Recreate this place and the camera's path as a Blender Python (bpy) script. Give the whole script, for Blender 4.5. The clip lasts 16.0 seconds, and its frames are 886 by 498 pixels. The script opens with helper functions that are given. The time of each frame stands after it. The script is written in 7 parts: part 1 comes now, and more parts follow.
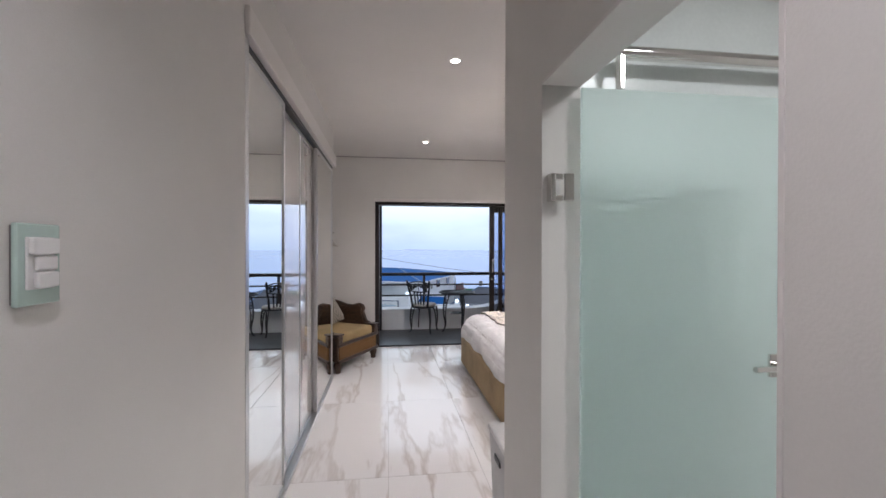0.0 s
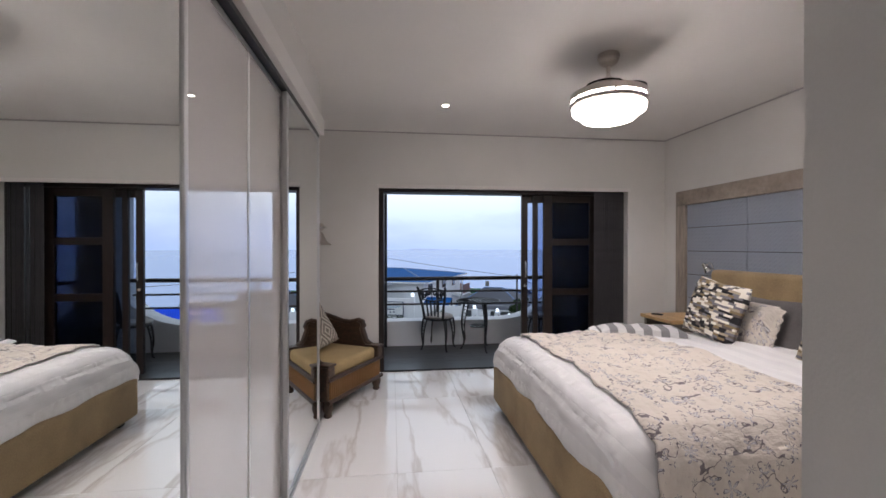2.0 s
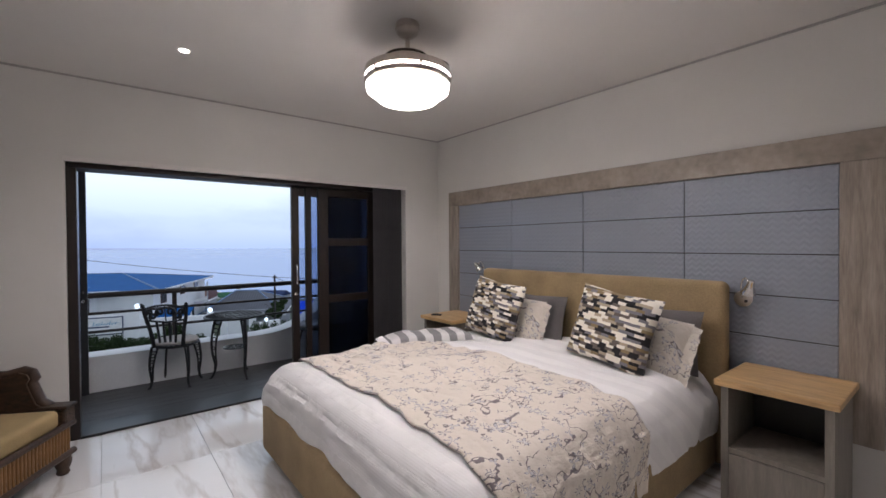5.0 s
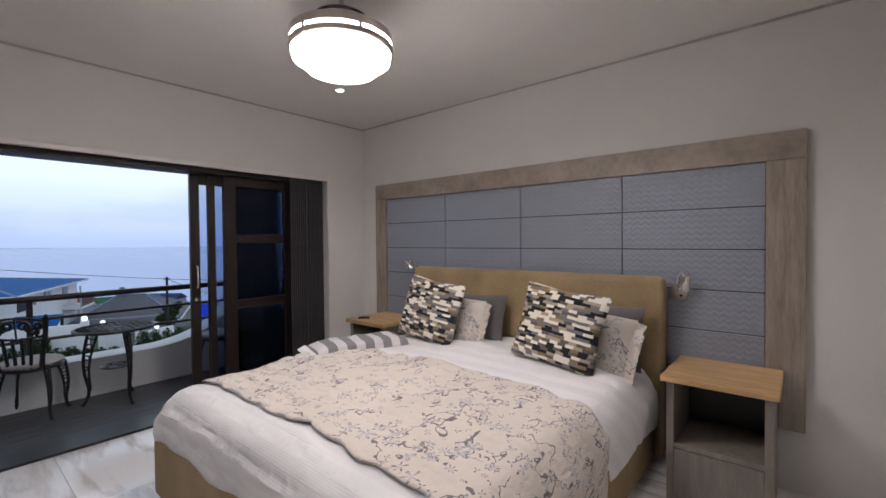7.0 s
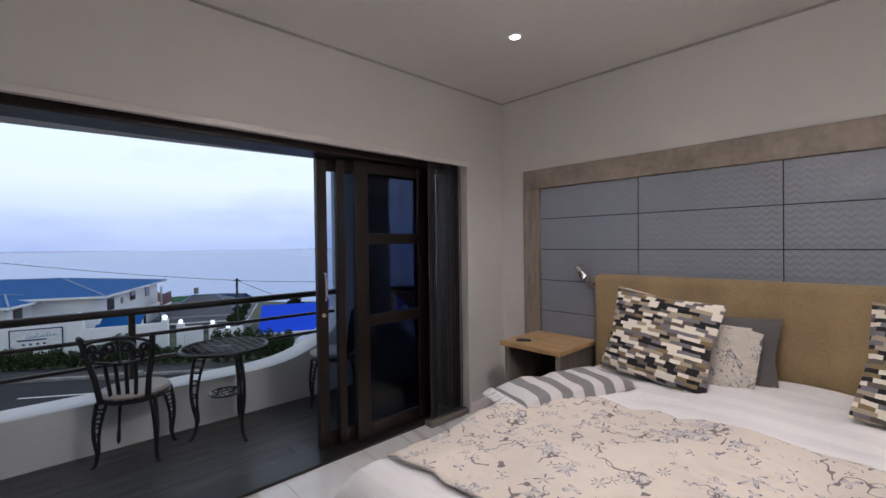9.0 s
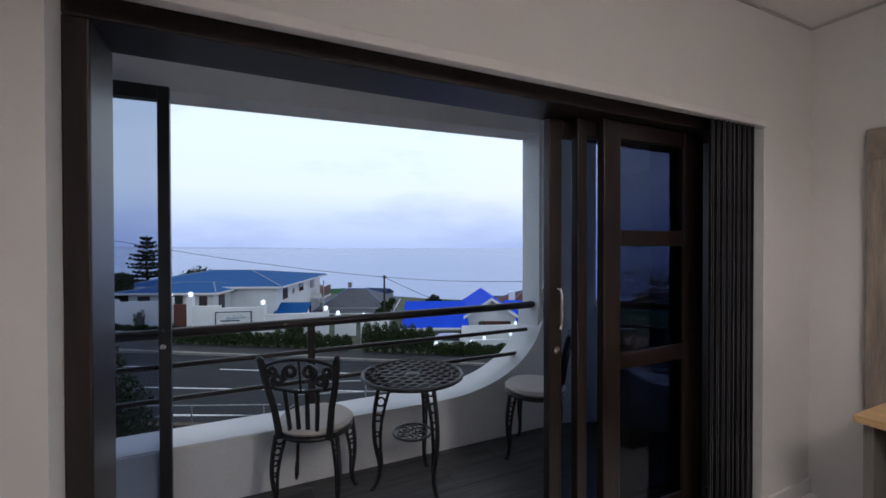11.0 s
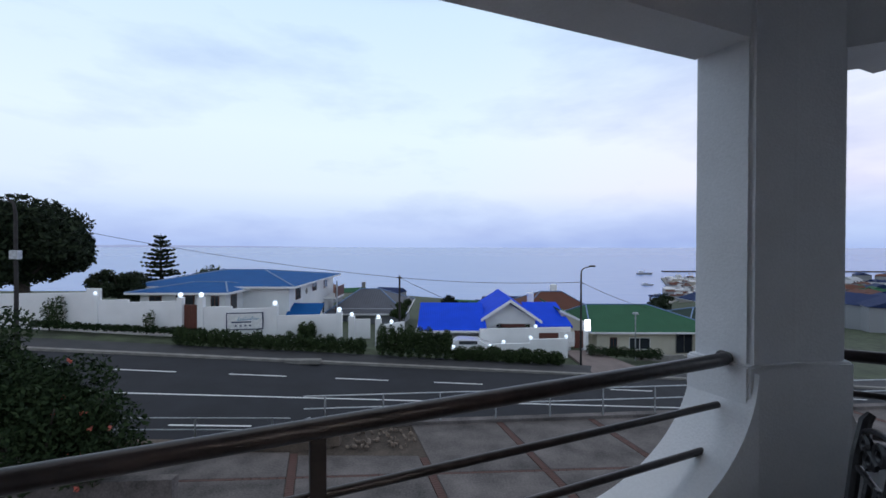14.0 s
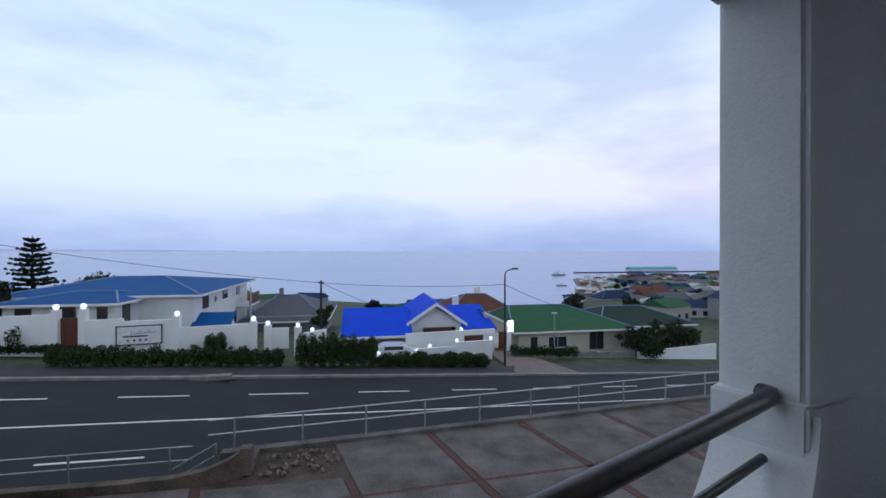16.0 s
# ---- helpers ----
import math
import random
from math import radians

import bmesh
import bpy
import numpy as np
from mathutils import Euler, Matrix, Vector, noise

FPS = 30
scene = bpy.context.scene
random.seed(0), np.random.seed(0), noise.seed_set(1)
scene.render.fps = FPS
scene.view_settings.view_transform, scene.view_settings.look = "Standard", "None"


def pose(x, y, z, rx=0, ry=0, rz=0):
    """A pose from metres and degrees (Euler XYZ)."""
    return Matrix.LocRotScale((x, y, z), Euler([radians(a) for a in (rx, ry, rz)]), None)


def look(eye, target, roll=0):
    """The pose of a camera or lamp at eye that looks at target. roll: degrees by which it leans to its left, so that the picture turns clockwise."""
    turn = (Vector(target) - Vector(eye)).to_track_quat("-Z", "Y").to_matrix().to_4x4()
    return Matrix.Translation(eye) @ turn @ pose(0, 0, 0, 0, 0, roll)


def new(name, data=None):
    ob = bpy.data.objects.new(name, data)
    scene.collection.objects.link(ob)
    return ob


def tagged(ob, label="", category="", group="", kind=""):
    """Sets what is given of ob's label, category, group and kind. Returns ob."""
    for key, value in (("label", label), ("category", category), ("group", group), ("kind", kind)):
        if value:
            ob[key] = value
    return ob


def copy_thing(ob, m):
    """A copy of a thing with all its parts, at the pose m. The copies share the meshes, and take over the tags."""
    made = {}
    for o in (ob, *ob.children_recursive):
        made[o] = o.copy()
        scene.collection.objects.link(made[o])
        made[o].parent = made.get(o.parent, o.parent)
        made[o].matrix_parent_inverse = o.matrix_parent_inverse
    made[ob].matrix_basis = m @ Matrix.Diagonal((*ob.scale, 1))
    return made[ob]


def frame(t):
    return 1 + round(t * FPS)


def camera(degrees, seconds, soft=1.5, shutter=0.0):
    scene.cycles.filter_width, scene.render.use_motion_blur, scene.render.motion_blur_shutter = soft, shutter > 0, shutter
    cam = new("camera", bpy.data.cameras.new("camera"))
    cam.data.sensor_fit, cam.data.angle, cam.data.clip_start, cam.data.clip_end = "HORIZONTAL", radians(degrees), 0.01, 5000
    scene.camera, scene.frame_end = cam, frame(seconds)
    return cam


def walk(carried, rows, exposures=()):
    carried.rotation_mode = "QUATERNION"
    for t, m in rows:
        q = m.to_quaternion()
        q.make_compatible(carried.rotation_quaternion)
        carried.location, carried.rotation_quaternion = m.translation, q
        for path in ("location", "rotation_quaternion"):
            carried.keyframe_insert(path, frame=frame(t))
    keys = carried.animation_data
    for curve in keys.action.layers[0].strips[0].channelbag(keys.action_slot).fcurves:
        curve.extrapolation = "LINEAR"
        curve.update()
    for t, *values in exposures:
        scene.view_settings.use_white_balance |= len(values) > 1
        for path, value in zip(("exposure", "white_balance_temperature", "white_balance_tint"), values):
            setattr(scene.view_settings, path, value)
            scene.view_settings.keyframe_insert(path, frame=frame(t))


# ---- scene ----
# camera -----------------------------------------------------------------
cam = camera(92.4, 16.0, soft=1.6)
PATH = [
    (0.0, (0.424, 0.591, 1.434), (0.684, 2.574, 1.425), 0.10),
    (0.5, (0.373, 0.902, 1.431), (0.639, 2.884, 1.421), 0.10),
    (1.0, (0.379, 1.251, 1.429), (0.626, 3.235, 1.415), 0.10),
    (1.5, (0.379, 1.567, 1.427), (0.622, 3.552, 1.414), 0.08),
    (2.0, (0.399, 1.892, 1.424), (0.638, 3.877, 1.413), 0.04),
    (2.5, (0.376, 2.137, 1.423), (0.646, 4.118, 1.415), 0.00),
    (3.0, (0.416, 2.319, 1.428), (0.828, 4.276, 1.418), -0.08),
    (3.5, (0.448, 2.438, 1.434), (1.059, 4.342, 1.421), -0.18),
    (4.0, (0.468, 2.497, 1.444), (1.323, 4.304, 1.428), -0.28),
    (4.5, (0.464, 2.538, 1.451), (1.527, 4.231, 1.433), -0.36),
    (5.0, (0.467, 2.553, 1.456), (1.714, 4.117, 1.431), -0.40),
    (5.2, (0.450, 2.559, 1.459), (1.761, 4.069, 1.442), -0.43),
    (7.3, (0.593, 3.054, 1.440), (2.130, 4.333, 1.403), -0.47),
    (7.5, (0.614, 3.204, 1.435), (2.151, 4.483, 1.404), -0.44),
    (8.0, (0.586, 3.516, 1.434), (2.113, 4.807, 1.408), -0.50),
    (8.5, (0.612, 3.867, 1.433), (2.084, 5.221, 1.411), -0.54),
    (9.0, (0.591, 4.200, 1.440), (1.964, 5.655, 1.413), -0.77),
    (9.5, (0.572, 4.493, 1.442), (1.820, 6.055, 1.422), -0.37),
    (10.0, (0.593, 4.808, 1.447), (1.691, 6.479, 1.430), -0.37),
    (10.2, (0.608, 4.910, 1.453), (1.639, 6.623, 1.436), -0.41),
    (12.3, (0.734, 6.132, 1.439), (1.542, 7.962, 1.420), 0.13),
    (12.5, (0.746, 6.254, 1.445), (1.554, 8.083, 1.427), 0.15),
    (13.0, (0.785, 6.519, 1.451), (1.593, 8.348, 1.434), 0.10),
    (13.5, (0.876, 6.753, 1.460), (1.686, 8.581, 1.442), 0.08),
    (14.0, (0.918, 6.968, 1.461), (1.730, 8.796, 1.439), 0.08),
    (14.5, (0.939, 7.190, 1.462), (1.756, 9.015, 1.443), 0.04),
    (15.0, (0.997, 7.337, 1.460), (1.845, 9.148, 1.442), -0.02),
    (15.5, (1.125, 7.481, 1.456), (2.079, 9.238, 1.442), 0.00),
    (16.0, (1.127, 7.615, 1.449), (2.249, 9.270, 1.443), 0.00),
]
walk(cam, [(t, look(e, g, r)) for t, e, g, r in PATH], [(0.0, 0.52), (1.0, 0.48), (2.0, 0.36), (3.0, 0.28), (5.0, 0.27), (7.5, 0.18), (9.5, 0.10), (10.2, 0.09), (12.3, 0.16), (13.0, 0.05), (16.0, 0.0)])
scene.view_settings.exposure = 0.0

# world and large lights ---------------------------------------------------
world = bpy.data.worlds.new("dusk_sky")
scene.world = world
world.use_nodes = True
wn, wl = world.node_tree.nodes, world.node_tree.links
wn.clear()
w_out = wn.new("ShaderNodeOutputWorld")
w_bg = wn.new("ShaderNodeBackground")
w_sky = wn.new("ShaderNodeTexSky")
w_sky.sky_type = "NISHITA"
w_sky.sun_disc = False
w_sky.sun_elevation = radians(4)
w_sky.sun_rotation = radians(215)
w_tc = wn.new("ShaderNodeTexCoord")
w_sep = wn.new("ShaderNodeSeparateXYZ")
w_map = wn.new("ShaderNodeMapping")
w_map.inputs["Scale"].default_value = (1.0, 1.0, 3.1)
w_map.inputs["Rotation"].default_value = (0.0, 0.14, 0.3)
w_noise = wn.new("ShaderNodeTexNoise")
w_noise.inputs["Scale"].default_value = 1.9
w_noise.inputs["Detail"].default_value = 7
w_noise.inputs["Roughness"].default_value = 0.55
w_band = wn.new("ShaderNodeValToRGB")
for p, c in ((0.0, (0.22, 0.27, 0.42, 1)), (0.5, (0.43, 0.56, 0.88, 1)), (0.525, (0.52, 0.65, 0.95, 1)), (0.56, (0.73, 0.83, 0.99, 1)), (0.62, (0.775, 0.895, 1.0, 1)), (0.74, (0.65, 0.82, 1.0, 1)), (0.84, (0.19, 0.25, 0.37, 1)), (1.0, (0.07, 0.09, 0.14, 1))):
    e = w_band.color_ramp.elements.new(p)
    e.color = c
w_mr = wn.new("ShaderNodeMath")
w_mr.operation = "MULTIPLY_ADD"
w_mr.inputs[1].default_value = 0.5
w_mr.inputs[2].default_value = 0.5
w_cl = wn.new("ShaderNodeValToRGB")
w_cl.color_ramp.elements[0].position, w_cl.color_ramp.elements[0].color = 0.33, (0.76, 0.80, 0.93, 1)
w_cl.color_ramp.elements[1].position, w_cl.color_ramp.elements[1].color = 0.50, (0.985, 1.0, 1.03, 1)
w_mul = wn.new("ShaderNodeMixRGB")
w_mul.blend_type = "MULTIPLY"
w_mul.inputs[0].default_value = 1.0
w_add = wn.new("ShaderNodeMixRGB")
w_add.blend_type = "ADD"
w_add.inputs[0].default_value = 0.02
wl.new(w_tc.outputs["Generated"], w_sep.inputs[0])
wl.new(w_sep.outputs["Z"], w_mr.inputs[0])
wl.new(w_mr.outputs[0], w_band.inputs[0])
wl.new(w_tc.outputs["Generated"], w_map.inputs[0])
wl.new(w_map.outputs[0], w_noise.inputs["Vector"])
wl.new(w_noise.outputs["Fac"], w_cl.inputs[0])
wl.new(w_band.outputs[0], w_mul.inputs[1])
wl.new(w_cl.outputs[0], w_mul.inputs[2])
# a faint pink flush low in the east
w_east = wn.new("ShaderNodeMapRange")
w_east.inputs["From Min"].default_value, w_east.inputs["From Max"].default_value = 0.42, 0.9
w_low = wn.new("ShaderNodeValToRGB")
for p, v in ((0.0, 0.0), (0.515, 0.0), (0.555, 1.0), (0.63, 0.8), (0.76, 0.15), (1.0, 0.0)):
    w_low.color_ramp.elements.new(p).color = (v, v, v, 1)
w_both = wn.new("ShaderNodeMath")
w_both.operation = "MULTIPLY"
w_pink = wn.new("ShaderNodeMixRGB")
w_pink.blend_type = "MULTIPLY"
w_pink.inputs[2].default_value = (1.14, 0.985, 0.99, 1)
wl.new(w_sep.outputs["X"], w_east.inputs[0])
wl.new(w_mr.outputs[0], w_low.inputs[0])
wl.new(w_east.outputs[0], w_both.inputs[0])
wl.new(w_low.outputs[0], w_both.inputs[1])
wl.new(w_both.outputs[0], w_pink.inputs[0])
wl.new(w_mul.outputs[0], w_pink.inputs[1])
wl.new(w_pink.outputs[0], w_add.inputs[1])
wl.new(w_sky.outputs[0], w_add.inputs[2])
wl.new(w_add.outputs[0], w_bg.inputs["Color"])
w_bg.inputs["Strength"].default_value = 1.0
wl.new(w_bg.outputs[0], w_out.inputs[0])


def lamp(name, kind, power, colour, m, size=0.1, spot=0):
    data = bpy.data.lights.new(name, kind)
    data.energy, data.color = power, colour
    if kind == "AREA":
        data.shape, data.size = "DISK", size
    elif kind == "SUN":
        data.angle = size
    else:
        data.shadow_soft_size = size
    if spot:
        data.spot_size, data.spot_blend = radians(spot), 0.8
    ob = new(name, data)
    ob.matrix_world = m
    return ob


WARM = (1.0, 0.95, 1.03)
CEIL = 2.70
# the last one is an unseen downlight added to brighten the passage
SPOTS = ((0.88, 3.44), (0.88, 5.70), (2.74, 3.50), (2.72, 5.79), (0.40, 0.6))
lamp("overcast_sun", "SUN", 0.12, (0.95, 0.95, 1.0), look((0, 0, 50), (-20, -30, 0)), radians(50))
lamp("fan_bulb", "POINT", 7.0, WARM, pose(1.83, 4.57, 2.23), 0.16)
for sx, sy in SPOTS:
    lamp("downlight_bulb", "SPOT", 20 if sy > 1 else 42, WARM, pose(sx, sy, CEIL - 0.012), 0.03, 120)
# fill light added to brighten the bathroom, without a fitting
lamp("bathroom_fill", "AREA", 18, (0.95, 0.97, 1.0), pose(1.9, 0.9, 2.66), 0.5)


# materials ------------------------------------------------------------------
def mat(name, colour, rough=0.5, metal=0.0, vary=0.06, scale=6.0, bump=0.0, bscale=60.0, stretch=(1, 1, 1), spec=0.5, coat=0.0, second=None):
    """A surface with broad and fine variation of its colour and fine relief."""
    m = bpy.data.materials.new(name)
    m.use_nodes = True
    n, l = m.node_tree.nodes, m.node_tree.links
    b = n["Principled BSDF"]
    b.inputs["Roughness"].default_value, b.inputs["Metallic"].default_value = rough, metal
    b.inputs["Specular IOR Level"].default_value, b.inputs["Coat Weight"].default_value = spec, coat
    tc, mp = n.new("ShaderNodeTexCoord"), n.new("ShaderNodeMapping")
    mp.inputs["Scale"].default_value = stretch
    l.new(tc.outputs["Object"], mp.inputs[0])
    n1, n2 = n.new("ShaderNodeTexNoise"), n.new("ShaderNodeTexNoise")
    n1.inputs["Scale"].default_value, n1.inputs["Detail"].default_value = scale, 4
    n2.inputs["Scale"].default_value, n2.inputs["Detail"].default_value = bscale, 3
    for k in (n1, n2):
        l.new(mp.outputs[0], k.inputs["Vector"])
    add = n.new("ShaderNodeMath")
    add.operation = "MULTIPLY_ADD"
    add.inputs[1].default_value = 0.35
    l.new(n2.outputs["Fac"], add.inputs[0])
    mul = n.new("ShaderNodeMath")
    mul.operation = "MULTIPLY"
    mul.inputs[1].default_value = 0.65
    l.new(n1.outputs["Fac"], mul.inputs[0])
    l.new(mul.outputs[0], add.inputs[2])
    ramp = n.new("ShaderNodeValToRGB")
    dark = second or tuple(c * (1 - 2.2 * vary) for c in colour)
    light = tuple(min(1, c * (1 + 2.2 * vary)) for c in colour)
    ramp.color_ramp.elements[0].position, ramp.color_ramp.elements[0].color = 0.32, (*dark, 1)
    ramp.color_ramp.elements[1].position, ramp.color_ramp.elements[1].color = 0.68, (*light, 1)
    l.new(add.outputs[0], ramp.inputs[0])
    l.new(ramp.outputs[0], b.inputs["Base Color"])
    if bump:
        bp = n.new("ShaderNodeBump")
        bp.inputs["Strength"].default_value, bp.inputs["Distance"].default_value = bump, 0.01
        l.new(n2.outputs["Fac"], bp.inputs["Height"])
        l.new(bp.outputs[0], b.inputs["Normal"])
    return m


def emit(name, colour, strength):
    m = bpy.data.materials.new(name)
    m.use_nodes = True
    b = m.node_tree.nodes["Principled BSDF"]
    b.inputs["Base Color"].default_value = (*colour, 1)
    b.inputs["Emission Color"].default_value = (*colour, 1)
    b.inputs["Emission Strength"].default_value = strength
    return m


def glass(name, colour, rough=0.0):
    m = bpy.data.materials.new(name)
    m.use_nodes = True
    b = m.node_tree.nodes["Principled BSDF"]
    b.inputs["Base Color"].default_value = (*colour, 1)
    b.inputs["Transmission Weight"].default_value = 1.0
    b.inputs["Roughness"].default_value = rough
    b.inputs["IOR"].default_value = 1.3
    return m


PAINT = mat("wall_paint", (0.62, 0.60, 0.575), 0.75, vary=0.015, scale=2.5, bump=0.06, bscale=220)
CEILING = mat("ceiling_paint", (0.70, 0.675, 0.65), 0.8, vary=0.012, scale=2, bump=0.04, bscale=200)
WHITE_OUT = mat("white_plaster", (0.74, 0.75, 0.77), 0.75, vary=0.04, scale=2.2, bump=0.25, bscale=90)
LACQUER = mat("white_lacquer", (0.65, 0.62, 0.60), 0.35, vary=0.01, scale=3)
GLASSWHITE = mat("white_glass", (0.58, 0.55, 0.535), 0.06, vary=0.008, scale=2, spec=0.8, coat=1.0)
MIRROR = mat("mirror_silver", (0.86, 0.88, 0.87), 0.01, 1.0, vary=0.004)
ALU = mat("brushed_aluminium", (0.60, 0.60, 0.60), 0.33, 1.0, vary=0.03, scale=12, bscale=150, stretch=(20, 20, 1))
CHROME = mat("chrome", (0.75, 0.73, 0.71), 0.12, 1.0, vary=0.02)
NICKEL = mat("brushed_nickel", (0.52, 0.47, 0.43), 0.28, 1.0, vary=0.04, scale=20)
DARKWOOD = mat("dark_stained_wood", (0.014, 0.008, 0.006), 0.38, vary=0.25, scale=5, bump=0.12, bscale=30, stretch=(9, 9, 0.7))
ALUBLACK = mat("dark_powder_coat", (0.018, 0.017, 0.018), 0.35, vary=0.08, scale=8)
PINE = mat("yellow_pine", (0.50, 0.32, 0.15), 0.42, vary=0.14, scale=3, bump=0.06, bscale=18, stretch=(9, 1, 9))
OAKGREY = mat("grey_oak", (0.27, 0.225, 0.185), 0.5, vary=0.16, scale=3, bump=0.12, bscale=16, stretch=(8, 1.5, 1.5))
OAKGREY_V = mat("grey_oak_upright", (0.27, 0.225, 0.185), 0.5, vary=0.16, scale=3, bump=0.12, bscale=16, stretch=(8, 8, 0.8))
GREYPAINT = mat("grey_washed_wood", (0.19, 0.17, 0.145), 0.55, vary=0.1, scale=3, bump=0.1, bscale=18, stretch=(9, 9, 1))
SUEDE = mat("tan_suede", (0.30, 0.215, 0.115), 0.85, vary=0.11, scale=4, bump=0.25, bscale=110)
SHEET = mat("white_cotton", (0.80, 0.79, 0.79), 0.85, vary=0.02, scale=5, bump=0.3, bscale=45)
CHARCOAL = mat("charcoal_cotton", (0.115, 0.105, 0.105), 0.85, vary=0.08, scale=6, bump=0.25, bscale=120)
BLINDFAB = mat("charcoal_blind_fabric", (0.075, 0.07, 0.075), 0.8, vary=0.22, scale=10, bump=0.3, bscale=70, stretch=(6, 6, 1))
IRON = mat("black_cast_iron", (0.012, 0.012, 0.014), 0.38, vary=0.2, scale=15, bump=0.25, bscale=60)
SEATPAD = mat("cream_seat_pad", (0.48, 0.45, 0.42), 0.85, vary=0.04, scale=6, bump=0.2, bscale=80)
DECK = mat("grey_deck_tile", (0.060, 0.060, 0.062), 0.45, vary=0.3, scale=3, bump=0.15, bscale=14, stretch=(0.7, 9, 1))
FROST = glass("frosted_glass", (0.90, 0.985, 0.97), 0.8)
CLEAR = glass("clear_glass", (0.52, 0.58, 0.70), 0.0)
LAMPGLASS = emit("lit_opal_glass", (1.0, 0.93, 0.85), 9.0)
BANDGLASS = emit("lit_opal_band", (1.0, 0.91, 0.92), 36.0)
SPOTGLOW = emit("lit_downlight", (1.0, 0.93, 0.86), 22.0)
SWITCH_W = mat("white_plastic", (0.72, 0.71, 0.70), 0.35, vary=0.01)
SWITCH_G = mat("pale_green_glass_plate", (0.45, 0.58, 0.53), 0.08, vary=0.02, coat=1.0)


# mesh helpers ----------------------------------------------------------------
def box(bm, x0, x1, y0, y1, z0, z1, bevel=0.0, seg=2):
    m = Matrix.Translation(((x0 + x1) / 2, (y0 + y1) / 2, (z0 + z1) / 2)) @ Matrix.Diagonal((x1 - x0, y1 - y0, z1 - z0, 1))
    r = bmesh.ops.create_cube(bm, size=1, matrix=m)
    if bevel:
        edges = list({e for v in r["verts"] for e in v.link_edges})
        bmesh.ops.bevel(bm, geom=edges, offset=bevel, segments=seg, profile=0.5, affect="EDGES")
    return bm


def tube(bm, pts, r, seg=10, caps=True):
    """A pipe along points; r is a radius or one for each point."""
    pts = [Vector(p) for p in pts]
    rs = r if isinstance(r, (list, tuple)) else [r] * len(pts)
    rings, up = [], None
    for i, p in enumerate(pts):
        d = (pts[min(i + 1, len(pts) - 1)] - pts[max(i - 1, 0)]).normalized()
        if up is None:
            up = d.orthogonal().normalized()
        up = (up - d * up.dot(d)).normalized()
        side = d.cross(up)
        rings.append([bm.verts.new(p + (up * math.cos(a) + side * math.sin(a)) * rs[i]) for a in (2 * math.pi * k / seg for k in range(seg))])
    for a, b in zip(rings, rings[1:]):
        for k in range(seg):
            bm.faces.new((a[k], a[(k + 1) % seg], b[(k + 1) % seg], b[k]))
    if caps:
        bm.faces.new(rings[0][::-1])
        bm.faces.new(rings[-1])
    return bm


def lathe(bm, profile, seg=32, m=Matrix()):
    """Turns (radius, height) pairs about z."""
    rings = [[bm.verts.new(m @ Vector((r * math.cos(a), r * math.sin(a), z))) for a in (2 * math.pi * k / seg for k in range(seg))] for r, z in profile]
    for a, b in zip(rings, rings[1:]):
        for k in range(seg):
            bm.faces.new((a[k], a[(k + 1) % seg], b[(k + 1) % seg], b[k]))
    bm.faces.new(rings[0][::-1])
    bm.faces.new(rings[-1])
    return bm


def grid(bm, nu, nv, f):
    vs = [[bm.verts.new(f(i / nu, j / nv)) for j in range(nv + 1)] for i in range(nu + 1)]
    for i in range(nu):
        for j in range(nv):
            bm.faces.new((vs[i][j], vs[i + 1][j], vs[i + 1][j + 1], vs[i][j + 1]))
    return vs


def prism(bm, outline, axis, a, b):
    """Extrudes an outline of 2D points along an axis from a to b."""
    def at(p, v):
        return {"x": (v, p[0], p[1]), "y": (p[0], v, p[1]), "z": (p[0], p[1], v)}[axis]
    lo = [bm.verts.new(at(p, a)) for p in outline]
    hi = [bm.verts.new(at(p, b)) for p in outline]
    bm.faces.new(lo)
    bm.faces.new(hi[::-1])
    n = len(outline)
    for k in range(n):
        bm.faces.new((lo[k], hi[k], hi[(k + 1) % n], lo[(k + 1) % n]))
    return bm


def link(name, bm, material, smooth=False):
    bmesh.ops.recalc_face_normals(bm, faces=bm.faces)
    me = bpy.data.meshes.new(name)
    bm.to_mesh(me)
    bm.free()
    if smooth:
        me.polygons.foreach_set("use_smooth", [True] * len(me.polygons))
        me.set_sharp_from_angle(angle=radians(40))
    me.materials.append(material)
    return new(name, me)


def part(name, bm, material, parent, label="", smooth=False):
    ob = link(name, bm, material, smooth)
    ob.parent = parent
    if label:
        ob["label"] = label
    return ob


def thing(name, label, category, m=Matrix(), group="", kind=""):
    ob = tagged(new(name), label, category, group, kind)
    ob.empty_display_size = 0.1
    ob.matrix_world = m
    return ob


def solid(name, bm, material, label, category="", kind="structure", smooth=False):
    return tagged(link(name, bm, material, smooth), label, category, "", kind)


def B(*a, **k):
    return box(bmesh.new(), *a, **k)


# the rooms --------------------------------------------------------------------
DW = 6.65            # inner face of the sea-side wall
DT = 0.34            # its thickness
XL, XR = -0.80, 3.66  # room walls
DOOR_L, DOOR_R, DOOR_H = 0.25, 3.19, 2.11

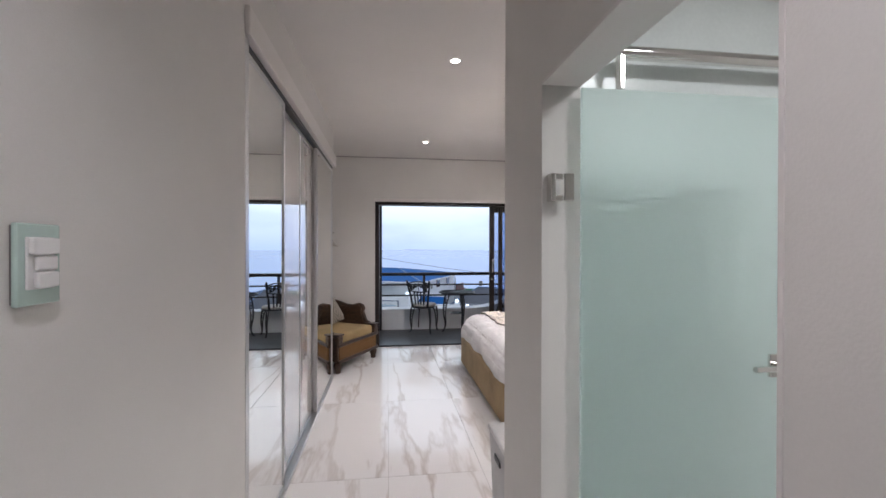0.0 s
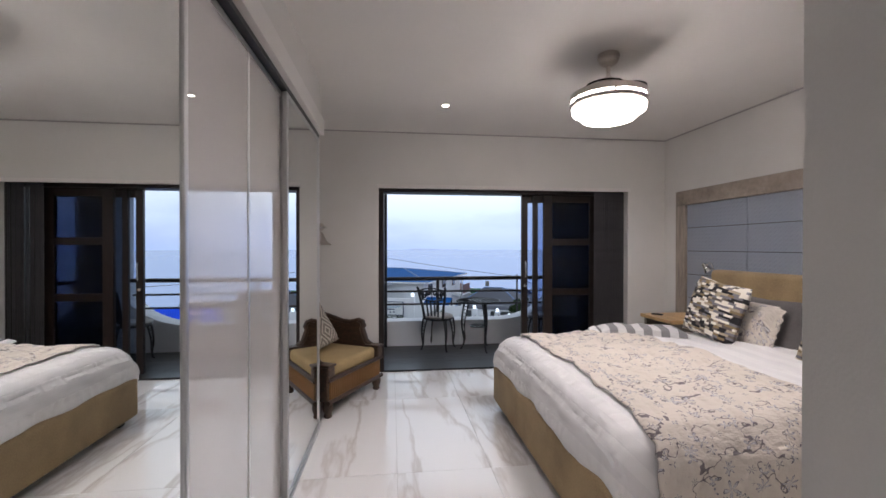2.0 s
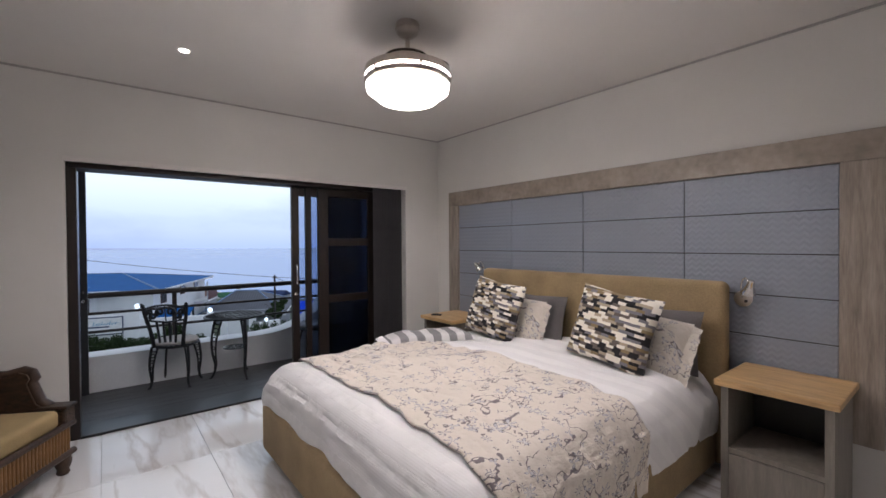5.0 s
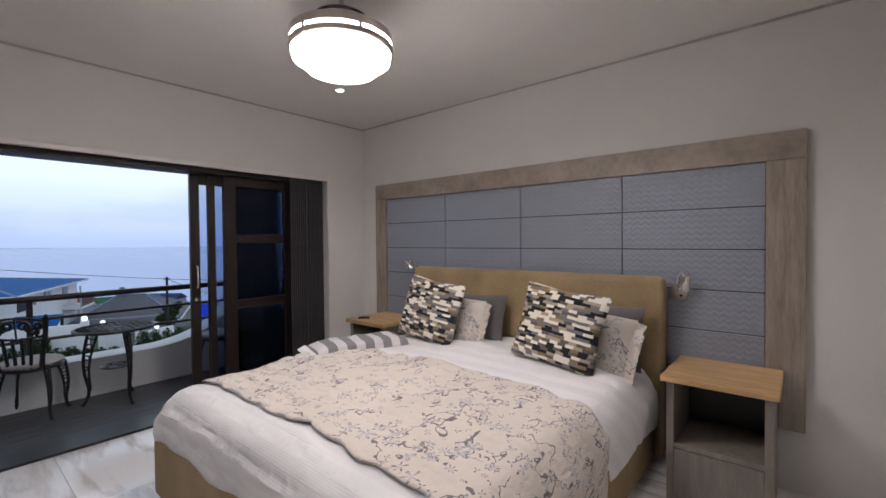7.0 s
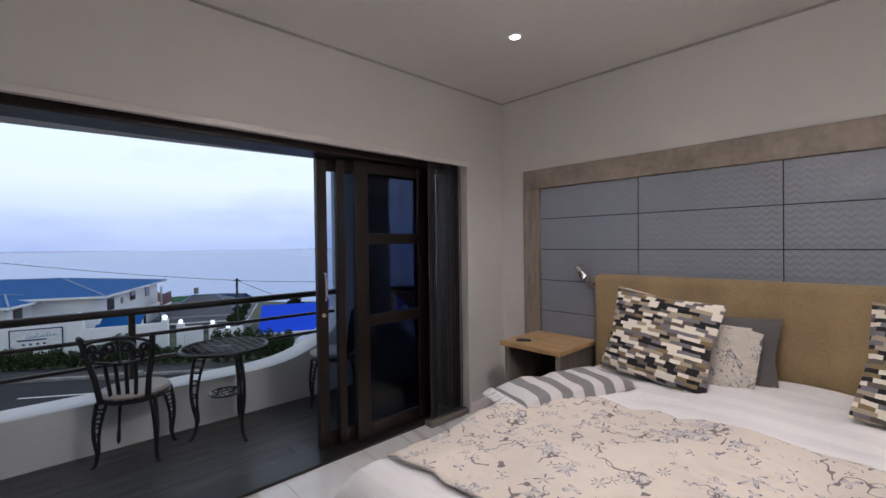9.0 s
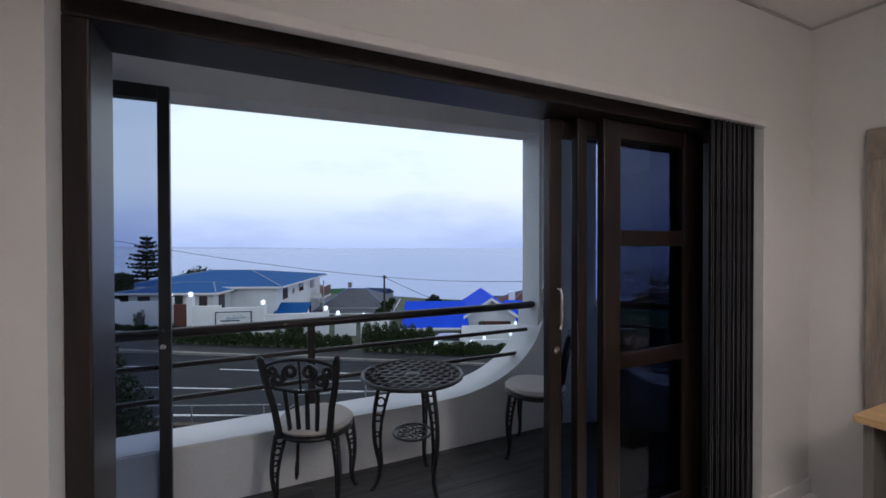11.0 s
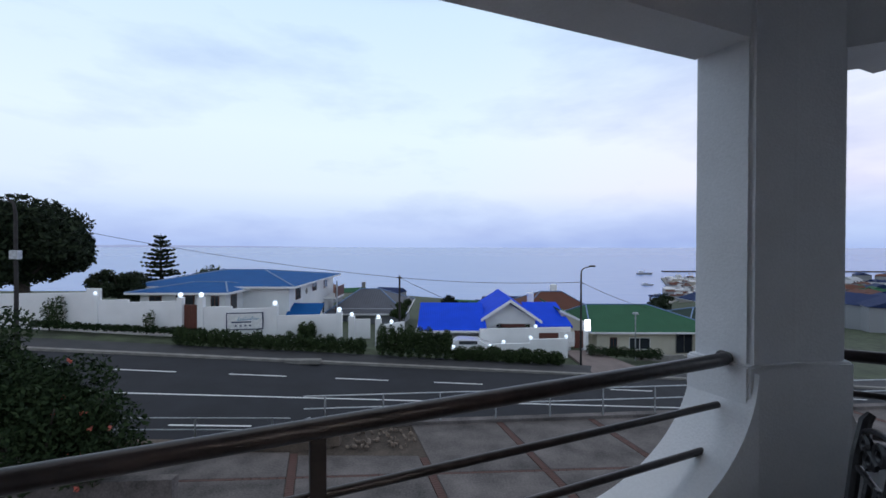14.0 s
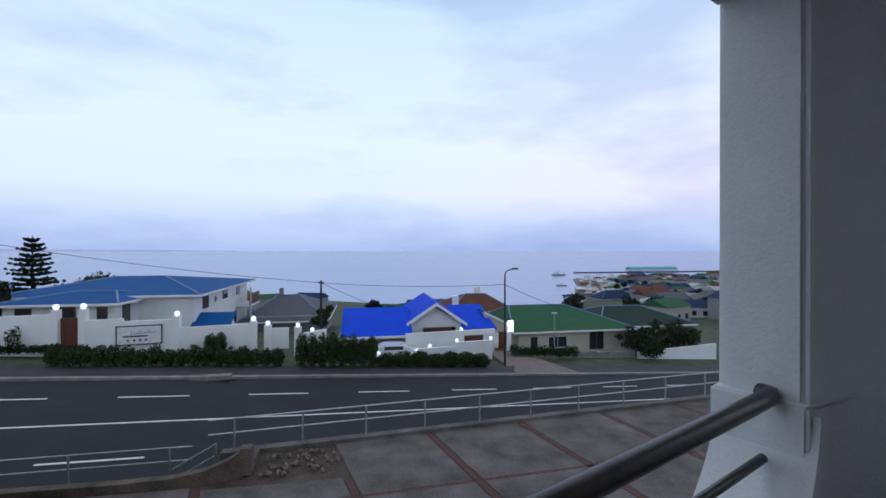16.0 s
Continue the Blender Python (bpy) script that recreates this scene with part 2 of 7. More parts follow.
bm = bmesh.new()
box(bm, -1.1, DOOR_L, DW, DW + DT, 0, 2.9)
box(bm, DOOR_R, 4.6, DW, DW + DT, 0, 2.9)
box(bm, DOOR_L, DOOR_R, DW, DW + DT, DOOR_H, 2.9)
solid("wall_north", bm, PAINT, "grey-white painted plaster wall around the sliding doors", "wall")
solid("wall_east", B(XR, XR + 0.2, 2.385, DW, 0, 2.9), PAINT, "grey-white painted wall behind the bed", "wall")
solid("wall_west", B(XL - 0.2, XL, 5.34, DW, 0, 2.9), PAINT, "grey-white painted wall beside the wardrobe", "wall")
solid("wall_west_bulkhead", B(-0.80, -0.16, 2.41, 5.34, 2.425, 2.9), PAINT, "plain painted bulkhead above the wardrobe", "wall")
solid("wall_wardrobe_back", B(-1.0, -0.80, 2.2, 5.34, 0, 2.9), PAINT, "plain wall behind the wardrobe", "wall")
solid("wall_wardrobe_end", B(-0.80, -0.35, 2.2, 2.405, 0, 2.9), PAINT, "plain wall at the wardrobe end", "wall")
solid("wall_passage_west", B(-0.35, -0.15, -1.6, 2.41, 0, 2.9), PAINT, "grey-white painted passage wall with a light switch", "wall")
solid("wall_passage_back", B(-0.35, 3.2, -1.8, -1.6, 0, 2.9), PAINT, "plain painted wall closing the passage", "wall")
bm = bmesh.new()
box(bm, 0.93, 1.05, -1.6, 1.075, 0, 2.9)
box(bm, 0.93, 1.05, 1.945, 2.385, 0, 2.9)
box(bm, 0.93, 1.05, 1.075, 1.945, 1.98, 2.9)
solid("wall_bathroom", bm, PAINT, "grey-white painted wall with the bathroom doorway", "wall")
solid("wall_partition", B(1.05, XR + 0.2, 2.265, 2.385, 0, 2.9), PAINT, "plain painted wall between bathroom and bedroom", "wall")
solid("wall_bathroom_end", B(3.2, 3.4, -1.6, 2.265, 0, 2.9), PAINT, "plain bathroom end wall", "wall")
solid("ceiling", B(-1.1, 4.6, -1.8, DW + 0.05, CEIL, CEIL + 0.15), CEILING, "smooth off-white painted ceiling with downlights", "ceiling")
# shadow-gap cornice along the ceiling, the gap's shade put into the strips' grey
CORN = mat("cornice_shadow", (0.36, 0.345, 0.335), 0.8, vary=0.02)
for nm, a in (("cornice_north", (XL, XR, DW - 0.010, DW, CEIL - 0.014, CEIL - 0.001)), ("cornice_east", (XR - 0.010, XR, 2.385, DW - 0.010, CEIL - 0.014, CEIL - 0.001))):
    solid("trim_" + nm, B(*a), CORN, "narrow trim under the ceiling, grey painted for the gap's shadow line", "trim")
solid("floor_slab", B(-1.1, 4.6, -1.8, DW + DT, -0.2, -0.008), mat("grout", (0.50, 0.48, 0.46), 0.8), "light grey grout bed under the floor tiles", "floor")
solid("baseboard_north", B(DOOR_R + 0.0, XR, DW - 0.014, DW, 0.0, 0.085, bevel=0.004), LACQUER, "white skirting along the wall beside the blind", "skirting")
solid("baseboard_north_west", B(XL, DOOR_L, DW - 0.014, DW, 0.0, 0.085, bevel=0.004), LACQUER, "white skirting behind the armchair", "skirting")

# balcony
PY0, PY1 = 8.05, 8.35   # parapet
BX0, BX1 = -2.2, 3.35
solid("floor_balcony", B(BX0 - 0.4, BX1 + 1.2, DW + DT, PY1, -0.45, -0.022), ALUBLACK, "dark grey wood-look balcony floor tiles", "floor")


def sweep(x, xe, low, rise, length):
    t = max(0.0, min(1.0, (x - (xe - length)) / length))
    return low + rise * (1 - math.sqrt(max(0.0, 1 - t ** 2.3)))


# front parapet: its top sweeps up to the corner pier
pts = [(-2.2, -0.45), (2.85, -0.45), (2.85, 0.94)]
for k in range(24):
    x = 2.849 - 1.03 * (1 - math.cos(k / 23 * math.pi / 2))
    pts.append((x, sweep(x, 2.85, 0.345, 0.60, 0.97)))
pts.append((-2.2, 0.345))
bm = prism(bmesh.new(), pts, "y", PY0, PY1)
bmesh.ops.bevel(bm, geom=[e for e in bm.edges if abs(e.verts[0].co.y - e.verts[1].co.y) < 1e-6 and e.verts[0].co.z > 0.3 and e.verts[1].co.z > 0.3], offset=0.02, segments=2, affect="EDGES")
solid("wall_parapet", bm, WHITE_OUT, "low white plastered parapet that curves up into the pier", "parapet", smooth=True)
# the balcony's second opening turns away at an angle
DIAG = pose(3.30, 7.97, 0, 0, 0, -50.3)
pts = [(0.0, 0.94)]
for k in range(24):
    u = 0.03 + 0.75 * (1 - math.cos(k / 23 * math.pi / 2))
    pts.append((u, sweep(-u, 0.0, 0.335, 0.60, 0.65)))
pts += [(1.42, 0.335), (1.42, -0.45), (0.0, -0.45)]
o = solid("wall_parapet_side", prism(bmesh.new(), pts, "y", 0.0, 0.33), WHITE_OUT, "low white plastered side parapet", "parapet", smooth=True)
o.matrix_world = DIAG
PIER = [(2.85, 8.085), (3.10, 8.05), (3.31, 7.955), (3.52, 8.20), (3.40, PY1 - 0.003), (2.85, PY1 - 0.003)]
bm = prism(bmesh.new(), PIER, "z", -0.45, 2.9)
bmesh.ops.bevel(bm, geom=[e for e in bm.edges if abs(e.verts[0].co.z - e.verts[1].co.z) > 1], offset=0.018, segments=3, affect="EDGES")
solid("wall_corner_pier", bm, WHITE_OUT, "white plastered corner pier of the balcony", "pier", smooth=True)
cx, cy = 3.17, 8.21
bm = prism(bmesh.new(), [(cx + (x - cx) * 1.10, cy + (y - cy) * 1.09) for x, y in PIER], "z", -0.4, 0.945)
bmesh.ops.bevel(bm, geom=bm.edges[:], offset=0.01, segments=2, affect="EDGES")
solid("wall_corner_ledge", bm, WHITE_OUT, "white plastered pier base with a small ledge", "pier", smooth=True)
bm = prism(bmesh.new(), [(-2.2, 2.245), (2.87, 2.345), (2.87, 2.9), (-2.2, 2.9)], "y", 8.10, PY1 - 0.004)
bmesh.ops.bevel(bm, geom=[e for e in bm.edges if abs(e.verts[0].co.z - e.verts[1].co.z) < 1e-5 and e.verts[0].co.z < 2.4], offset=0.02, segments=2, affect="EDGES")
solid("wall_balcony_beam", bm, WHITE_OUT, "white plastered beam over the balcony opening", "beam", smooth=True)
o = solid("wall_balcony_beam_side", B(0.0, 1.42, 0.0, 0.326, 2.33, 2.9), WHITE_OUT, "white plastered beam over the angled opening", "beam")
o.matrix_world = DIAG
solid("ceiling_balcony", B(BX0 - 0.4, BX1 + 1.2, DW + DT, PY1, 2.56, 2.72), WHITE_OUT, "white plastered balcony ceiling", "ceiling")
solid("wall_balcony_west", B(BX0 - 0.4, BX0, DW + DT, PY1, -0.45, 2.9), WHITE_OUT, "plain white wall at the balcony end", "wall")

# sliding doors ------------------------------------------------------------------
FY = DW + 0.10
door = thing("window_1", "dark-stained wooden sliding doors, half open onto the balcony", "sliding door", kind="structure")
part("frame_head", B(DOOR_L, DOOR_R, FY, DW + DT - 0.01, 2.045, DOOR_H, bevel=0.006), DARKWOOD, door)
part("frame_jamb", B(DOOR_L, DOOR_L + 0.06, FY, DW + DT - 0.01, 0.0, 2.045, bevel=0.006), DARKWOOD, door)
part("frame_jamb", B(DOOR_R - 0.06, DOOR_R, FY, DW + DT - 0.01, 0.0, 2.045, bevel=0.006), DARKWOOD, door)
part("threshold", B(DOOR_L + 0.06, DOOR_R - 0.06, FY, DW + DT - 0.01, -0.008, 0.018, bevel=0.004), ALUBLACK, door)


def sash(x0, x1, y0, stile, rails, glazing=None):
    leaf = part("sash", B(x0, x0 + stile, y0, y0 + 0.045, 0.02, 2.045, bevel=0.005), DARKWOOD, door)
    part("stile", B(x1 - stile, x1, y0, y0 + 0.045, 0.02, 2.045, bevel=0.005), DARKWOOD, leaf)
    for z0, z1 in rails:
        part("rail", B(x0 + stile, x1 - stile, y0 + 0.002, y0 + 0.043, z0, z1, bevel=0.005), DARKWOOD, leaf)
    for (a, b), (c, d) in zip(rails, rails[1:]):
        pane = part("pane", B(x0 + stile, x1 - stile, y0 + 0.018, y0 + 0.024, b, c), glazing or CLEAR, leaf)
    return leaf


RAILS = [(0.02, 0.13), (0.84, 0.92), (1.44, 1.52), (1.96, 2.045)]
s1 = sash(1.972, 2.93, FY + 0.172, 0.075, [(0.02, 0.13), (1.96, 2.045)])
s2 = sash(2.100, 3.03, FY + 0.124, 0.060, [(0.02, 0.13), (1.96, 2.045)])
s3 = sash(2.212, 2.90, FY + 0.070, 0.110, RAILS, glass("dark_tinted_glass", (0.12, 0.13, 0.165)))


def pull(sign):
    bm = bmesh.new()
    y = FY + 0.172 if sign < 0 else FY + 0.217
    tube(bm, [(2.009, y, 1.24), (2.009, y + sign * 0.035, 1.24), (2.009, y + sign * 0.045, 1.22), (2.009, y + sign * 0.045, 1.08), (2.009, y + sign * 0.035, 1.06), (2.009, y, 1.06)], 0.009, 10)
    part("pull_handle", bm, CHROME, s1, "chrome pull handle", True)


pull(-1)
pull(1)
bm = lathe(bmesh.new(), [(0.018, 0), (0.018, 0.012), (0.008, 0.014)], 16, pose(2.009, FY + 0.172, 0.95, 90))
part("lock_cylinder", bm, CHROME, s1, "round chrome keyhole plate", True)

# glazed balcony door standing open at the far edge
leaf = thing("balcony_door", "dark framed glass door standing open on the balcony", "door", pose(0.332, 8.018, 0.0), kind="structure")
part("stile", B(-0.056, 0.0, -0.025, 0.025, -0.01, 2.285, bevel=0.004), ALUBLACK, leaf)
part("stile", B(-0.95, -0.865, -0.025, 0.025, -0.01, 2.285, bevel=0.004), ALUBLACK, leaf)
part("rail", B(-0.865, -0.056, -0.024, 0.024, 2.21, 2.285, bevel=0.004), ALUBLACK, leaf)
part("rail", B(-0.865, -0.056, -0.024, 0.024, -0.01, 0.10, bevel=0.004), ALUBLACK, leaf)
TINT = glass("tinted_glass", (0.42, 0.47, 0.58), 0.0)
part("pane", B(-0.865, -0.056, -0.004, 0.004, 0.10, 2.21), TINT, leaf).visible_shadow = False
bm = tube(bmesh.new(), [(-0.035, -0.025, 1.0), (-0.035, -0.06, 1.0), (-0.155, -0.062, 1.0)], 0.009, 8)
part("lever_handle", bm, ALUBLACK, leaf, "black lever handle", True)
part("lock_cylinder", lathe(bmesh.new(), [(0.014, 0), (0.014, 0.008), (0.006, 0.010)], 12, pose(-0.035, -0.025, 0.915, 90)), CHROME, leaf, "chrome keyhole")

# blind: pelmet rail and stacked vertical slats
blind = thing("vertical_blind", "charcoal vertical blind stacked beside the door, white head rail", "blind", pose(0, DW, 0))
part("head_rail", B(0.235, 3.21, -0.012, 0.03, 2.075, 2.112, bevel=0.004), LACQUER, blind, "slim white head rail")
slat = B(-0.045, 0.045, -0.0012, 0.0012, 0.06, 2.075)
first = part("slat", slat, BLINDFAB, blind)
for k in range(17):
    o = first if k == 0 else new("slat", first.data)
    o.parent = blind
    o.matrix_local = pose(2.80 + 0.0215 * k, 0.04 + 0.004 * (k % 2), 0, 0, 0, 40 + (k * 37 % 9))
part("weight_bar", B(2.76, 3.185, 0.002, 0.085, 0.005, 0.05, bevel=0.005), GREYPAINT, blind, "grey bottom weights")

# wardrobe -----------------------------------------------------------------------
ward = thing("wardrobe", "white built-in wardrobe with sliding mirror and white glass doors", "wardrobe", pose(-0.16, 2.41, 0))
part("carcass", B(-0.635, -0.075, 0.002, 2.904, 0.03, 2.30), LACQUER, ward)
part("fascia", B(-0.03, 0.03, 0.002, 2.93, 2.30, 2.42, bevel=0.004), LACQUER, ward)
part("end_panel", B(-0.635, -0.01, 2.905, 2.93, 0.0, 2.30), LACQUER, ward)
part("side_post", B(-0.06, 0.012, 0.002, 0.045, 0.0, 2.30, bevel=0.003), ALU, ward)
part("bottom_track", B(-0.075, 0.0, 0.045, 2.905, 0.0, 0.03, bevel=0.003), ALU, ward)
part("top_track", B(-0.075, -0.005, 0.045, 2.905, 2.275, 2.299), ALUBLACK, ward)


def sliding(y0, y1, x, panel, bars=()):
    d = part("sliding_door", B(x - 0.012, x, y0 + 0.028, y1 - 0.028, 0.06, 2.245), panel, ward, "mirror panel" if panel is MIRROR else "glossy white glass panel")
    for a, b in ((y0, y0 + 0.028), (y1 - 0.028, y1)):
        part("edge_profile", B(x - 0.022, x + 0.008, a, b, 0.035, 2.27, bevel=0.006), ALU, d)
    for a, b in ((0.035, 0.06), (2.245, 2.27)):
        part("rail_profile", B(x - 0.02, x + 0.005, y0 + 0.028, y1 - 0.028, a, b), ALU, d)
    for y in bars:
        part("divider", B(x - 0.014, x + 0.004, y - 0.011, y + 0.011, 0.06, 2.245, bevel=0.003), ALU, d)
    return d


sliding(0.05, 0.75, -0.012, MIRROR)
sliding(0.70, 1.92, -0.045, GLASSWHITE, (1.37,))
sliding(1.88, 2.905, -0.012, MIRROR)

# passage: glass door, switch
lining = solid("door_1", B(0.928, 1.06, 1.935, 1.945, 0, 1.98), PAINT, "white lining of the bathroom doorway", "door frame")
solid("trim_lining", B(0.928, 1.06, 1.075, 1.083, 0, 1.98), LACQUER, "white lining of the bathroom doorway", "door frame")
solid("trim_lining_head", B(0.928, 1.06, 1.083, 1.935, 1.968, 1.980), LACQUER, "white head lining of the bathroom doorway", "door frame")
gd = thing("bathroom_door", "frosted pale green glass door standing open into the bathroom", "door", pose(1.055, 1.90, 0), kind="structure")
part("pane", B(-0.008, 0.82, -0.005, 0.005, 0.012, 1.95), FROST, gd)
for z in (0.35, 1.627):
    hg = part("hinge", B(-0.112, -0.096, -0.010, 0.034, z - 0.045, z + 0.045, bevel=0.003), CHROME, gd, "square chrome hinge")
    for z0, z1 in ((z - 0.045, z - 0.024), (z + 0.024, z + 0.045)):
        part("knuckle", B(-0.096, -0.070, -0.004, 0.020, z0, z1, bevel=0.003), CHROME, hg)
    part("clamp_plate", B(-0.070, -0.036, -0.013, -0.006, z - 0.045, z + 0.045, bevel=0.003), CHROME, hg)
bm = tube(bmesh.new(), [(0.70, -0.005, 1.03), (0.70, -0.048, 1.03), (0.69, -0.054, 1.03), (0.575, -0.054, 1.03)], 0.010, 10)
hd = part("lever_handle", bm, CHROME, gd, "chrome lever handle", True)
part("handle_rose", B(0.665, 0.735, -0.02, -0.006, 0.99, 1.07, bevel=0.004), CHROME, hd)
BATHTILE = mat("pale_wall_tile", (0.66, 0.69, 0.68), 0.25, vary=0.03, scale=3)
solid("wall_bathroom_tiling", B(1.06, 3.2, 2.235, 2.262, 0, 2.5), BATHTILE, "pale glazed bathroom wall tiling", "wall tiling")
bm = tube(bmesh.new(), [(1.32, 2.15, 2.195), (3.1, 2.15, 2.195)], 0.027, 14)
box(bm, 3.08, 3.198, 2.13, 2.17, 2.165, 2.225)
box(bm, 1.318, 1.333, 2.13, 2.17, 2.05, 2.225)
solid("shower_rail", bm, CHROME, "thick chrome rail above the frosted glass", "shower rail", "", True)
sw = thing("light_switch", "white rocker switch on a pale green glass plate", "light switch", pose(-0.15, 1.362, 1.405))
part("plate", B(0.004, 0.013, -0.044, 0.044, -0.066, 0.066, bevel=0.003), SWITCH_G, sw)
part("back_box", B(0, 0.004, -0.040, 0.040, -0.062, 0.062), CHARCOAL, sw)
part("surround", B(0.013, 0.017, -0.030, 0.027, -0.040, 0.044, bevel=0.002), SWITCH_W, sw)
part("rocker", B(0.017, 0.026, -0.029, 0.026, 0.016, 0.043, bevel=0.003), SWITCH_W, sw)
part("rocker", B(0.017, 0.023, -0.018, 0.026, -0.010, 0.014, bevel=0.003), SWITCH_W, sw)
part("rocker", B(0.017, 0.025, -0.018, 0.026, -0.038, -0.012, bevel=0.003), SWITCH_W, sw)
bin_ = thing("storage_box", "pale grey plastic box with a lid, beside the wall", "storage box", pose(1.13, 2.64, 0))
bm = bmesh.new()
prism(bm, [(-0.145, 0.0), (0.145, 0.0), (0.165, 0.47), (-0.165, 0.47)], "y", -0.15, 0.15)
part("tub", bm, mat("grey_plastic", (0.42, 0.42, 0.42), 0.45), bin_)
part("lid", B(-0.175, 0.175, -0.165, 0.165, 0.47, 0.50, bevel=0.01), mat("pale_plastic", (0.60, 0.59, 0.58), 0.4), bin_)
part("handle_slot", B(-0.168, -0.158, -0.05, 0.05, 0.36, 0.39, bevel=0.004), ALUBLACK, bin_)


# patterned cloth -------------------------------------------------------------
def node_mat(name, rough=0.85):
    m = bpy.data.materials.new(name)
    m.use_nodes = True
    n, l = m.node_tree.nodes, m.node_tree.links
    n["Principled BSDF"].inputs["Roughness"].default_value = rough
    tc = n.new("ShaderNodeTexCoord")
    return m, n, l, n["Principled BSDF"], tc.outputs["Object"]


def math_node(n, l, op, a, b=None, c=None):
    k = n.new("ShaderNodeMath")
    k.operation = op
    for i, v in enumerate((a, b, c)):
        if v is None:
            continue
        if isinstance(v, (int, float)):
            k.inputs[i].default_value = v
        else:
            l.new(v, k.inputs[i])
    return k.outputs[0]


def mix_col(n, l, fac, a, b):
    k = n.new("ShaderNodeMixRGB")
    for i, v in enumerate((fac, a, b)):
        if isinstance(v, (int, float)):
            k.inputs[i].default_value = v
        elif isinstance(v, tuple):
            k.inputs[i].default_value = (*v, 1)
        else:
            l.new(v, k.inputs[i])
    return k.outputs[0]


def noise_fac(n, l, vec, scale, detail=3, rough=0.5):
    k = n.new("ShaderNodeTexNoise")
    k.inputs["Scale"].default_value, k.inputs["Detail"].default_value, k.inputs["Roughness"].default_value = scale, detail, rough
    l.new(vec, k.inputs["Vector"])
    return k.outputs["Fac"]


def bump_to(n, l, b, height, strength, dist=0.01):
    k = n.new("ShaderNodeBump")
    k.inputs["Strength"].default_value, k.inputs["Distance"].default_value = strength, dist
    l.new(height, k.inputs["Height"])
    l.new(k.outputs[0], b.inputs["Normal"])


def floral(name, ground):
    """Cream cotton printed with grey-blue leaf sprigs, small blossoms and thin wandering branches."""
    m, n, l, b, raw = node_mat(name)
    sep = n.new("ShaderNodeSeparateXYZ")
    l.new(raw, sep.inputs[0])
    flat = n.new("ShaderNodeCombineXYZ")
    l.new(sep.outputs["X"], flat.inputs[0])
    l.new(math_node(n, l, "ADD", sep.outputs["Y"], sep.outputs["Z"]), flat.inputs[1])
    co = flat.outputs[0]
    col = mix_col(n, l, noise_fac(n, l, co, 5), tuple(c * 0.93 for c in ground), tuple(min(1, c * 1.05) for c in ground))
    wob = n.new("ShaderNodeTexNoise")
    wob.inputs["Scale"].default_value, wob.inputs["Detail"].default_value = 9.0, 2
    l.new(co, wob.inputs["Vector"])
    for seed, sc, thick in ((0.0, 2.2, 0.0055), (9.7, 2.9, 0.0050)):
        mp = n.new("ShaderNodeMapping")
        mp.inputs["Location"].default_value = (seed, seed * 0.7, 0)
        l.new(co, mp.inputs[0])
        branch = math_node(n, l, "ABSOLUTE", math_node(n, l, "SUBTRACT", noise_fac(n, l, mp.outputs[0], sc, 4, 0.6), 0.5))
        gap = math_node(n, l, "GREATER_THAN", noise_fac(n, l, mp.outputs[0], 5.0, 1), 0.50)
        col = mix_col(n, l, math_node(n, l, "MULTIPLY", math_node(n, l, "LESS_THAN", branch, thick), gap), col, (0.20, 0.17, 0.175))
    # sprigs: star-shaped leaf clusters, each turned and sized by its own cell
    for seed, sc, petals, keep, reach in ((3.1, 8.8, 5.0, 0.38, 0.47), (17.4, 11.0, 7.0, 0.50, 0.45), (29.2, 14.0, 3.0, 0.36, 0.46), (41.0, 18.0, 4.0, 0.48, 0.42)):
        mp = n.new("ShaderNodeMapping")
        mp.inputs["Location"].default_value = (seed, seed * 1.3, 0)
        mp.inputs["Scale"].default_value = (sc, sc, sc * 0.6)
        l.new(co, mp.inputs[0])
        v = n.new("ShaderNodeTexVoronoi")
        v.inputs["Scale"].default_value, v.inputs["Randomness"].default_value = 1.0, 0.85
        l.new(mp.outputs[0], v.inputs["Vector"])
        away = n.new("ShaderNodeVectorMath")
        away.operation = "SUBTRACT"
        l.new(mp.outputs[0], away.inputs[0])
        l.new(v.outputs["Position"], away.inputs[1])
        xy = n.new("ShaderNodeSeparateXYZ")
        l.new(away.outputs[0], xy.inputs[0])
        rnd = n.new("ShaderNodeSeparateColor")
        l.new(v.outputs["Color"], rnd.inputs[0])
        turn = math_node(n, l, "ADD", math_node(n, l, "ARCTAN2", xy.outputs["Y"], xy.outputs["X"]), math_node(n, l, "MULTIPLY", rnd.outputs[0], 6.283))
        turn = math_node(n, l, "ADD", turn, math_node(n, l, "MULTIPLY", wob.outputs["Fac"], 1.6))
        lobe = math_node(n, l, "POWER", math_node(n, l, "ABSOLUTE", math_node(n, l, "COSINE", math_node(n, l, "MULTIPLY", turn, petals / 2))), 1.7)
        size = math_node(n, l, "MULTIPLY_ADD", rnd.outputs[1], 0.22, reach - 0.16)
        edge = math_node(n, l, "MULTIPLY", math_node(n, l, "MULTIPLY_ADD", lobe, 0.92, 0.08), size)
        inside = math_node(n, l, "SUBTRACT", edge, v.outputs["Distance"])
        show = math_node(n, l, "GREATER_THAN", rnd.outputs[2], keep)
        leaf = math_node(n, l, "MULTIPLY", math_node(n, l, "GREATER_THAN", inside, 0.0), show)
        heart = math_node(n, l, "MULTIPLY", math_node(n, l, "GREATER_THAN", inside, 0.055), show)
        wash = math_node(n, l, "MULTIPLY", noise_fac(n, l, co, 70, 2), 1.2)
        dark = mix_col(n, l, rnd.outputs[1], (0.085, 0.082, 0.105), (0.22, 0.21, 0.25))
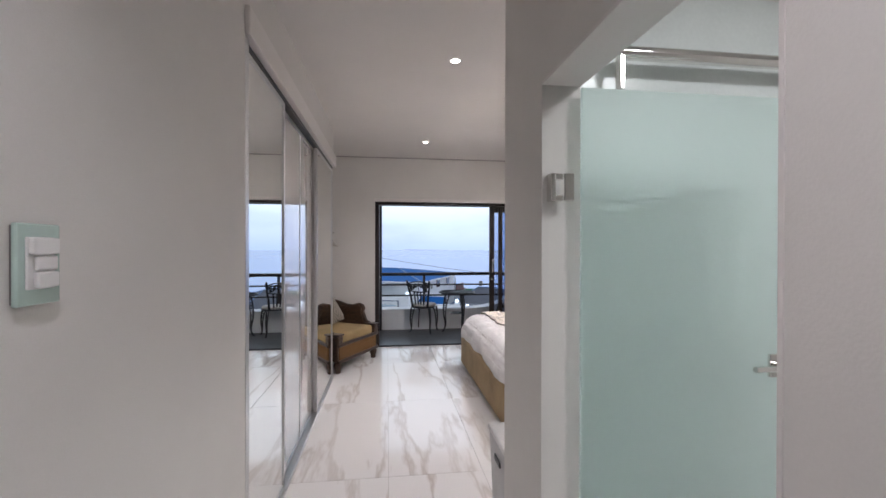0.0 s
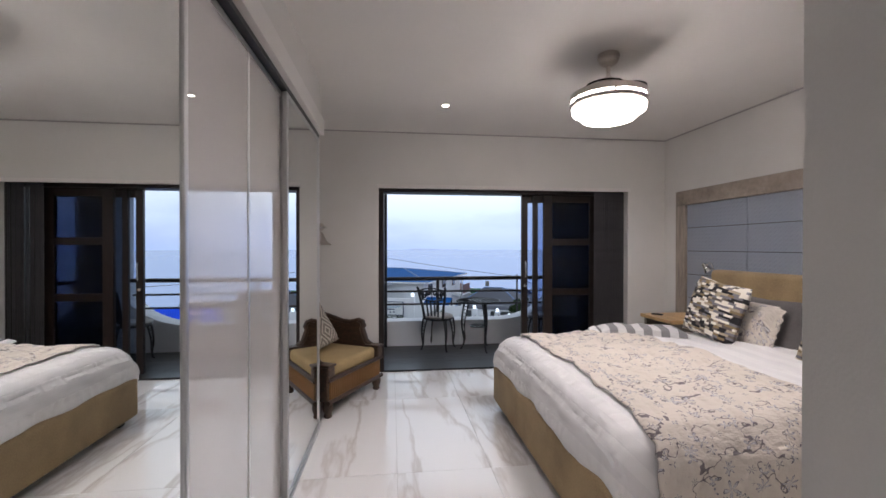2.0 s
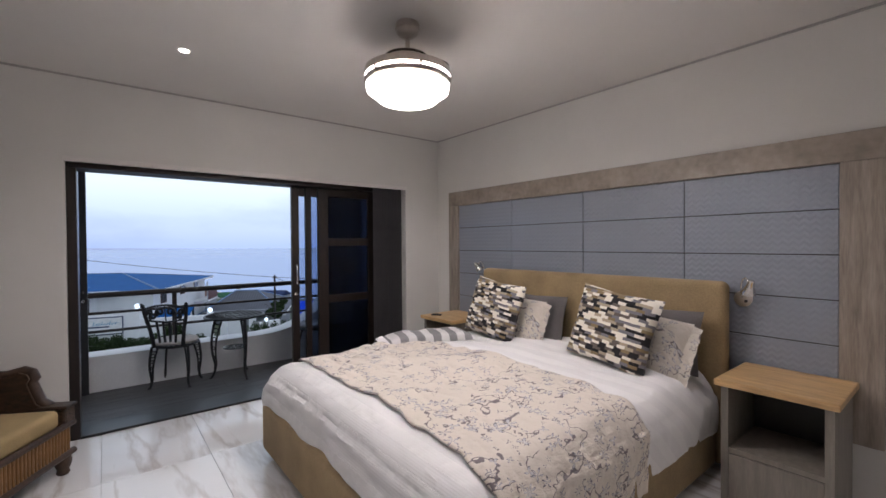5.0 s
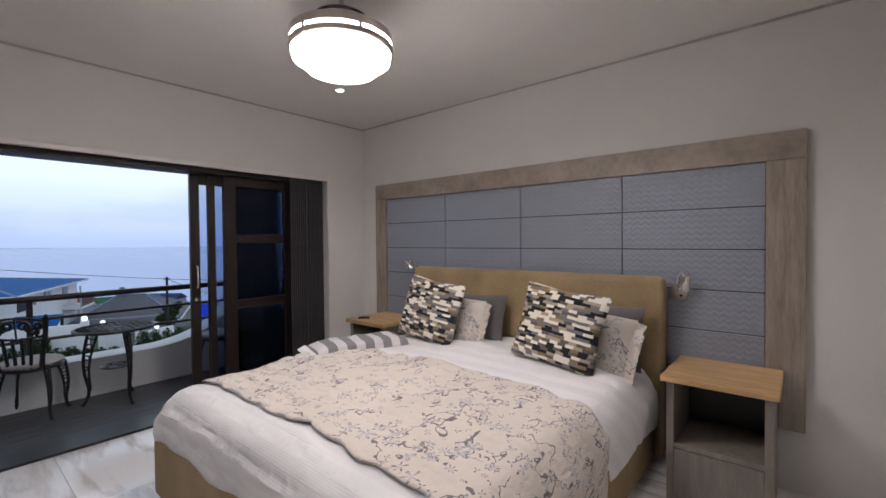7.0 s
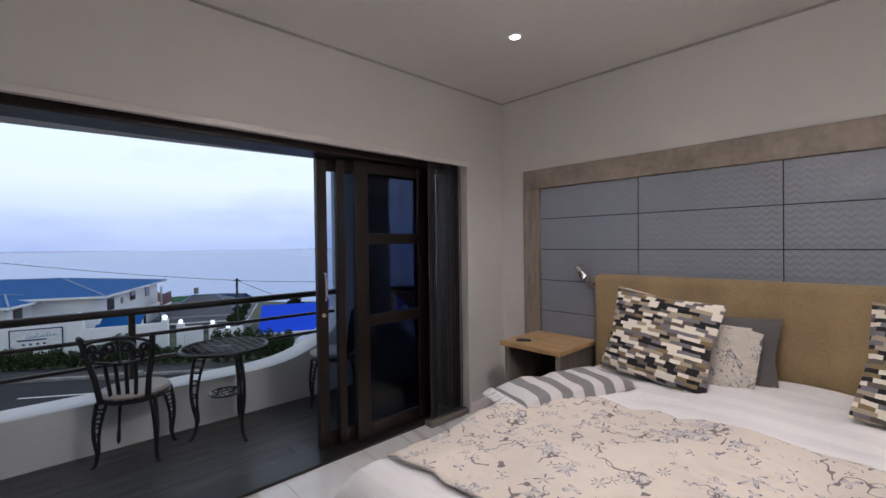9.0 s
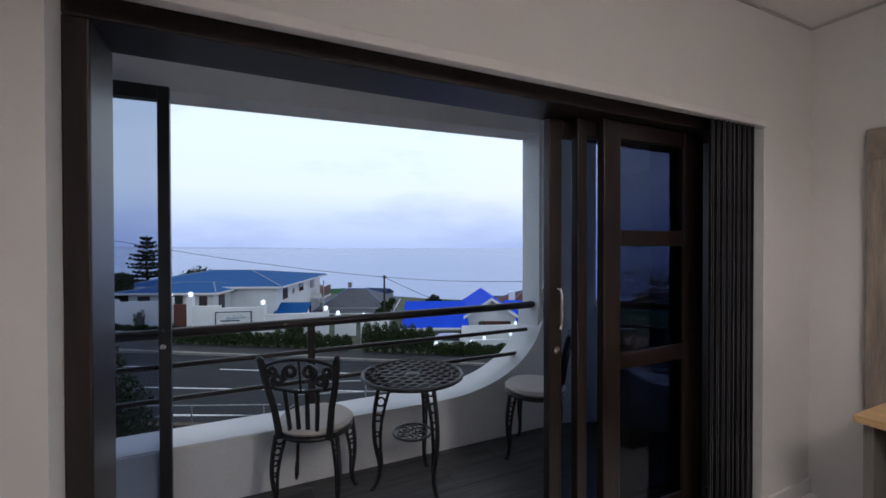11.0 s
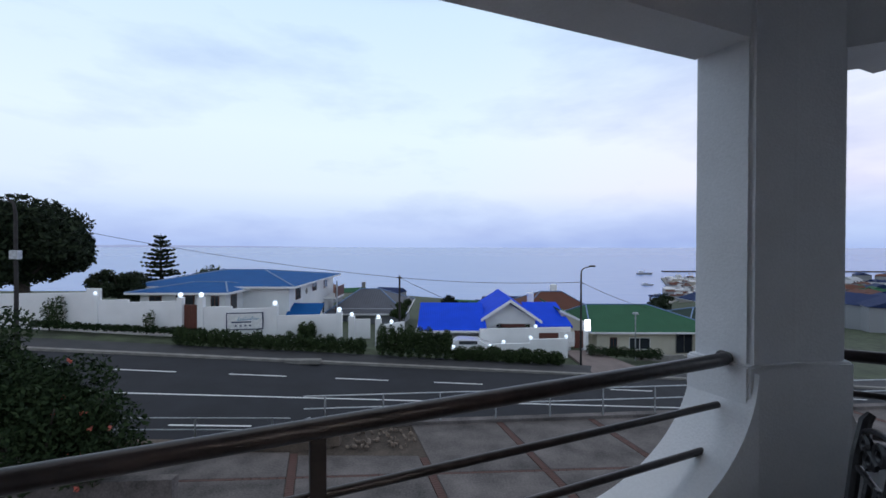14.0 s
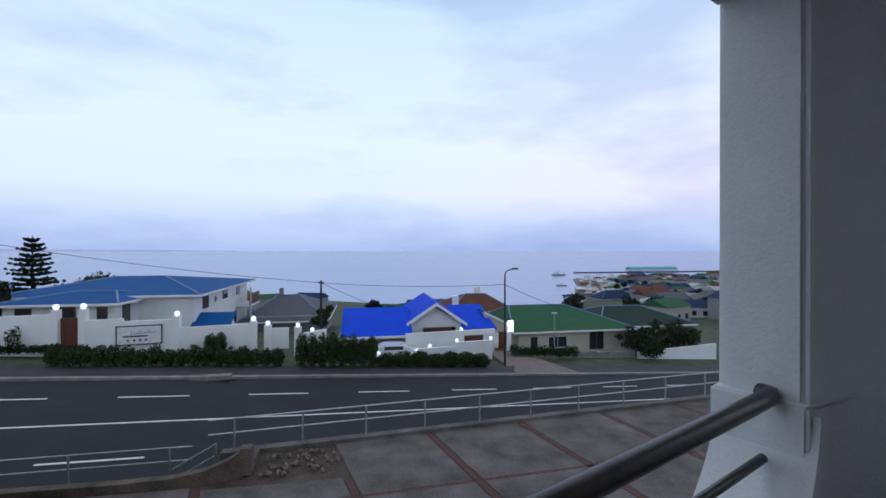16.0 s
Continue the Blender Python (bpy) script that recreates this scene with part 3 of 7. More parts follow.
        pale = mix_col(n, l, wash, (0.24, 0.24, 0.29), (0.72, 0.69, 0.68))
        col = mix_col(n, l, leaf, col, dark)
        col = mix_col(n, l, heart, col, pale)
    l.new(col, b.inputs["Base Color"])
    bump_to(n, l, b, noise_fac(n, l, co, 26, 3), 0.75, 0.02)
    return m


def dashes(name):
    """Rows of short woven bars in black, cream, grey, taupe and ochre."""
    m, n, l, b, co = node_mat(name)
    sep = n.new("ShaderNodeSeparateXYZ")
    l.new(co, sep.inputs[0])
    row = math_node(n, l, "FLOOR", math_node(n, l, "MULTIPLY", math_node(n, l, "MULTIPLY_ADD", noise_fac(n, l, co, 14, 1), 0.012, sep.outputs["Z"]), 54))
    shift = n.new("ShaderNodeTexWhiteNoise")
    shift.noise_dimensions = "1D"
    l.new(row, shift.inputs["W"])
    cell = math_node(n, l, "FLOOR", math_node(n, l, "ADD", math_node(n, l, "MULTIPLY", sep.outputs["X"], 20), math_node(n, l, "MULTIPLY", shift.outputs["Value"], 9)))
    vec = n.new("ShaderNodeCombineXYZ")
    l.new(cell, vec.inputs[0])
    l.new(row, vec.inputs[1])
    wn_ = n.new("ShaderNodeTexWhiteNoise")
    wn_.noise_dimensions = "2D"
    l.new(vec.outputs[0], wn_.inputs["Vector"])
    ramp = n.new("ShaderNodeValToRGB")
    ramp.color_ramp.interpolation = "CONSTANT"
    cols = ((0.0, (0.010, 0.009, 0.011)), (0.22, (0.80, 0.75, 0.66)), (0.45, (0.125, 0.10, 0.085)), (0.56, (0.18, 0.17, 0.19)), (0.70, (0.23, 0.165, 0.085)), (0.85, (0.40, 0.33, 0.24)))
    for p, c in cols:
        e = ramp.color_ramp.elements.new(p)
        e.color = (*c, 1)
    ramp.color_ramp.elements.remove(ramp.color_ramp.elements[-1])
    l.new(wn_.outputs["Value"], ramp.inputs[0])
    l.new(ramp.outputs[0], b.inputs["Base Color"])
    bump_to(n, l, b, wn_.outputs["Value"], 0.4, 0.004)
    return m


def stripes(name, period, a, c, axis="X"):
    m, n, l, b, co = node_mat(name)
    sep = n.new("ShaderNodeSeparateXYZ")
    l.new(co, sep.inputs[0])
    s = math_node(n, l, "GREATER_THAN", math_node(n, l, "FRACT", math_node(n, l, "MULTIPLY", sep.outputs[axis], 1 / period)), 0.5)
    l.new(mix_col(n, l, s, a, c), b.inputs["Base Color"])
    bump_to(n, l, b, noise_fac(n, l, co, 160, 2), 0.5, 0.004)
    return m


def diamonds(name):
    m, n, l, b, co = node_mat(name)
    sep = n.new("ShaderNodeSeparateXYZ")
    l.new(co, sep.inputs[0])
    u = math_node(n, l, "ABSOLUTE", math_node(n, l, "SUBTRACT", math_node(n, l, "FRACT", math_node(n, l, "MULTIPLY", sep.outputs["X"], 4.5)), 0.5))
    v = math_node(n, l, "ABSOLUTE", math_node(n, l, "SUBTRACT", math_node(n, l, "FRACT", math_node(n, l, "MULTIPLY", sep.outputs["Z"], 3.6)), 0.5))
    r = math_node(n, l, "FRACT", math_node(n, l, "MULTIPLY", math_node(n, l, "ADD", u, v), 5))
    s = math_node(n, l, "GREATER_THAN", math_node(n, l, "ADD", r, math_node(n, l, "MULTIPLY", noise_fac(n, l, co, 40), 0.4)), 0.72)
    l.new(mix_col(n, l, s, (0.17, 0.145, 0.12), (0.42, 0.38, 0.32)), b.inputs["Base Color"])
    return m


FLORAL = floral("floral_quilt_cotton", (0.68, 0.612, 0.54))
FLORAL_P = floral("floral_pillow_cotton", (0.62, 0.565, 0.50))
DASHES = dashes("woven_bar_fabric")
def seersucker(name):
    """White cotton with smooth bands between puckered, ruffled ones."""
    m, n, l, b, co = node_mat(name, 0.9)
    sep = n.new("ShaderNodeSeparateXYZ")
    l.new(co, sep.inputs[0])
    run = math_node(n, l, "ADD", sep.outputs["X"], sep.outputs["Z"])
    band = math_node(n, l, "FRACT", math_node(n, l, "MULTIPLY", run, 1 / 0.17))
    ruffle = math_node(n, l, "LESS_THAN", band, 0.48)
    warp = math_node(n, l, "MULTIPLY_ADD", noise_fac(n, l, co, 9, 2), 9.0, math_node(n, l, "MULTIPLY", sep.outputs["Y"], 70))
    wave = math_node(n, l, "MULTIPLY", math_node(n, l, "SINE", warp), ruffle)
    fine = math_node(n, l, "MULTIPLY", math_node(n, l, "SINE", math_node(n, l, "MULTIPLY", run, 420)), 0.03)
    seam = math_node(n, l, "LESS_THAN", math_node(n, l, "ABSOLUTE", math_node(n, l, "SUBTRACT", band, 0.48)), 0.03)
    h = math_node(n, l, "SUBTRACT", math_node(n, l, "ADD", math_node(n, l, "MULTIPLY", wave, 0.45), fine), seam)
    bump_to(n, l, b, h, 0.55, 0.006)
    l.new(mix_col(n, l, ruffle, mix_col(n, l, noise_fac(n, l, co, 3), (0.70, 0.69, 0.69), (0.77, 0.75, 0.75)), (0.78, 0.765, 0.76)), b.inputs["Base Color"])
    return m


DUVET = seersucker("white_seersucker")


# bed --------------------------------------------------------------------------
def rounded_slab(bm, x0, x1, y0, y1, z0, z1, r, seg=4):
    return box(bm, x0, x1, y0, y1, z0, z1, bevel=r, seg=seg)


bed = thing("bed", "king-size bed with a tan suede base and tall padded headboard", "bed", pose(0, 0, 0))
part("base", rounded_slab(bmesh.new(), 1.30, 3.46, 3.56, 5.62, 0.05, 0.375, 0.035), SUEDE, bed, "tan suede covered base", True)
part("headboard", rounded_slab(bmesh.new(), 3.46, 3.585, 3.52, 5.68, 0.05, 1.205, 0.045), SUEDE, bed, "padded tan suede headboard", True)
for x in (1.40, 3.35):
    for y in (3.66, 5.52):
        part("foot", B(x - 0.03, x + 0.03, y - 0.03, y + 0.03, 0.0, 0.06), DARKWOOD, bed)
part("mattress", rounded_slab(bmesh.new(), 1.38, 3.45, 3.63, 5.55, 0.375, 0.585, 0.06), SHEET, bed, "white mattress", True)


def cloth(x0, x1, y0, y1, top, hang_f, hang_n, hang_w, lift, nu, nv, amp, seed, sx0=None, sx1=None, sy0=None, sy1=None, wavy=0.0):
    """A cover laid over the bed: flat on top, rounded over the edges, falling at the foot and the sides."""
    R = 0.10

    def fold(s, e):
        # s metres past the edge e: how far out and how far down
        if s <= -R:
            return s, 0.0
        if s < R:
            a = (s + R) / (2 * R) * math.pi / 2
            return -R + R * math.sin(a) * 1.15, R * (1 - math.cos(a))
        return 0.015 + 0.02 * math.sin(9 * s), R + (s - R)

    def f(u, v):
        sx = (1 - u) * (sx0 if sx0 is not None else x0 - hang_f) + u * (sx1 if sx1 is not None else x1)
        sy = (1 - v) * (sy0 if sy0 is not None else y0 - hang_n) + v * (sy1 if sy1 is not None else y1 + hang_w)
        if wavy:
            w0, w1 = max(0.0, 1 - u / 0.07), max(0.0, 1 - (1 - u) / 0.07)
            v0, v1 = max(0.0, 1 - v / 0.07), max(0.0, 1 - (1 - v) / 0.07)
            ax, ay = abs(math.sin(15 * sx)), abs(math.sin(15 * sy))
            sx += wavy * ay * (w1 - w0)
            sy += wavy * ax * (v1 - v0)
        dx, dz1 = fold(x0 - sx, 0)
        x = x0 - dx if x0 - sx > -R else sx
        dn, dz2 = fold(y0 - sy, 0)
        dw, dz3 = fold(sy - y1, 0)
        y = y0 - dn if y0 - sy > -R else (y1 + dw if sy - y1 > -R else sy)
        drop = math.hypot(dz1, max(dz2, dz3)) if min(dz1, max(dz2, dz3)) > 0 else max(dz1, dz2, dz3)
        puff = 0.06 * math.sin(math.pi * min(1, max(0, (sy - y0) / (y1 - y0)))) ** 0.5
        n1 = noise.noise(Vector((sx * 3.1 + seed, sy * 3.1, 0))) * amp
        n2 = noise.noise(Vector((sx * 11, sy * 5.0 + seed, 1))) * amp * 0.5
        n3 = noise.noise(Vector((sx * 31, sy * 8.0 + seed, 2))) * amp * 0.30
        out = (n1 + n2 + n3)
        k = min(1, drop / 0.12)
        return Vector((x - out * k * (1 if dz1 > 0 else 0) - lift * k * (dz1 > 0), y - (out * k + lift * k) * (1 if dz2 > 0 else -1 if dz3 > 0 else 0), top + puff - drop + out * (1 - k) + lift))

    bm = bmesh.new()
    grid(bm, nu, nv, f)
    return bm


def thicken(ob, t):
    m = ob.modifiers.new("thickness", "SOLIDIFY")
    m.thickness, m.offset = t, 1.0
    return ob


bm = cloth(1.37, 3.42, 3.60, 5.58, 0.60, 0.325, 0.32, 0.22, 0.0, 130, 110, 0.026, 3.0)
bm.verts.ensure_lookup_table()
NV = 111
hem = [i * NV for i in range(130, 0, -1)] + [k for k in range(NV)] + [i * NV + NV - 1 for i in range(1, 131)]
hem = [bm.verts[k].co.copy() for k in hem]
duvet = tagged(link("duvet", bm, DUVET, True), "rumpled white seersucker duvet falling over the bed", "duvet")
thicken(duvet, 0.02)
part("hem", tube(bmesh.new(), hem, [0.008 + 0.003 * math.sin(k * 0.9) for k in range(len(hem))], 7), SHEET, duvet, "gathered white hem", True)
bm = cloth(1.37, 3.42, 3.60, 5.58, 0.60, 0, 0, 0, 0.03, 100, 130, 0.030, 3.0, sx0=1.52, sx1=2.52, sy0=3.20, sy1=5.47, wavy=0.024)
bm.verts.ensure_lookup_table()
NV = 131
rim = [k for k in range(NV)] + [i * NV + NV - 1 for i in range(1, 101)] + [100 * NV + k for k in range(NV - 2, -1, -1)] + [i * NV for i in range(99, -1, -1)]
rim = [bm.verts[k].co + Vector((0, 0, 0.006)) for k in rim]
quilt = tagged(link("quilt", bm, FLORAL, True), "cream quilt printed with grey-blue flowers, scalloped edge", "quilt")
thicken(quilt, 0.012)
part("binding", tube(bmesh.new(), rim, 0.0028, 6, False), mat("grey_binding", (0.38, 0.355, 0.345), 0.85, vary=0.1), quilt, "narrow grey bound edge", True)


def pillow(name, w, h, d, material, label, m, flange=0.0, group=""):
    """A stuffed cushion standing in the x-z plane, its base at z = 0."""
    bm = bmesh.new()
    N = 22

    def side(sgn):
        def f(u, v):
            x, z = 2 * u - 1, 2 * v - 1
            e = max(0.0, (1 - x ** 4) * (1 - z ** 4)) ** 0.55
            pinch = 1 - 0.055 * (1 - abs(z)) * abs(x) ** 3 * 1.5
            pz = 1 - 0.055 * (1 - abs(x)) * abs(z) ** 3 * 1.5
            wob = 0.012 * noise.noise(Vector((x * 2.2 + w * 9, z * 2.2, sgn)))
            return Vector((x * w / 2 * pinch, sgn * (d / 2 * e + 0.002) + wob * e, h / 2 + z * h / 2 * pz))
        return f
    grid(bm, N, N, side(1))
    grid(bm, N, N, side(-1))
    bmesh.ops.remove_doubles(bm, verts=bm.verts, dist=0.0045)
    if flange:
        for sgn in (-1, 1):
            grid(bm, 1, 14, lambda u, v: Vector((sgn * (w / 2 * 0.90 + (flange + w * 0.05) * u), 0.010 * math.sin(v * 34) * u, h * (0.02 + 0.96 * v) + 0.012 * u * math.sin(v * 23))))
    ob = tagged(link(name, bm, material, True), label, "pillow", group)
    ob.matrix_world = m
    return ob


# across the bed the pillow's width runs along y, its face looks to the foot
def on_bed(x, y, z, lean, roll, turn=0):
    return pose(x, y, z) @ pose(0, 0, 0, 0, 0, -90 + turn) @ pose(0, 0, 0, -lean, 0, 0) @ pose(0, 0, 0, 0, roll, 0)


pillow("bed_pillow", 0.66, 0.40, 0.16, CHARCOAL, "charcoal cotton pillow against the headboard", on_bed(3.285, 4.92, 0.63, 13, 0), group="charcoal pillows")
pillow("bed_pillow", 0.66, 0.40, 0.16, CHARCOAL, "charcoal cotton pillow against the headboard", on_bed(3.285, 3.93, 0.63, 13, 0), group="charcoal pillows")
pillow("floral_pillow", 0.54, 0.39, 0.14, FLORAL_P, "cream floral pillow with a frilled edge", on_bed(3.135, 5.0, 0.63, 17, 5), flange=0.05, group="floral pillows")
pillow("floral_pillow", 0.54, 0.39, 0.14, FLORAL_P, "cream floral pillow with a frilled edge", on_bed(3.135, 3.93, 0.63, 17, 9), flange=0.05, group="floral pillows")
pillow("scatter_cushion", 0.56, 0.49, 0.17, DASHES, "scatter cushion woven with black, cream and ochre bars", on_bed(2.96, 5.11, 0.67, 16, 7), group="scatter cushions")
pillow("scatter_cushion", 0.56, 0.49, 0.17, DASHES, "scatter cushion woven with black, cream and ochre bars", on_bed(2.96, 4.05, 0.67, 16, 8), group="scatter cushions")

throw = thing("throw", "folded grey and white striped throw with a fringe", "throw", pose(2.55, 5.37, 0.665, 0, 0, -18))
bm = bmesh.new()


def throw_top(u, v):
    x, y = (u - 0.5) * 0.72, (v - 0.5) * 0.30
    e = (max(0, 1 - (2 * u - 1) ** 6) * max(0, 1 - (2 * v - 1) ** 6)) ** 0.5
    return Vector((x, y, 0.005 + 0.065 * e + 0.018 * noise.noise(Vector((x * 8, y * 8, 3))) * e))


grid(bm, 40, 18, throw_top)
grid(bm, 2, 2, lambda u, v: Vector(((u - 0.5) * 0.72, (v - 0.5) * 0.30, 0.002)))
part("folded_cloth", bm, stripes("striped_cotton", 0.135, (0.22, 0.215, 0.22), (0.62, 0.60, 0.60)), throw, smooth=True)
bm = bmesh.new()
for k in range(26):
    y = -0.14 + k * 0.0112
    tube(bm, [(-0.355, y, 0.03), (-0.385, y + random.uniform(-0.006, 0.006), 0.018), (-0.41, y + random.uniform(-0.012, 0.012), 0.006)], 0.0032, 5)
tagged(part("fringe", bm, SHEET, throw, "white knotted fringe"), kind="stuff")


# panelled headboard wall ---------------------------------------------------------
wallpanel = thing("panelled_headboard", "blue-grey embossed panels in a grey oak frame", "wall panel", pose(XR, 0, 0))
part("frame_top", B(-0.045, 0.0, 2.84, 6.39, 1.885, 2.045, bevel=0.004), OAKGREY, wallpanel, "grey oak board")
part("frame_side", B(-0.0455, 0.0, 6.23, 6.39, 0.36, 1.885, bevel=0.004), OAKGREY_V, wallpanel, "grey oak board")
part("frame_side", B(-0.0455, 0.0, 2.84, 3.02, 0.36, 1.885, bevel=0.004), OAKGREY_V, wallpanel, "grey oak board")
part("backing", B(-0.012, 0.0, 3.02, 6.23, 0.36, 1.885), ALUBLACK, wallpanel)


def embossed(name):
    m, n, l, b, co = node_mat(name, 0.42)
    sep = n.new("ShaderNodeSeparateXYZ")
    l.new(co, sep.inputs[0])
    y, z = math_node(n, l, "MULTIPLY", sep.outputs["Y"], 40), math_node(n, l, "MULTIPLY", sep.outputs["Z"], 54)
    tri_ = math_node(n, l, "PINGPONG", y, 1.0)
    w = math_node(n, l, "SINE", math_node(n, l, "MULTIPLY", math_node(n, l, "ADD", z, math_node(n, l, "MULTIPLY", tri_, 1.1)), 3.1416))
    bump_to(n, l, b, w, 0.22, 0.006)
    l.new(mix_col(n, l, noise_fac(n, l, co, 3), (0.225, 0.245, 0.29), (0.255, 0.275, 0.32)), b.inputs["Base Color"])
    b.inputs["Coat Weight"].default_value = 0.15
    return m


EMB = embossed("embossed_blue_grey")
PW, PH = 3.21 / 4, 0.2535
pm = None
for r in range(6):
    z1 = 1.885 - r * PH
    for c in range(4):
        if pm is None:
            o = part("panel", B(-0.014, 0, -PW / 2 + 0.0035, PW / 2 - 0.0035, 0.0035, PH - 0.0035, bevel=0.003, seg=1), EMB, wallpanel)
            pm = o.data
        else:
            o = new("panel", pm)
            o.parent = wallpanel
        o.matrix_local = pose(-0.012, 3.02 + PW * (c + 0.5), z1 - PH)


# bedside tables -------------------------------------------------------------------
ns = thing("bedside_table", "pine-topped bedside table with grey painted sides", "bedside table", pose(3.34, 3.195, 0), "bedside tables")
part("top", B(-0.245, 0.27, -0.26, 0.26, 0.665, 0.70, bevel=0.006), PINE, ns, "yellow pine top")
part("side", B(-0.21, 0.26, -0.235, -0.20, 0.0, 0.665), GREYPAINT, ns)
part("side", B(-0.21, 0.26, 0.20, 0.235, 0.0, 0.665), GREYPAINT, ns)
part("back", B(0.235, 0.255, -0.20, 0.20, 0.02, 0.665), ALUBLACK, ns)
part("shelf", B(-0.20, 0.235, -0.20, 0.20, 0.30, 0.325), GREYPAINT, ns)
part("drawer_front", B(-0.212, -0.192, -0.198, 0.198, 0.04, 0.295, bevel=0.004), GREYPAINT, ns)
part("plinth", B(-0.20, 0.235, -0.20, 0.20, 0.0, 0.035), GREYPAINT, ns)
copy_thing(ns, pose(3.34, 5.985, 0))
remote = thing("remote_control", "small black remote control on the bedside table", "remote control", pose(3.20, 6.10, 0.70, 0, 0, 40))
part("shell", B(-0.02, 0.02, -0.055, 0.055, 0.0, 0.016, bevel=0.005), ALUBLACK, remote)
part("button_pad", B(-0.013, 0.013, -0.02, 0.035, 0.016, 0.018), CHARCOAL, remote)


# reading lamps -----------------------------------------------------------------------
def reading_lamp(m, label, swing):
    """A wall lamp facing -y: round plate, bent arm that swings aside, small bell head with a knuckle."""
    o = thing("reading_lamp", label, "wall lamp", m, "reading lamps")
    part("wall_plate", lathe(bmesh.new(), [(0.050, 0), (0.050, 0.010), (0.044, 0.016), (0.018, 0.022)], 28, pose(0, 0, 0, 90)), NICKEL, o, "round nickel wall plate", True)
    part("switch_knob", lathe(bmesh.new(), [(0.009, 0.018), (0.009, 0.032), (0.005, 0.034)], 12, pose(0.022, 0, -0.012, 90)), ALUBLACK, o, "small black switch knob", True)
    arc = [(0, -0.018, 0.01), (0, -0.045, 0.03), (swing * 0.10, -0.060, 0.085), (swing * 0.3, -0.068, 0.125), (swing * 0.6, -0.075, 0.138), (swing * 0.85, -0.082, 0.125), (swing, -0.088, 0.10)]
    part("arm", tube(bmesh.new(), arc, 0.0055, 10), CHROME, o, "bent chrome arm", True)
    head = part("shade", lathe(bmesh.new(), [(0.010, 0.050), (0.017, 0.046), (0.020, 0.020), (0.025, 0.0), (0.040, -0.040), (0.043, -0.045), (0.039, -0.042), (0.022, 0.0), (0.012, 0.03)], 24, pose(swing * 1.1, -0.095, 0.085, 28, 22 if swing > 0 else -22)), CHROME, o, "bell-shaped chrome shade", True)
    part("knuckle", lathe(bmesh.new(), [(0.004, -0.012), (0.011, -0.010), (0.011, 0.010), (0.004, 0.012)], 14, pose(swing, -0.09, 0.112, 0, 90)), NICKEL, head, "", True)
    part("bulb", lathe(bmesh.new(), [(0.006, 0.0), (0.018, -0.012), (0.022, -0.026), (0.014, -0.040), (0.003, -0.044)], 16, pose(swing * 1.1, -0.095, 0.085, 28, 22 if swing > 0 else -22)), SWITCH_W, head, "white unlit bulb", True)
    return o


reading_lamp(pose(3.632, 3.47, 1.095, 0, 0, -90), "nickel reading lamp on the panelled headboard", 0.055)
reading_lamp(pose(3.632, 5.765, 1.13, 0, 0, -90), "nickel reading lamp on the panelled headboard", -0.05)
wl_ = thing("wall_lamp", "nickel wall lamp with a wide bell shade above the armchair", "wall lamp", pose(-0.375, 6.475, 1.45))
part("shade", lathe(bmesh.new(), [(0.020, 0.135), (0.045, 0.128), (0.060, 0.105), (0.078, 0.06), (0.105, 0.02), (0.148, -0.005), (0.152, -0.010), (0.146, -0.008), (0.100, 0.015), (0.070, 0.06), (0.040, 0.11)], 36), NICKEL, wl_, "wide bell-shaped nickel shade", True)
part("collar", lathe(bmesh.new(), [(0.0, 0.20), (0.026, 0.198), (0.036, 0.185), (0.036, 0.165), (0.026, 0.16), (0.024, 0.13)], 24), CHROME, wl_, "chrome lamp holder", True)
part("arm", tube(bmesh.new(), [(0.03, 0, 0.175), (0.07, 0, 0.175), (0.08, 0.03, 0.175), (0.04, 0.11, 0.18), (0.0, 0.165, 0.185)], 0.008, 10), CHROME, wl_, "bent chrome arm", True)
part("wall_plate", lathe(bmesh.new(), [(0.045, 0), (0.045, 0.010), (0.030, 0.016)], 24, pose(0, 0.175, 0.185, 90)), NICKEL, wl_, "round nickel wall plate", True)

# ceiling fan and downlights -------------------------------------------------------------
fan = thing("ceiling_fan", "nickel ceiling fan with folded blades and a lit opal bowl", "ceiling fan", pose(1.825, 4.565, CEIL))
part("canopy", lathe(bmesh.new(), [(0.066, 0.0), (0.070, -0.010), (0.070, -0.032), (0.063, -0.036), (0.062, -0.052), (0.050, -0.066), (0.030, -0.078), (0.018, -0.082)], 32), NICKEL, fan, smooth=True)
part("rod", lathe(bmesh.new(), [(0.013, -0.07), (0.013, -0.20)], 16), NICKEL, fan, smooth=True)
part("motor", lathe(bmesh.new(), [(0.020, -0.150), (0.030, -0.158), (0.036, -0.190), (0.052, -0.208), (0.085, -0.224), (0.139, -0.244), (0.166, -0.265)], 40), NICKEL, fan, smooth=True)
part("drum_ring", lathe(bmesh.new(), [(0.164, -0.256), (0.200, -0.254), (0.240, -0.264), (0.2435, -0.272), (0.2435, -0.298), (0.240, -0.302), (0.164, -0.302)], 56), NICKEL, fan, smooth=True)
part("glow_band", lathe(bmesh.new(), [(0.236, -0.302), (0.2405, -0.304), (0.2405, -0.317), (0.230, -0.326)], 56), BANDGLASS, fan, smooth=True)
part("lower_ring", lathe(bmesh.new(), [(0.243, -0.318), (0.248, -0.325), (0.246, -0.345), (0.234, -0.35), (0.231, -0.325)], 56), NICKEL, fan, smooth=True)
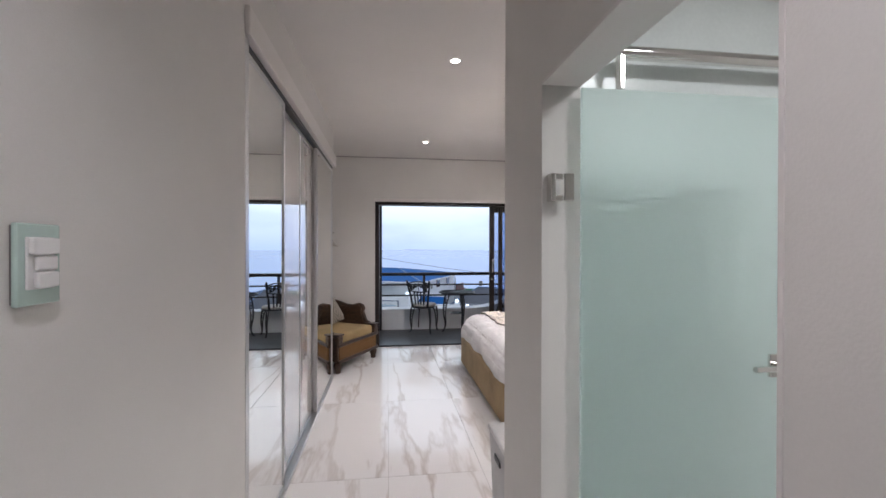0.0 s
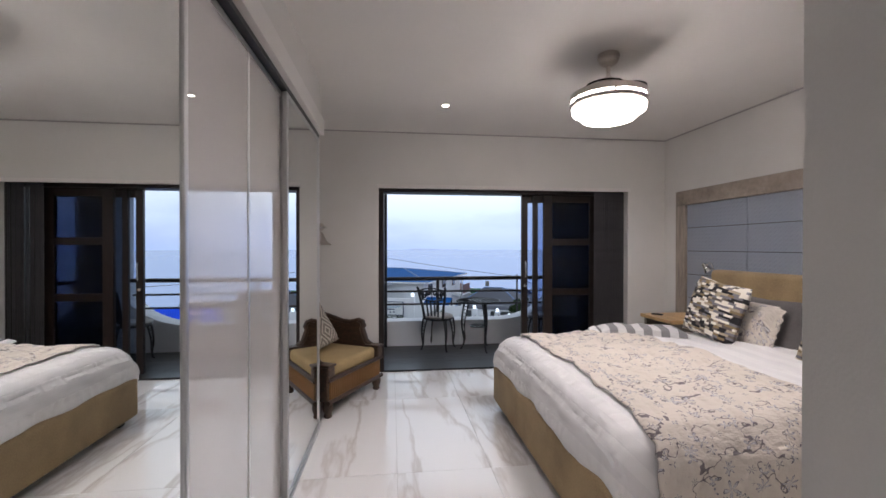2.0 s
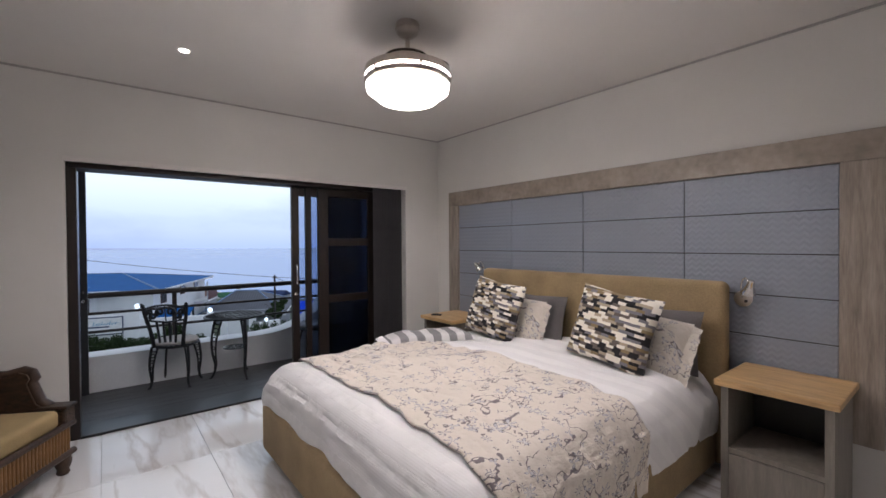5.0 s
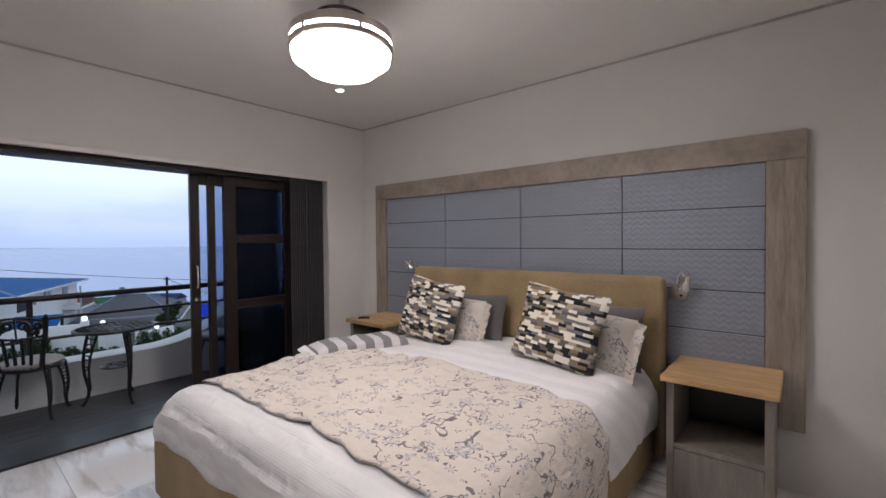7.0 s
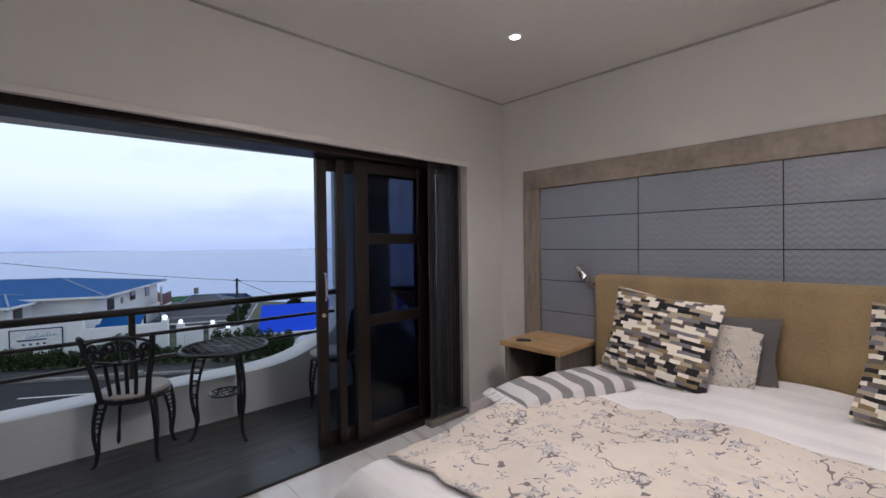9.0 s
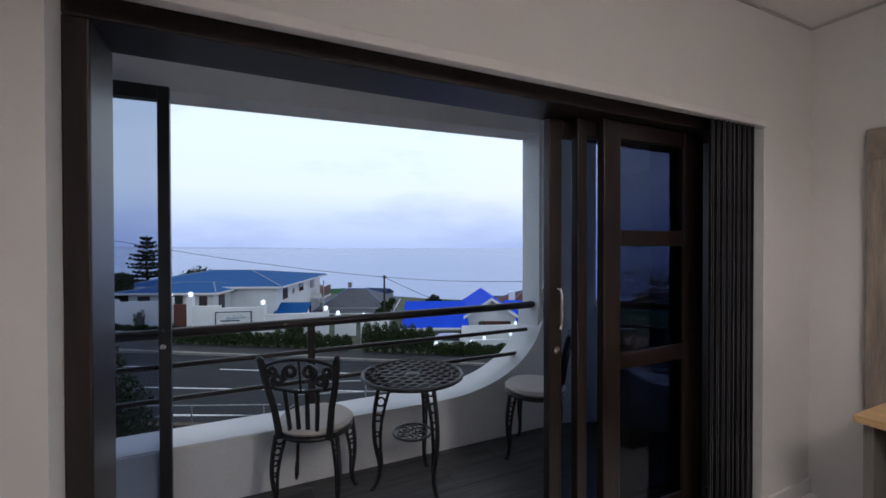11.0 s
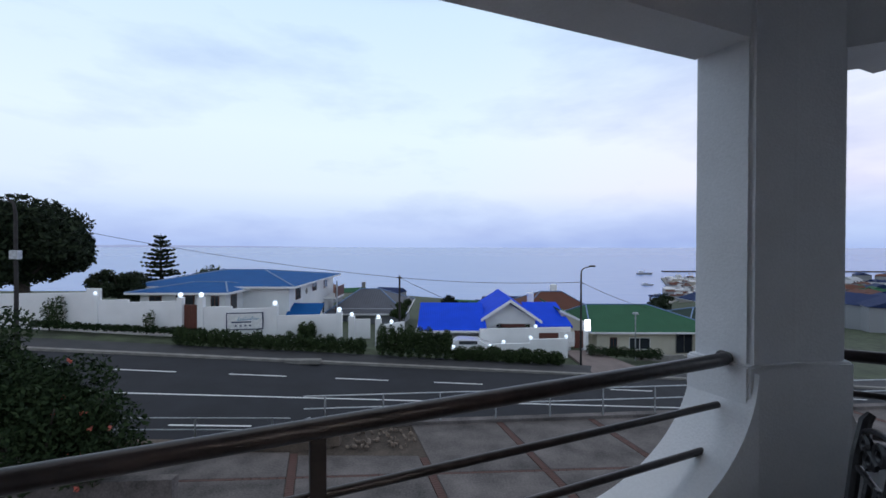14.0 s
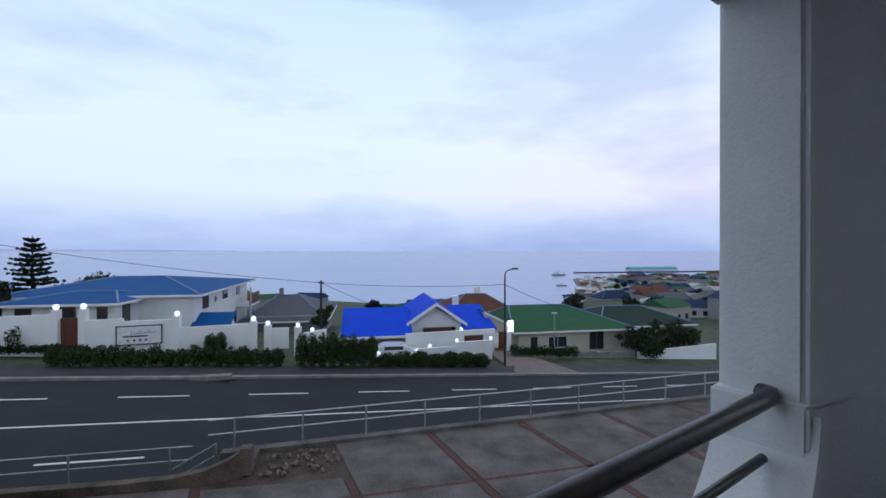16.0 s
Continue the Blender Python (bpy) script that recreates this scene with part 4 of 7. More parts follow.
part("bowl", lathe(bmesh.new(), [(0.236, -0.345), (0.230, -0.385), (0.193, -0.398), (0.189, -0.412), (0.164, -0.436), (0.098, -0.455), (0.020, -0.460), (0.018, -0.474), (0.004, -0.478)], 56), LAMPGLASS, fan, "lit opal glass bowl", True).visible_shadow = False
for k in range(6):
    part("clip", B(0.239, 0.249, -0.008, 0.008, -0.348, -0.292, bevel=0.002), NICKEL, fan).matrix_local = pose(0, 0, 0, 0, 0, 60 * k + 12)
BLADE = glass("clear_acrylic", (0.88, 0.86, 0.85), 0.15)
for k in range(4):
    bm = bmesh.new()

    def blade_top(u, v, k=k):
        a = u * 1.5
        r = 0.14 + 0.095 * v * math.sin(math.pi * min(1, 0.12 + u)) ** 0.5
        return Vector((r * math.cos(a), r * math.sin(a), -0.252 + 0.012 * v))
    grid(bm, 14, 4, blade_top)
    bl = part("blade", bm, BLADE, fan, "folded clear acrylic blade", True)
    thicken(bl, 0.004)
    bl.matrix_local = pose(0, 0, 0, 0, 0, 90 * k + 20)
dl = thing("downlight", "small round lit downlight in the ceiling", "downlight", pose(SPOTS[0][0], SPOTS[0][1], CEIL), "ceiling downlights")
part("trim_ring", lathe(bmesh.new(), [(0.044, 0), (0.044, -0.004), (0.030, -0.006), (0.030, 0.0)], 28), SWITCH_W, dl, "white trim ring", True)
part("lens", lathe(bmesh.new(), [(0.029, -0.001), (0.028, -0.004)], 24), SPOTGLOW, dl, "glowing lens").visible_shadow = False
# the last copy is the fitting for the added passage light
for sx, sy in SPOTS[1:]:
    copy_thing(dl, pose(sx, sy, CEIL))


# armchair ------------------------------------------------------------------------------
WICKER = mat("dark_woven_cane", (0.055, 0.03, 0.016), 0.5, vary=0.35, scale=30, bump=0.6, bscale=130, stretch=(1, 1, 3))
CANE = mat("split_bamboo", (0.19, 0.095, 0.032), 0.42, vary=0.25, scale=14, bump=0.3, bscale=50, stretch=(8, 8, 1))
DARKCANE = mat("dark_cane_pole", (0.045, 0.024, 0.014), 0.4, vary=0.2, scale=14, bump=0.3, bscale=50)
OCHRE = mat("ochre_cushion", (0.36, 0.26, 0.125), 0.9, vary=0.06, scale=6, bump=0.3, bscale=120)
ac = thing("armchair", "low dark cane armchair with split bamboo front and ochre cushion", "armchair", pose(-0.215, 6.0, 0, 0, 0, 61))
part("seat_frame", B(-0.42, 0.42, -0.33, 0.33, 0.13, 0.32, bevel=0.012), WICKER, ac, "woven cane seat box")
for z in (0.135, 0.318):
    part("rail", tube(bmesh.new(), [(-0.43, -0.345, z), (0.43, -0.345, z)], 0.02, 10), DARKCANE, ac, smooth=True)
slat_me = None
for k in range(30):
    x = -0.385 + k * 0.0266
    if slat_me is None:
        o = part("slat", tube(bmesh.new(), [(0, 0, 0.15), (0, 0, 0.305)], 0.0115, 8), CANE, ac, "split bamboo slat", True)
        slat_me = o.data
    else:
        o = new("slat", slat_me)
        o.parent = ac
    o.matrix_local = pose(x, -0.338, 0)
for sx in (-1, 1):
    for y in (-0.31, 0.29):
        part("leg", lathe(bmesh.new(), [(0.028, 0), (0.036, 0.012), (0.030, 0.03), (0.042, 0.06), (0.046, 0.09), (0.036, 0.13)], 18, pose(sx * 0.385, y, 0)), DARKCANE, ac, smooth=True)
    part("arm_post", B(sx * 0.39 - 0.05, sx * 0.39 + 0.05, -0.355, -0.20, 0.30, 0.425, bevel=0.016), WICKER, ac)
    part("arm_cap", B(sx * 0.39 - 0.055, sx * 0.39 + 0.055, -0.365, -0.19, 0.425, 0.447, bevel=0.009), DARKCANE, ac)
    prof = [(-0.24, 0.32), (0.33, 0.32), (0.33, 0.70), (0.22, 0.675), (0.10, 0.645), (0.0, 0.64), (-0.055, 0.655), (-0.10, 0.668), (-0.14, 0.655), (-0.152, 0.625), (-0.135, 0.595), (-0.155, 0.535), (-0.185, 0.465), (-0.24, 0.43)]
    bm = prism(bmesh.new(), prof, "x", sx * 0.395 - 0.045, sx * 0.395 + 0.045)
    arm = part("arm", bm, WICKER, ac, "woven cane arm")
    part("arm_edge", tube(bmesh.new(), [(sx * 0.395, a, b) for a, b in prof[2:]], 0.034, 10), DARKCANE, arm, smooth=True)
bm = bmesh.new()
top = [(0.69 + 0.10 * math.cos(x / 0.40 * math.pi / 2) ** 1.5) for x in [-0.40 + k * 0.05 for k in range(17)]]
outline = [(-0.40, 0.30), (0.40, 0.30)] + [(0.40 - k * 0.05, top[16 - k]) for k in range(17)]
prism(bm, outline, "y", 0.27, 0.335)
bk = part("back", bm, WICKER, ac, "woven cane back")
part("back_edge", tube(bmesh.new(), [(0.40 - k * 0.05, 0.30, top[16 - k]) for k in range(17)], 0.026, 8), DARKCANE, bk, smooth=True)
part("cushion", rounded_slab(bmesh.new(), -0.335, 0.335, -0.335, 0.26, 0.32, 0.435, 0.035), OCHRE, ac, "ochre seat cushion", True)
pillow("back_cushion", 0.54, 0.48, 0.16, diamonds("diamond_weave"), "taupe cushion with a diamond weave, leaning in the armchair", pose(-0.215, 6.0, 0.435, 0, 0, 61) @ pose(-0.07, 0.0, 0.02, -26, -12, 0))


# balcony rail ------------------------------------------------------------------
PIPE = mat("dark_brown_pipe", (0.022, 0.016, 0.015), 0.34, vary=0.3, scale=9, bump=0.15, bscale=40)
rail = thing("balcony_railing", "dark brown pipe railing with three bars above the parapet", "railing", pose(0, 8.18, 0))
part("handrail", tube(bmesh.new(), [(-2.2, 0, 0.948), (1.0, 0, 0.950), (2.70, -0.01, 0.956), (2.80, -0.01, 0.958), (2.835, 0.0, 0.957), (2.85, 0.03, 0.955)], 0.029, 16), PIPE, rail, smooth=True)
part("bar", tube(bmesh.new(), [(-2.2, 0, 0.772), (2.78, 0, 0.757)], 0.015, 12), PIPE, rail, smooth=True)
part("bar", tube(bmesh.new(), [(-2.2, 0, 0.575), (2.685, 0, 0.572)], 0.015, 12), PIPE, rail, smooth=True)
for x in (-0.75, 1.077):
    part("post", B(x - 0.022, x + 0.022, -0.015, 0.015, 0.33, 0.93, bevel=0.003), PIPE, rail)
rail2 = thing("side_railing", "dark brown pipe railing on the balcony side", "railing", DIAG @ pose(0, 0.14, 0))
part("handrail", tube(bmesh.new(), [(0.0, 0, 0.945), (1.42, 0, 0.945)], 0.029, 16), PIPE, rail2, smooth=True)
part("bar", tube(bmesh.new(), [(0.08, 0, 0.77), (1.42, 0, 0.77)], 0.015, 12), PIPE, rail2, smooth=True)
part("bar", tube(bmesh.new(), [(0.15, 0, 0.58), (1.42, 0, 0.58)], 0.015, 12), PIPE, rail2, smooth=True)


# cast-iron table and chairs ------------------------------------------------------
def spiral(cx, cz, r0, r1, turns, a0, n=22, y=0.0):
    return [(cx + (r0 + (r1 - r0) * k / n) * math.cos(a0 + turns * 2 * math.pi * k / n), y, cz + (r0 + (r1 - r0) * k / n) * math.sin(a0 + turns * 2 * math.pi * k / n)) for k in range(n + 1)]


def iron_leg(h, out, width=0.075):
    """A cabriole leg of two strands with rings cast between them, standing in the x-z plane and bowing out along x."""
    bm = bmesh.new()
    outer = [(out * (0.55 - 0.55 * t + 0.5 * math.sin(t * math.pi * 0.85) + (1.25 * (t - 0.72) ** 2 * 6 if t > 0.72 else 0)), 0, h * (1 - t)) for t in [k / 14 for k in range(15)]]
    tube(bm, outer, [0.0125] * 11 + [0.013, 0.0135, 0.0125, 0.011], 8)
    inner = [(p[0] - width * (1 - k / 12) ** 0.8, 0, p[2]) for k, p in enumerate(outer[:12])] + [outer[12]]
    tube(bm, inner, 0.0095, 7)
    for k in (1, 3, 5, 7, 9):
        gap = outer[k][0] - inner[k][0]
        r = max(0.006, gap / 2 - 0.006)
        cx = (outer[k][0] + inner[k][0]) / 2
        tube(bm, [(cx + r * math.cos(a), 0, outer[k][2] + r * 1.1 * math.sin(a)) for a in [2 * math.pi * q / 12 for q in range(13)]], 0.006, 6, False)
    tube(bm, [inner[0], outer[0]], 0.011, 7)
    lathe(bm, [(0.011, 0.0), (0.018, 0.006), (0.012, 0.018)], 10, pose(outer[-1][0], 0, 0))
    return bm


table = thing("bistro_table", "round black cast-iron table with a pierced top", "table", pose(1.60, 7.73, 0))
TZ, TR = 0.68, 0.297
bm = bmesh.new()
tube(bm, [(TR * math.cos(a), TR * math.sin(a), TZ) for a in [2 * math.pi * k / 48 for k in range(49)]], 0.013, 8, False)
tube(bm, [(TR * 0.8 * math.cos(a), TR * 0.8 * math.sin(a), TZ) for a in [2 * math.pi * k / 40 for k in range(41)]], 0.006, 6, False)
lathe(bm, [(0.045, -0.004), (0.045, 0.006), (0.02, 0.008)], 20, pose(0, 0, TZ))


def lattice(rot, phase):
    m = pose(0, 0, TZ, 0, 0, rot)
    for c in range(-9, 10):
        y0 = c * 0.0335
        if abs(y0) > TR * 0.97:
            continue
        half = math.sqrt(TR * TR - y0 * y0)
        n = 40
        pts = []
        for k in range(n + 1):
            x = -half + 2 * half * k / n
            pts.append(m @ Vector((x, y0 + 0.0145 * math.sin(x / 0.058 * math.pi + (math.pi if (c + phase) % 2 else 0)), 0)))
        part("lattice_bar", tube(bmesh.new(), pts, 0.0105, 6), IRON, top_ring)


top_ring = part("tabletop", bm, IRON, table, "pierced lattice tabletop", True)
lattice(0, 0)
for k in range(3):
    o = part("leg", iron_leg(TZ - 0.01, 0.19), IRON, table, smooth=True)
    o.matrix_local = pose(0, 0, 0, 0, 0, 120 * k - 74) @ pose(0.085, 0, 0)
bm = bmesh.new()
tube(bm, [(0.115 * math.cos(a), 0.115 * math.sin(a), 0.33) for a in [2 * math.pi * k / 28 for k in range(29)]], 0.008, 6, False)
for k in range(6):
    m = pose(0, 0, 0.33, 0, 0, 60 * k) @ pose(0, 0, 0, 90)
    tube(bm, [m @ Vector(p) for p in spiral(0.065, 0, 0.045, 0.008, 1.4, math.pi, 16)], 0.005, 6)
part("lower_ring", bm, IRON, table, "scrolled lower ring", True)


def bistro_chair(m):
    c = thing("bistro_chair", "black cast-iron chair with scrolled back and cream seat pad", "chair", m, "bistro chairs")
    bm = bmesh.new()
    tube(bm, [(0.195 * math.cos(a), 0.195 * math.sin(a), 0.43) for a in [2 * math.pi * k / 36 for k in range(37)]], 0.014, 8, False)
    for x in (-0.16, -0.12, -0.08, -0.04, 0, 0.04, 0.08, 0.12, 0.16):
        h = math.sqrt(0.195 ** 2 - x * x)
        part("seat_bar", tube(bmesh.new(), [(x, -h, 0.43), (x, h, 0.43)], 0.007, 6), IRON, c)
    part("seat_ring", bm, IRON, c, smooth=True)
    part("seat_pad", lathe(bmesh.new(), [(0.15, 0.441), (0.20, 0.45), (0.212, 0.467), (0.195, 0.484), (0.12, 0.487), (0.10, 0.482), (0.01, 0.486)], 36), SEATPAD, c, "round cream seat pad", True)
    for a in (40, 140, 220, 320):
        o = part("leg", iron_leg(0.43, 0.10, 0.06), IRON, c, smooth=True)
        o.matrix_local = pose(0, 0, 0, 0, 0, a) @ pose(0.165, 0, 0)
    # the back stands at -y and leans away
    lean = 0.075
    for sx in (-1, 1):
        pts = [(sx * 0.135, -0.165, 0.43), (sx * 0.155, -0.19, 0.60), (sx * 0.185, -0.215, 0.74), (sx * 0.200, -0.245, 0.865), (sx * 0.208, -0.262, 0.885)]
        part("back_post", tube(bmesh.new(), pts, [0.020, 0.018, 0.018, 0.020, 0.014], 8), IRON, c, smooth=True)
    for k in range(4):
        x = -0.081 + 0.054 * k
        part("slat", tube(bmesh.new(), [(x * 0.85, -0.172, 0.43), (x, -0.192, 0.58), (x * 1.1, -0.212, 0.705)], 0.0125, 7), IRON, c, smooth=True)
    part("cross_rail", tube(bmesh.new(), [(-0.178, -0.213, 0.715), (0, -0.213, 0.69), (0.178, -0.213, 0.715)], 0.010, 8), IRON, c, smooth=True)
    bm = bmesh.new()
    for sx in (-1, 1):
        for cx, cz, r in ((0.05, 0.80, 0.042), (0.115, 0.755, 0.034), (0.145, 0.80, 0.026)):
            part("scroll", tube(bmesh.new(), [(sx * p[0], p[1], p[2]) for p in spiral(cx, cz, r, 0.010, 1.35, -1.2, 18, -0.228)], 0.0125, 7), IRON, c, smooth=True)
    tube(bm, [(0.205 * math.sin(a), -0.238 + 0.004 * math.cos(a), 0.80 + 0.068 * math.cos(a)) for a in [(-1.15 + 2.3 * k / 16) for k in range(17)]], 0.010, 8)
    part("centre_bar", tube(bmesh.new(), [(0, -0.213, 0.69), (0, -0.24, 0.865)], 0.007, 6), IRON, c)
    part("scroll_crest", bm, IRON, c, "scrolled crest of the back", True)
    return c


bistro_chair(pose(1.05, 7.845, -0.012, 0, 0, -29))
bistro_chair(pose(2.54, 7.76, -0.012, 0, 0, 42))
table.location.z = -0.012
hook = thing("wall_lamp_bracket", "small black bracket fixed to the balcony ceiling", "bracket", pose(2.84, 7.57, 2.56))
part("plate", B(-0.02, 0.02, -0.02, 0.02, -0.055, 0.0, bevel=0.004), ALUBLACK, hook)


# outside ---------------------------------------------------------------------------
# local axes: s to the right along the street, d away from the house
EXT = pose(0.94, 7.19, 0, 0, 0, -24.1)
ASPHALT = mat("asphalt", (0.016, 0.0175, 0.023), 0.95, vary=0.14, scale=0.6, bump=0.3, bscale=40)
PAVING = mat("pavement_asphalt", (0.036, 0.037, 0.041), 0.85, vary=0.15, scale=0.8, bump=0.2, bscale=30)
KERB = mat("concrete_kerb", (0.21, 0.20, 0.185), 0.85, vary=0.15, scale=1.5, bump=0.2, bscale=30)
CONCRETE = mat("weathered_concrete", (0.100, 0.088, 0.085), 0.85, vary=0.3, scale=1.1, bump=0.25, bscale=18, second=(0.034, 0.030, 0.029))
BRICK = mat("red_brick_paver", (0.085, 0.042, 0.035), 0.85, vary=0.22, scale=6, bump=0.2, bscale=40)
EARTH = mat("bare_earth", (0.06, 0.046, 0.036), 0.95, vary=0.3, scale=1.5, bump=0.5, bscale=12)
EARTHY = mat("stained_brown_concrete", (0.085, 0.066, 0.052), 0.9, vary=0.3, scale=1.4, bump=0.3, bscale=16)
GRASS = mat("short_grass", (0.045, 0.06, 0.03), 0.95, vary=0.3, scale=0.7, bump=0.5, bscale=25)
LINE = mat("white_road_paint", (0.70, 0.70, 0.70), 0.7, vary=0.08, scale=4)
WALLWHITE = mat("white_house_paint", (0.78, 0.78, 0.79), 0.8, vary=0.035, scale=0.6, bump=0.1, bscale=20)
WALLCREAM = mat("cream_house_paint", (0.62, 0.57, 0.47), 0.8, vary=0.05, scale=0.6)
GALV = mat("galvanised_pipe", (0.42, 0.44, 0.46), 0.45, 0.8, vary=0.12, scale=8)
WINGLASS = mat("dark_window_glass", (0.03, 0.035, 0.045), 0.08, vary=0.1, spec=0.8)
WOODRED = mat("red_brown_wood", (0.10, 0.028, 0.018), 0.5, vary=0.18, scale=3, bump=0.1, bscale=14, stretch=(6, 6, 1))
POLEWOOD = mat("tarred_pole", (0.025, 0.022, 0.022), 0.8, vary=0.2, scale=4)
GLOBE = emit("lit_globe", (0.74, 0.86, 1.0), 1.05)


def roof_mat(name, colour, ribs=5.0, axis="X", rough=0.75):
    m, n, l, b, co = node_mat(name, rough)
    sep = n.new("ShaderNodeSeparateXYZ")
    l.new(co, sep.inputs[0])
    b.inputs["Specular IOR Level"].default_value = 0.15
    w = math_node(n, l, "SINE", math_node(n, l, "MULTIPLY", sep.outputs[axis], ribs * 6.283))
    bump_to(n, l, b, w, 0.35, 0.03)
    l.new(mix_col(n, l, noise_fac(n, l, co, 0.7, 4), tuple(c * 0.82 for c in colour), tuple(min(1, c * 1.15) for c in colour)), b.inputs["Base Color"])
    return m


ROOF_A = roof_mat("deep_blue_roof_sheet", (0.006, 0.092, 0.30))
ROOF_B = roof_mat("bright_blue_roof_sheet", (0.003, 0.065, 0.70))
ROOF_C = roof_mat("green_roof_sheet", (0.030, 0.105, 0.055))
ROOF_D = roof_mat("slate_grey_roof", (0.105, 0.11, 0.13), 3)
ROOF_E = roof_mat("rust_red_roof", (0.12, 0.05, 0.035), 3)
ROOF_N = roof_mat("navy_roof", (0.02, 0.035, 0.10), 3)


def road_z(s):
    return -7.52 - 0.094 * max(-70.0, min(70.0, s))


def land(s, d):
    z = road_z(s) - 0.06
    k = d - (34.5 + 0.17 * s)
    if k > 0:
        right = max(0.0, min(1.0, (s / max(d, 1) - 0.47) / 0.10))
        z -= k * (0.11 - 0.02 * right)
    floor_ = -40.0
    if s / max(d, 1) > 0.52 and d < 455:
        floor_ = -33.6
    return max(z, floor_)


bm = bmesh.new()
S = [-2500, -900, -400, -200, -120, -80, -60, -45, -35, -25, -15, -5, 5, 15, 25, 35, 45, 60, 80, 100, 130, 160, 200, 260, 320, 400, 520, 700, 1000, 2500]
D = [-60, -30, -10, 5, 15, 20, 25, 30, 35, 40, 46, 54, 64, 80, 100, 130, 170, 220, 280, 340, 400, 460, 515, 525, 600, 1000, 2500, 4800]
grid(bm, len(S) - 1, len(D) - 1, lambda u, v: Vector((S[round(u * (len(S) - 1))], D[round(v * (len(D) - 1))], land(S[round(u * (len(S) - 1))], D[round(v * (len(D) - 1))]))))
ground = solid("ground", bm, GRASS, "dim green hillside falling to the sea", "ground")
ground.matrix_world = EXT


def sea_material():
    m, n, l, b, co = node_mat("dusk_sea", 0.22)
    b.inputs["Specular IOR Level"].default_value = 0.2
    mp = n.new("ShaderNodeMapping")
    mp.inputs["Scale"].default_value = (0.02, 0.09, 1)
    l.new(co, mp.inputs[0])
    f = noise_fac(n, l, mp.outputs[0], 1.0, 6, 0.65)
    l.new(mix_col(n, l, f, (0.11, 0.215, 0.52), (0.18, 0.285, 0.585)), b.inputs["Base Color"])
    bump_to(n, l, b, f, 0.12, 0.6)
    return m


bm = grid_bm = bmesh.new()
grid(bm, 1, 1, lambda u, v: Vector((-4900 + 9800 * u, 120 + 4750 * v, -35)))
sea = solid("water_sea", bm, sea_material(), "calm blue-grey sea under a dusk sky", "sea")
sea.matrix_world = EXT
# air haze over the far coast, painted as an even blue glow
HAZE_GLOW = emit("glowing_far_haze", (0.40, 0.48, 0.77), 0.85)
HAZE_GLOW.node_tree.nodes["Principled BSDF"].inputs["Base Color"].default_value = (0, 0, 0, 1)
HAZE_GLOW.node_tree.nodes["Principled BSDF"].inputs["Specular IOR Level"].default_value = 0
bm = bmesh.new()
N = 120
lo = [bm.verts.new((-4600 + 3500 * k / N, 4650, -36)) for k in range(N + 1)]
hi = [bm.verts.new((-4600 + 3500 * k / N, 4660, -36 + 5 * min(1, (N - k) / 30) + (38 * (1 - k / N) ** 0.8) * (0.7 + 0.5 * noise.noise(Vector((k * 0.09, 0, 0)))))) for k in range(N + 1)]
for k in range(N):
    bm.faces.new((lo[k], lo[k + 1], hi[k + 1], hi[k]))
far = solid("backdrop_far_coast", bm, HAZE_GLOW, "faint far coast on the horizon, its haze painted as a glow", "far coast")
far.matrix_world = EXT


def strip(name, f0, f1, s0, s1, zoff, thick, material, label, cat, n=40):
    """A band along the street between two lines d = a + b * s, lying zoff above the road level."""
    bm = bmesh.new()
    rows = []
    for k in range(n + 1):
        s = s0 + (s1 - s0) * k / n
        z = road_z(s) + zoff
        a, b = f0[0] + f0[1] * s, f1[0] + f1[1] * s
        rows.append([bm.verts.new(p) for p in ((s, a, z - thick), (s, a, z), (s, b, z), (s, b, z - thick))])
    for p, q in zip(rows, rows[1:]):
        for j in range(3):
            bm.faces.new((p[j], p[j + 1], q[j + 1], q[j]))
    for p in (rows[0], rows[-1]):
        bm.faces.new(p)
    o = solid(name, bm, material, label, cat)
    o.matrix_world = EXT
    return o


strip("road", (16.6, 0.19), (30.2, 0.17), -70, 70, 0.0, 0.3, ASPHALT, "dark asphalt road with white lane lines", "road")
strip("pavement", (30.55, 0.17), (32.7, 0.17), -70, 70, 0.13, 0.3, PAVING, "dark asphalt pavement beside the road", "pavement")
strip("trim_kerb", (30.2, 0.17), (30.56, 0.17), -70, 70, 0.15, 0.4, KERB, "pale worn concrete kerb", "kerb")
for k, (a, b, s0, s1) in enumerate([(23.9, 0.187, -19, 40)]):
    strip("trim_road_line", (a, b), (a + 0.13, b), s0, s1, 0.012, 0.01, LINE, "solid white road line", "road line")
for k in range(-9, 12):
    s0 = -0.57 + k * 6.1
    strip("trim_road_dash", (27.2, 0.17), (27.33, 0.17), s0, s0 + 3.2, 0.012, 0.01, LINE, "white dashed lane line", "road line", 2)
    if k < 1:
        strip("trim_road_dash", (20.3, 0.19), (20.43, 0.19), s0 + 0.9, s0 + 4.2, 0.012, 0.01, LINE, "white dashed lane line", "road line", 2)

# forecourt below the balcony
YZ = -4.72
bm = prism(bmesh.new(), [(-40, -6), (40, -6), (40, 17.9), (12, 15.45), (2, 14.55), (-3.4, 14.05), (-3.3, 12.6), (-5.2, 12.45), (-40, 13.2)], "z", -9.5, YZ - 0.03)
yard = solid("pavement_forecourt_base", bm, EARTH, "earth-coloured base of the paved forecourt", "forecourt")
yard.matrix_world = EXT
bm = box(bmesh.new(), -2.6, 4.6, -1.8, 8.34, YZ - 0.02, -0.46)
solid("wall_below", bm, WALLWHITE, "plain white storey below the balcony", "wall")
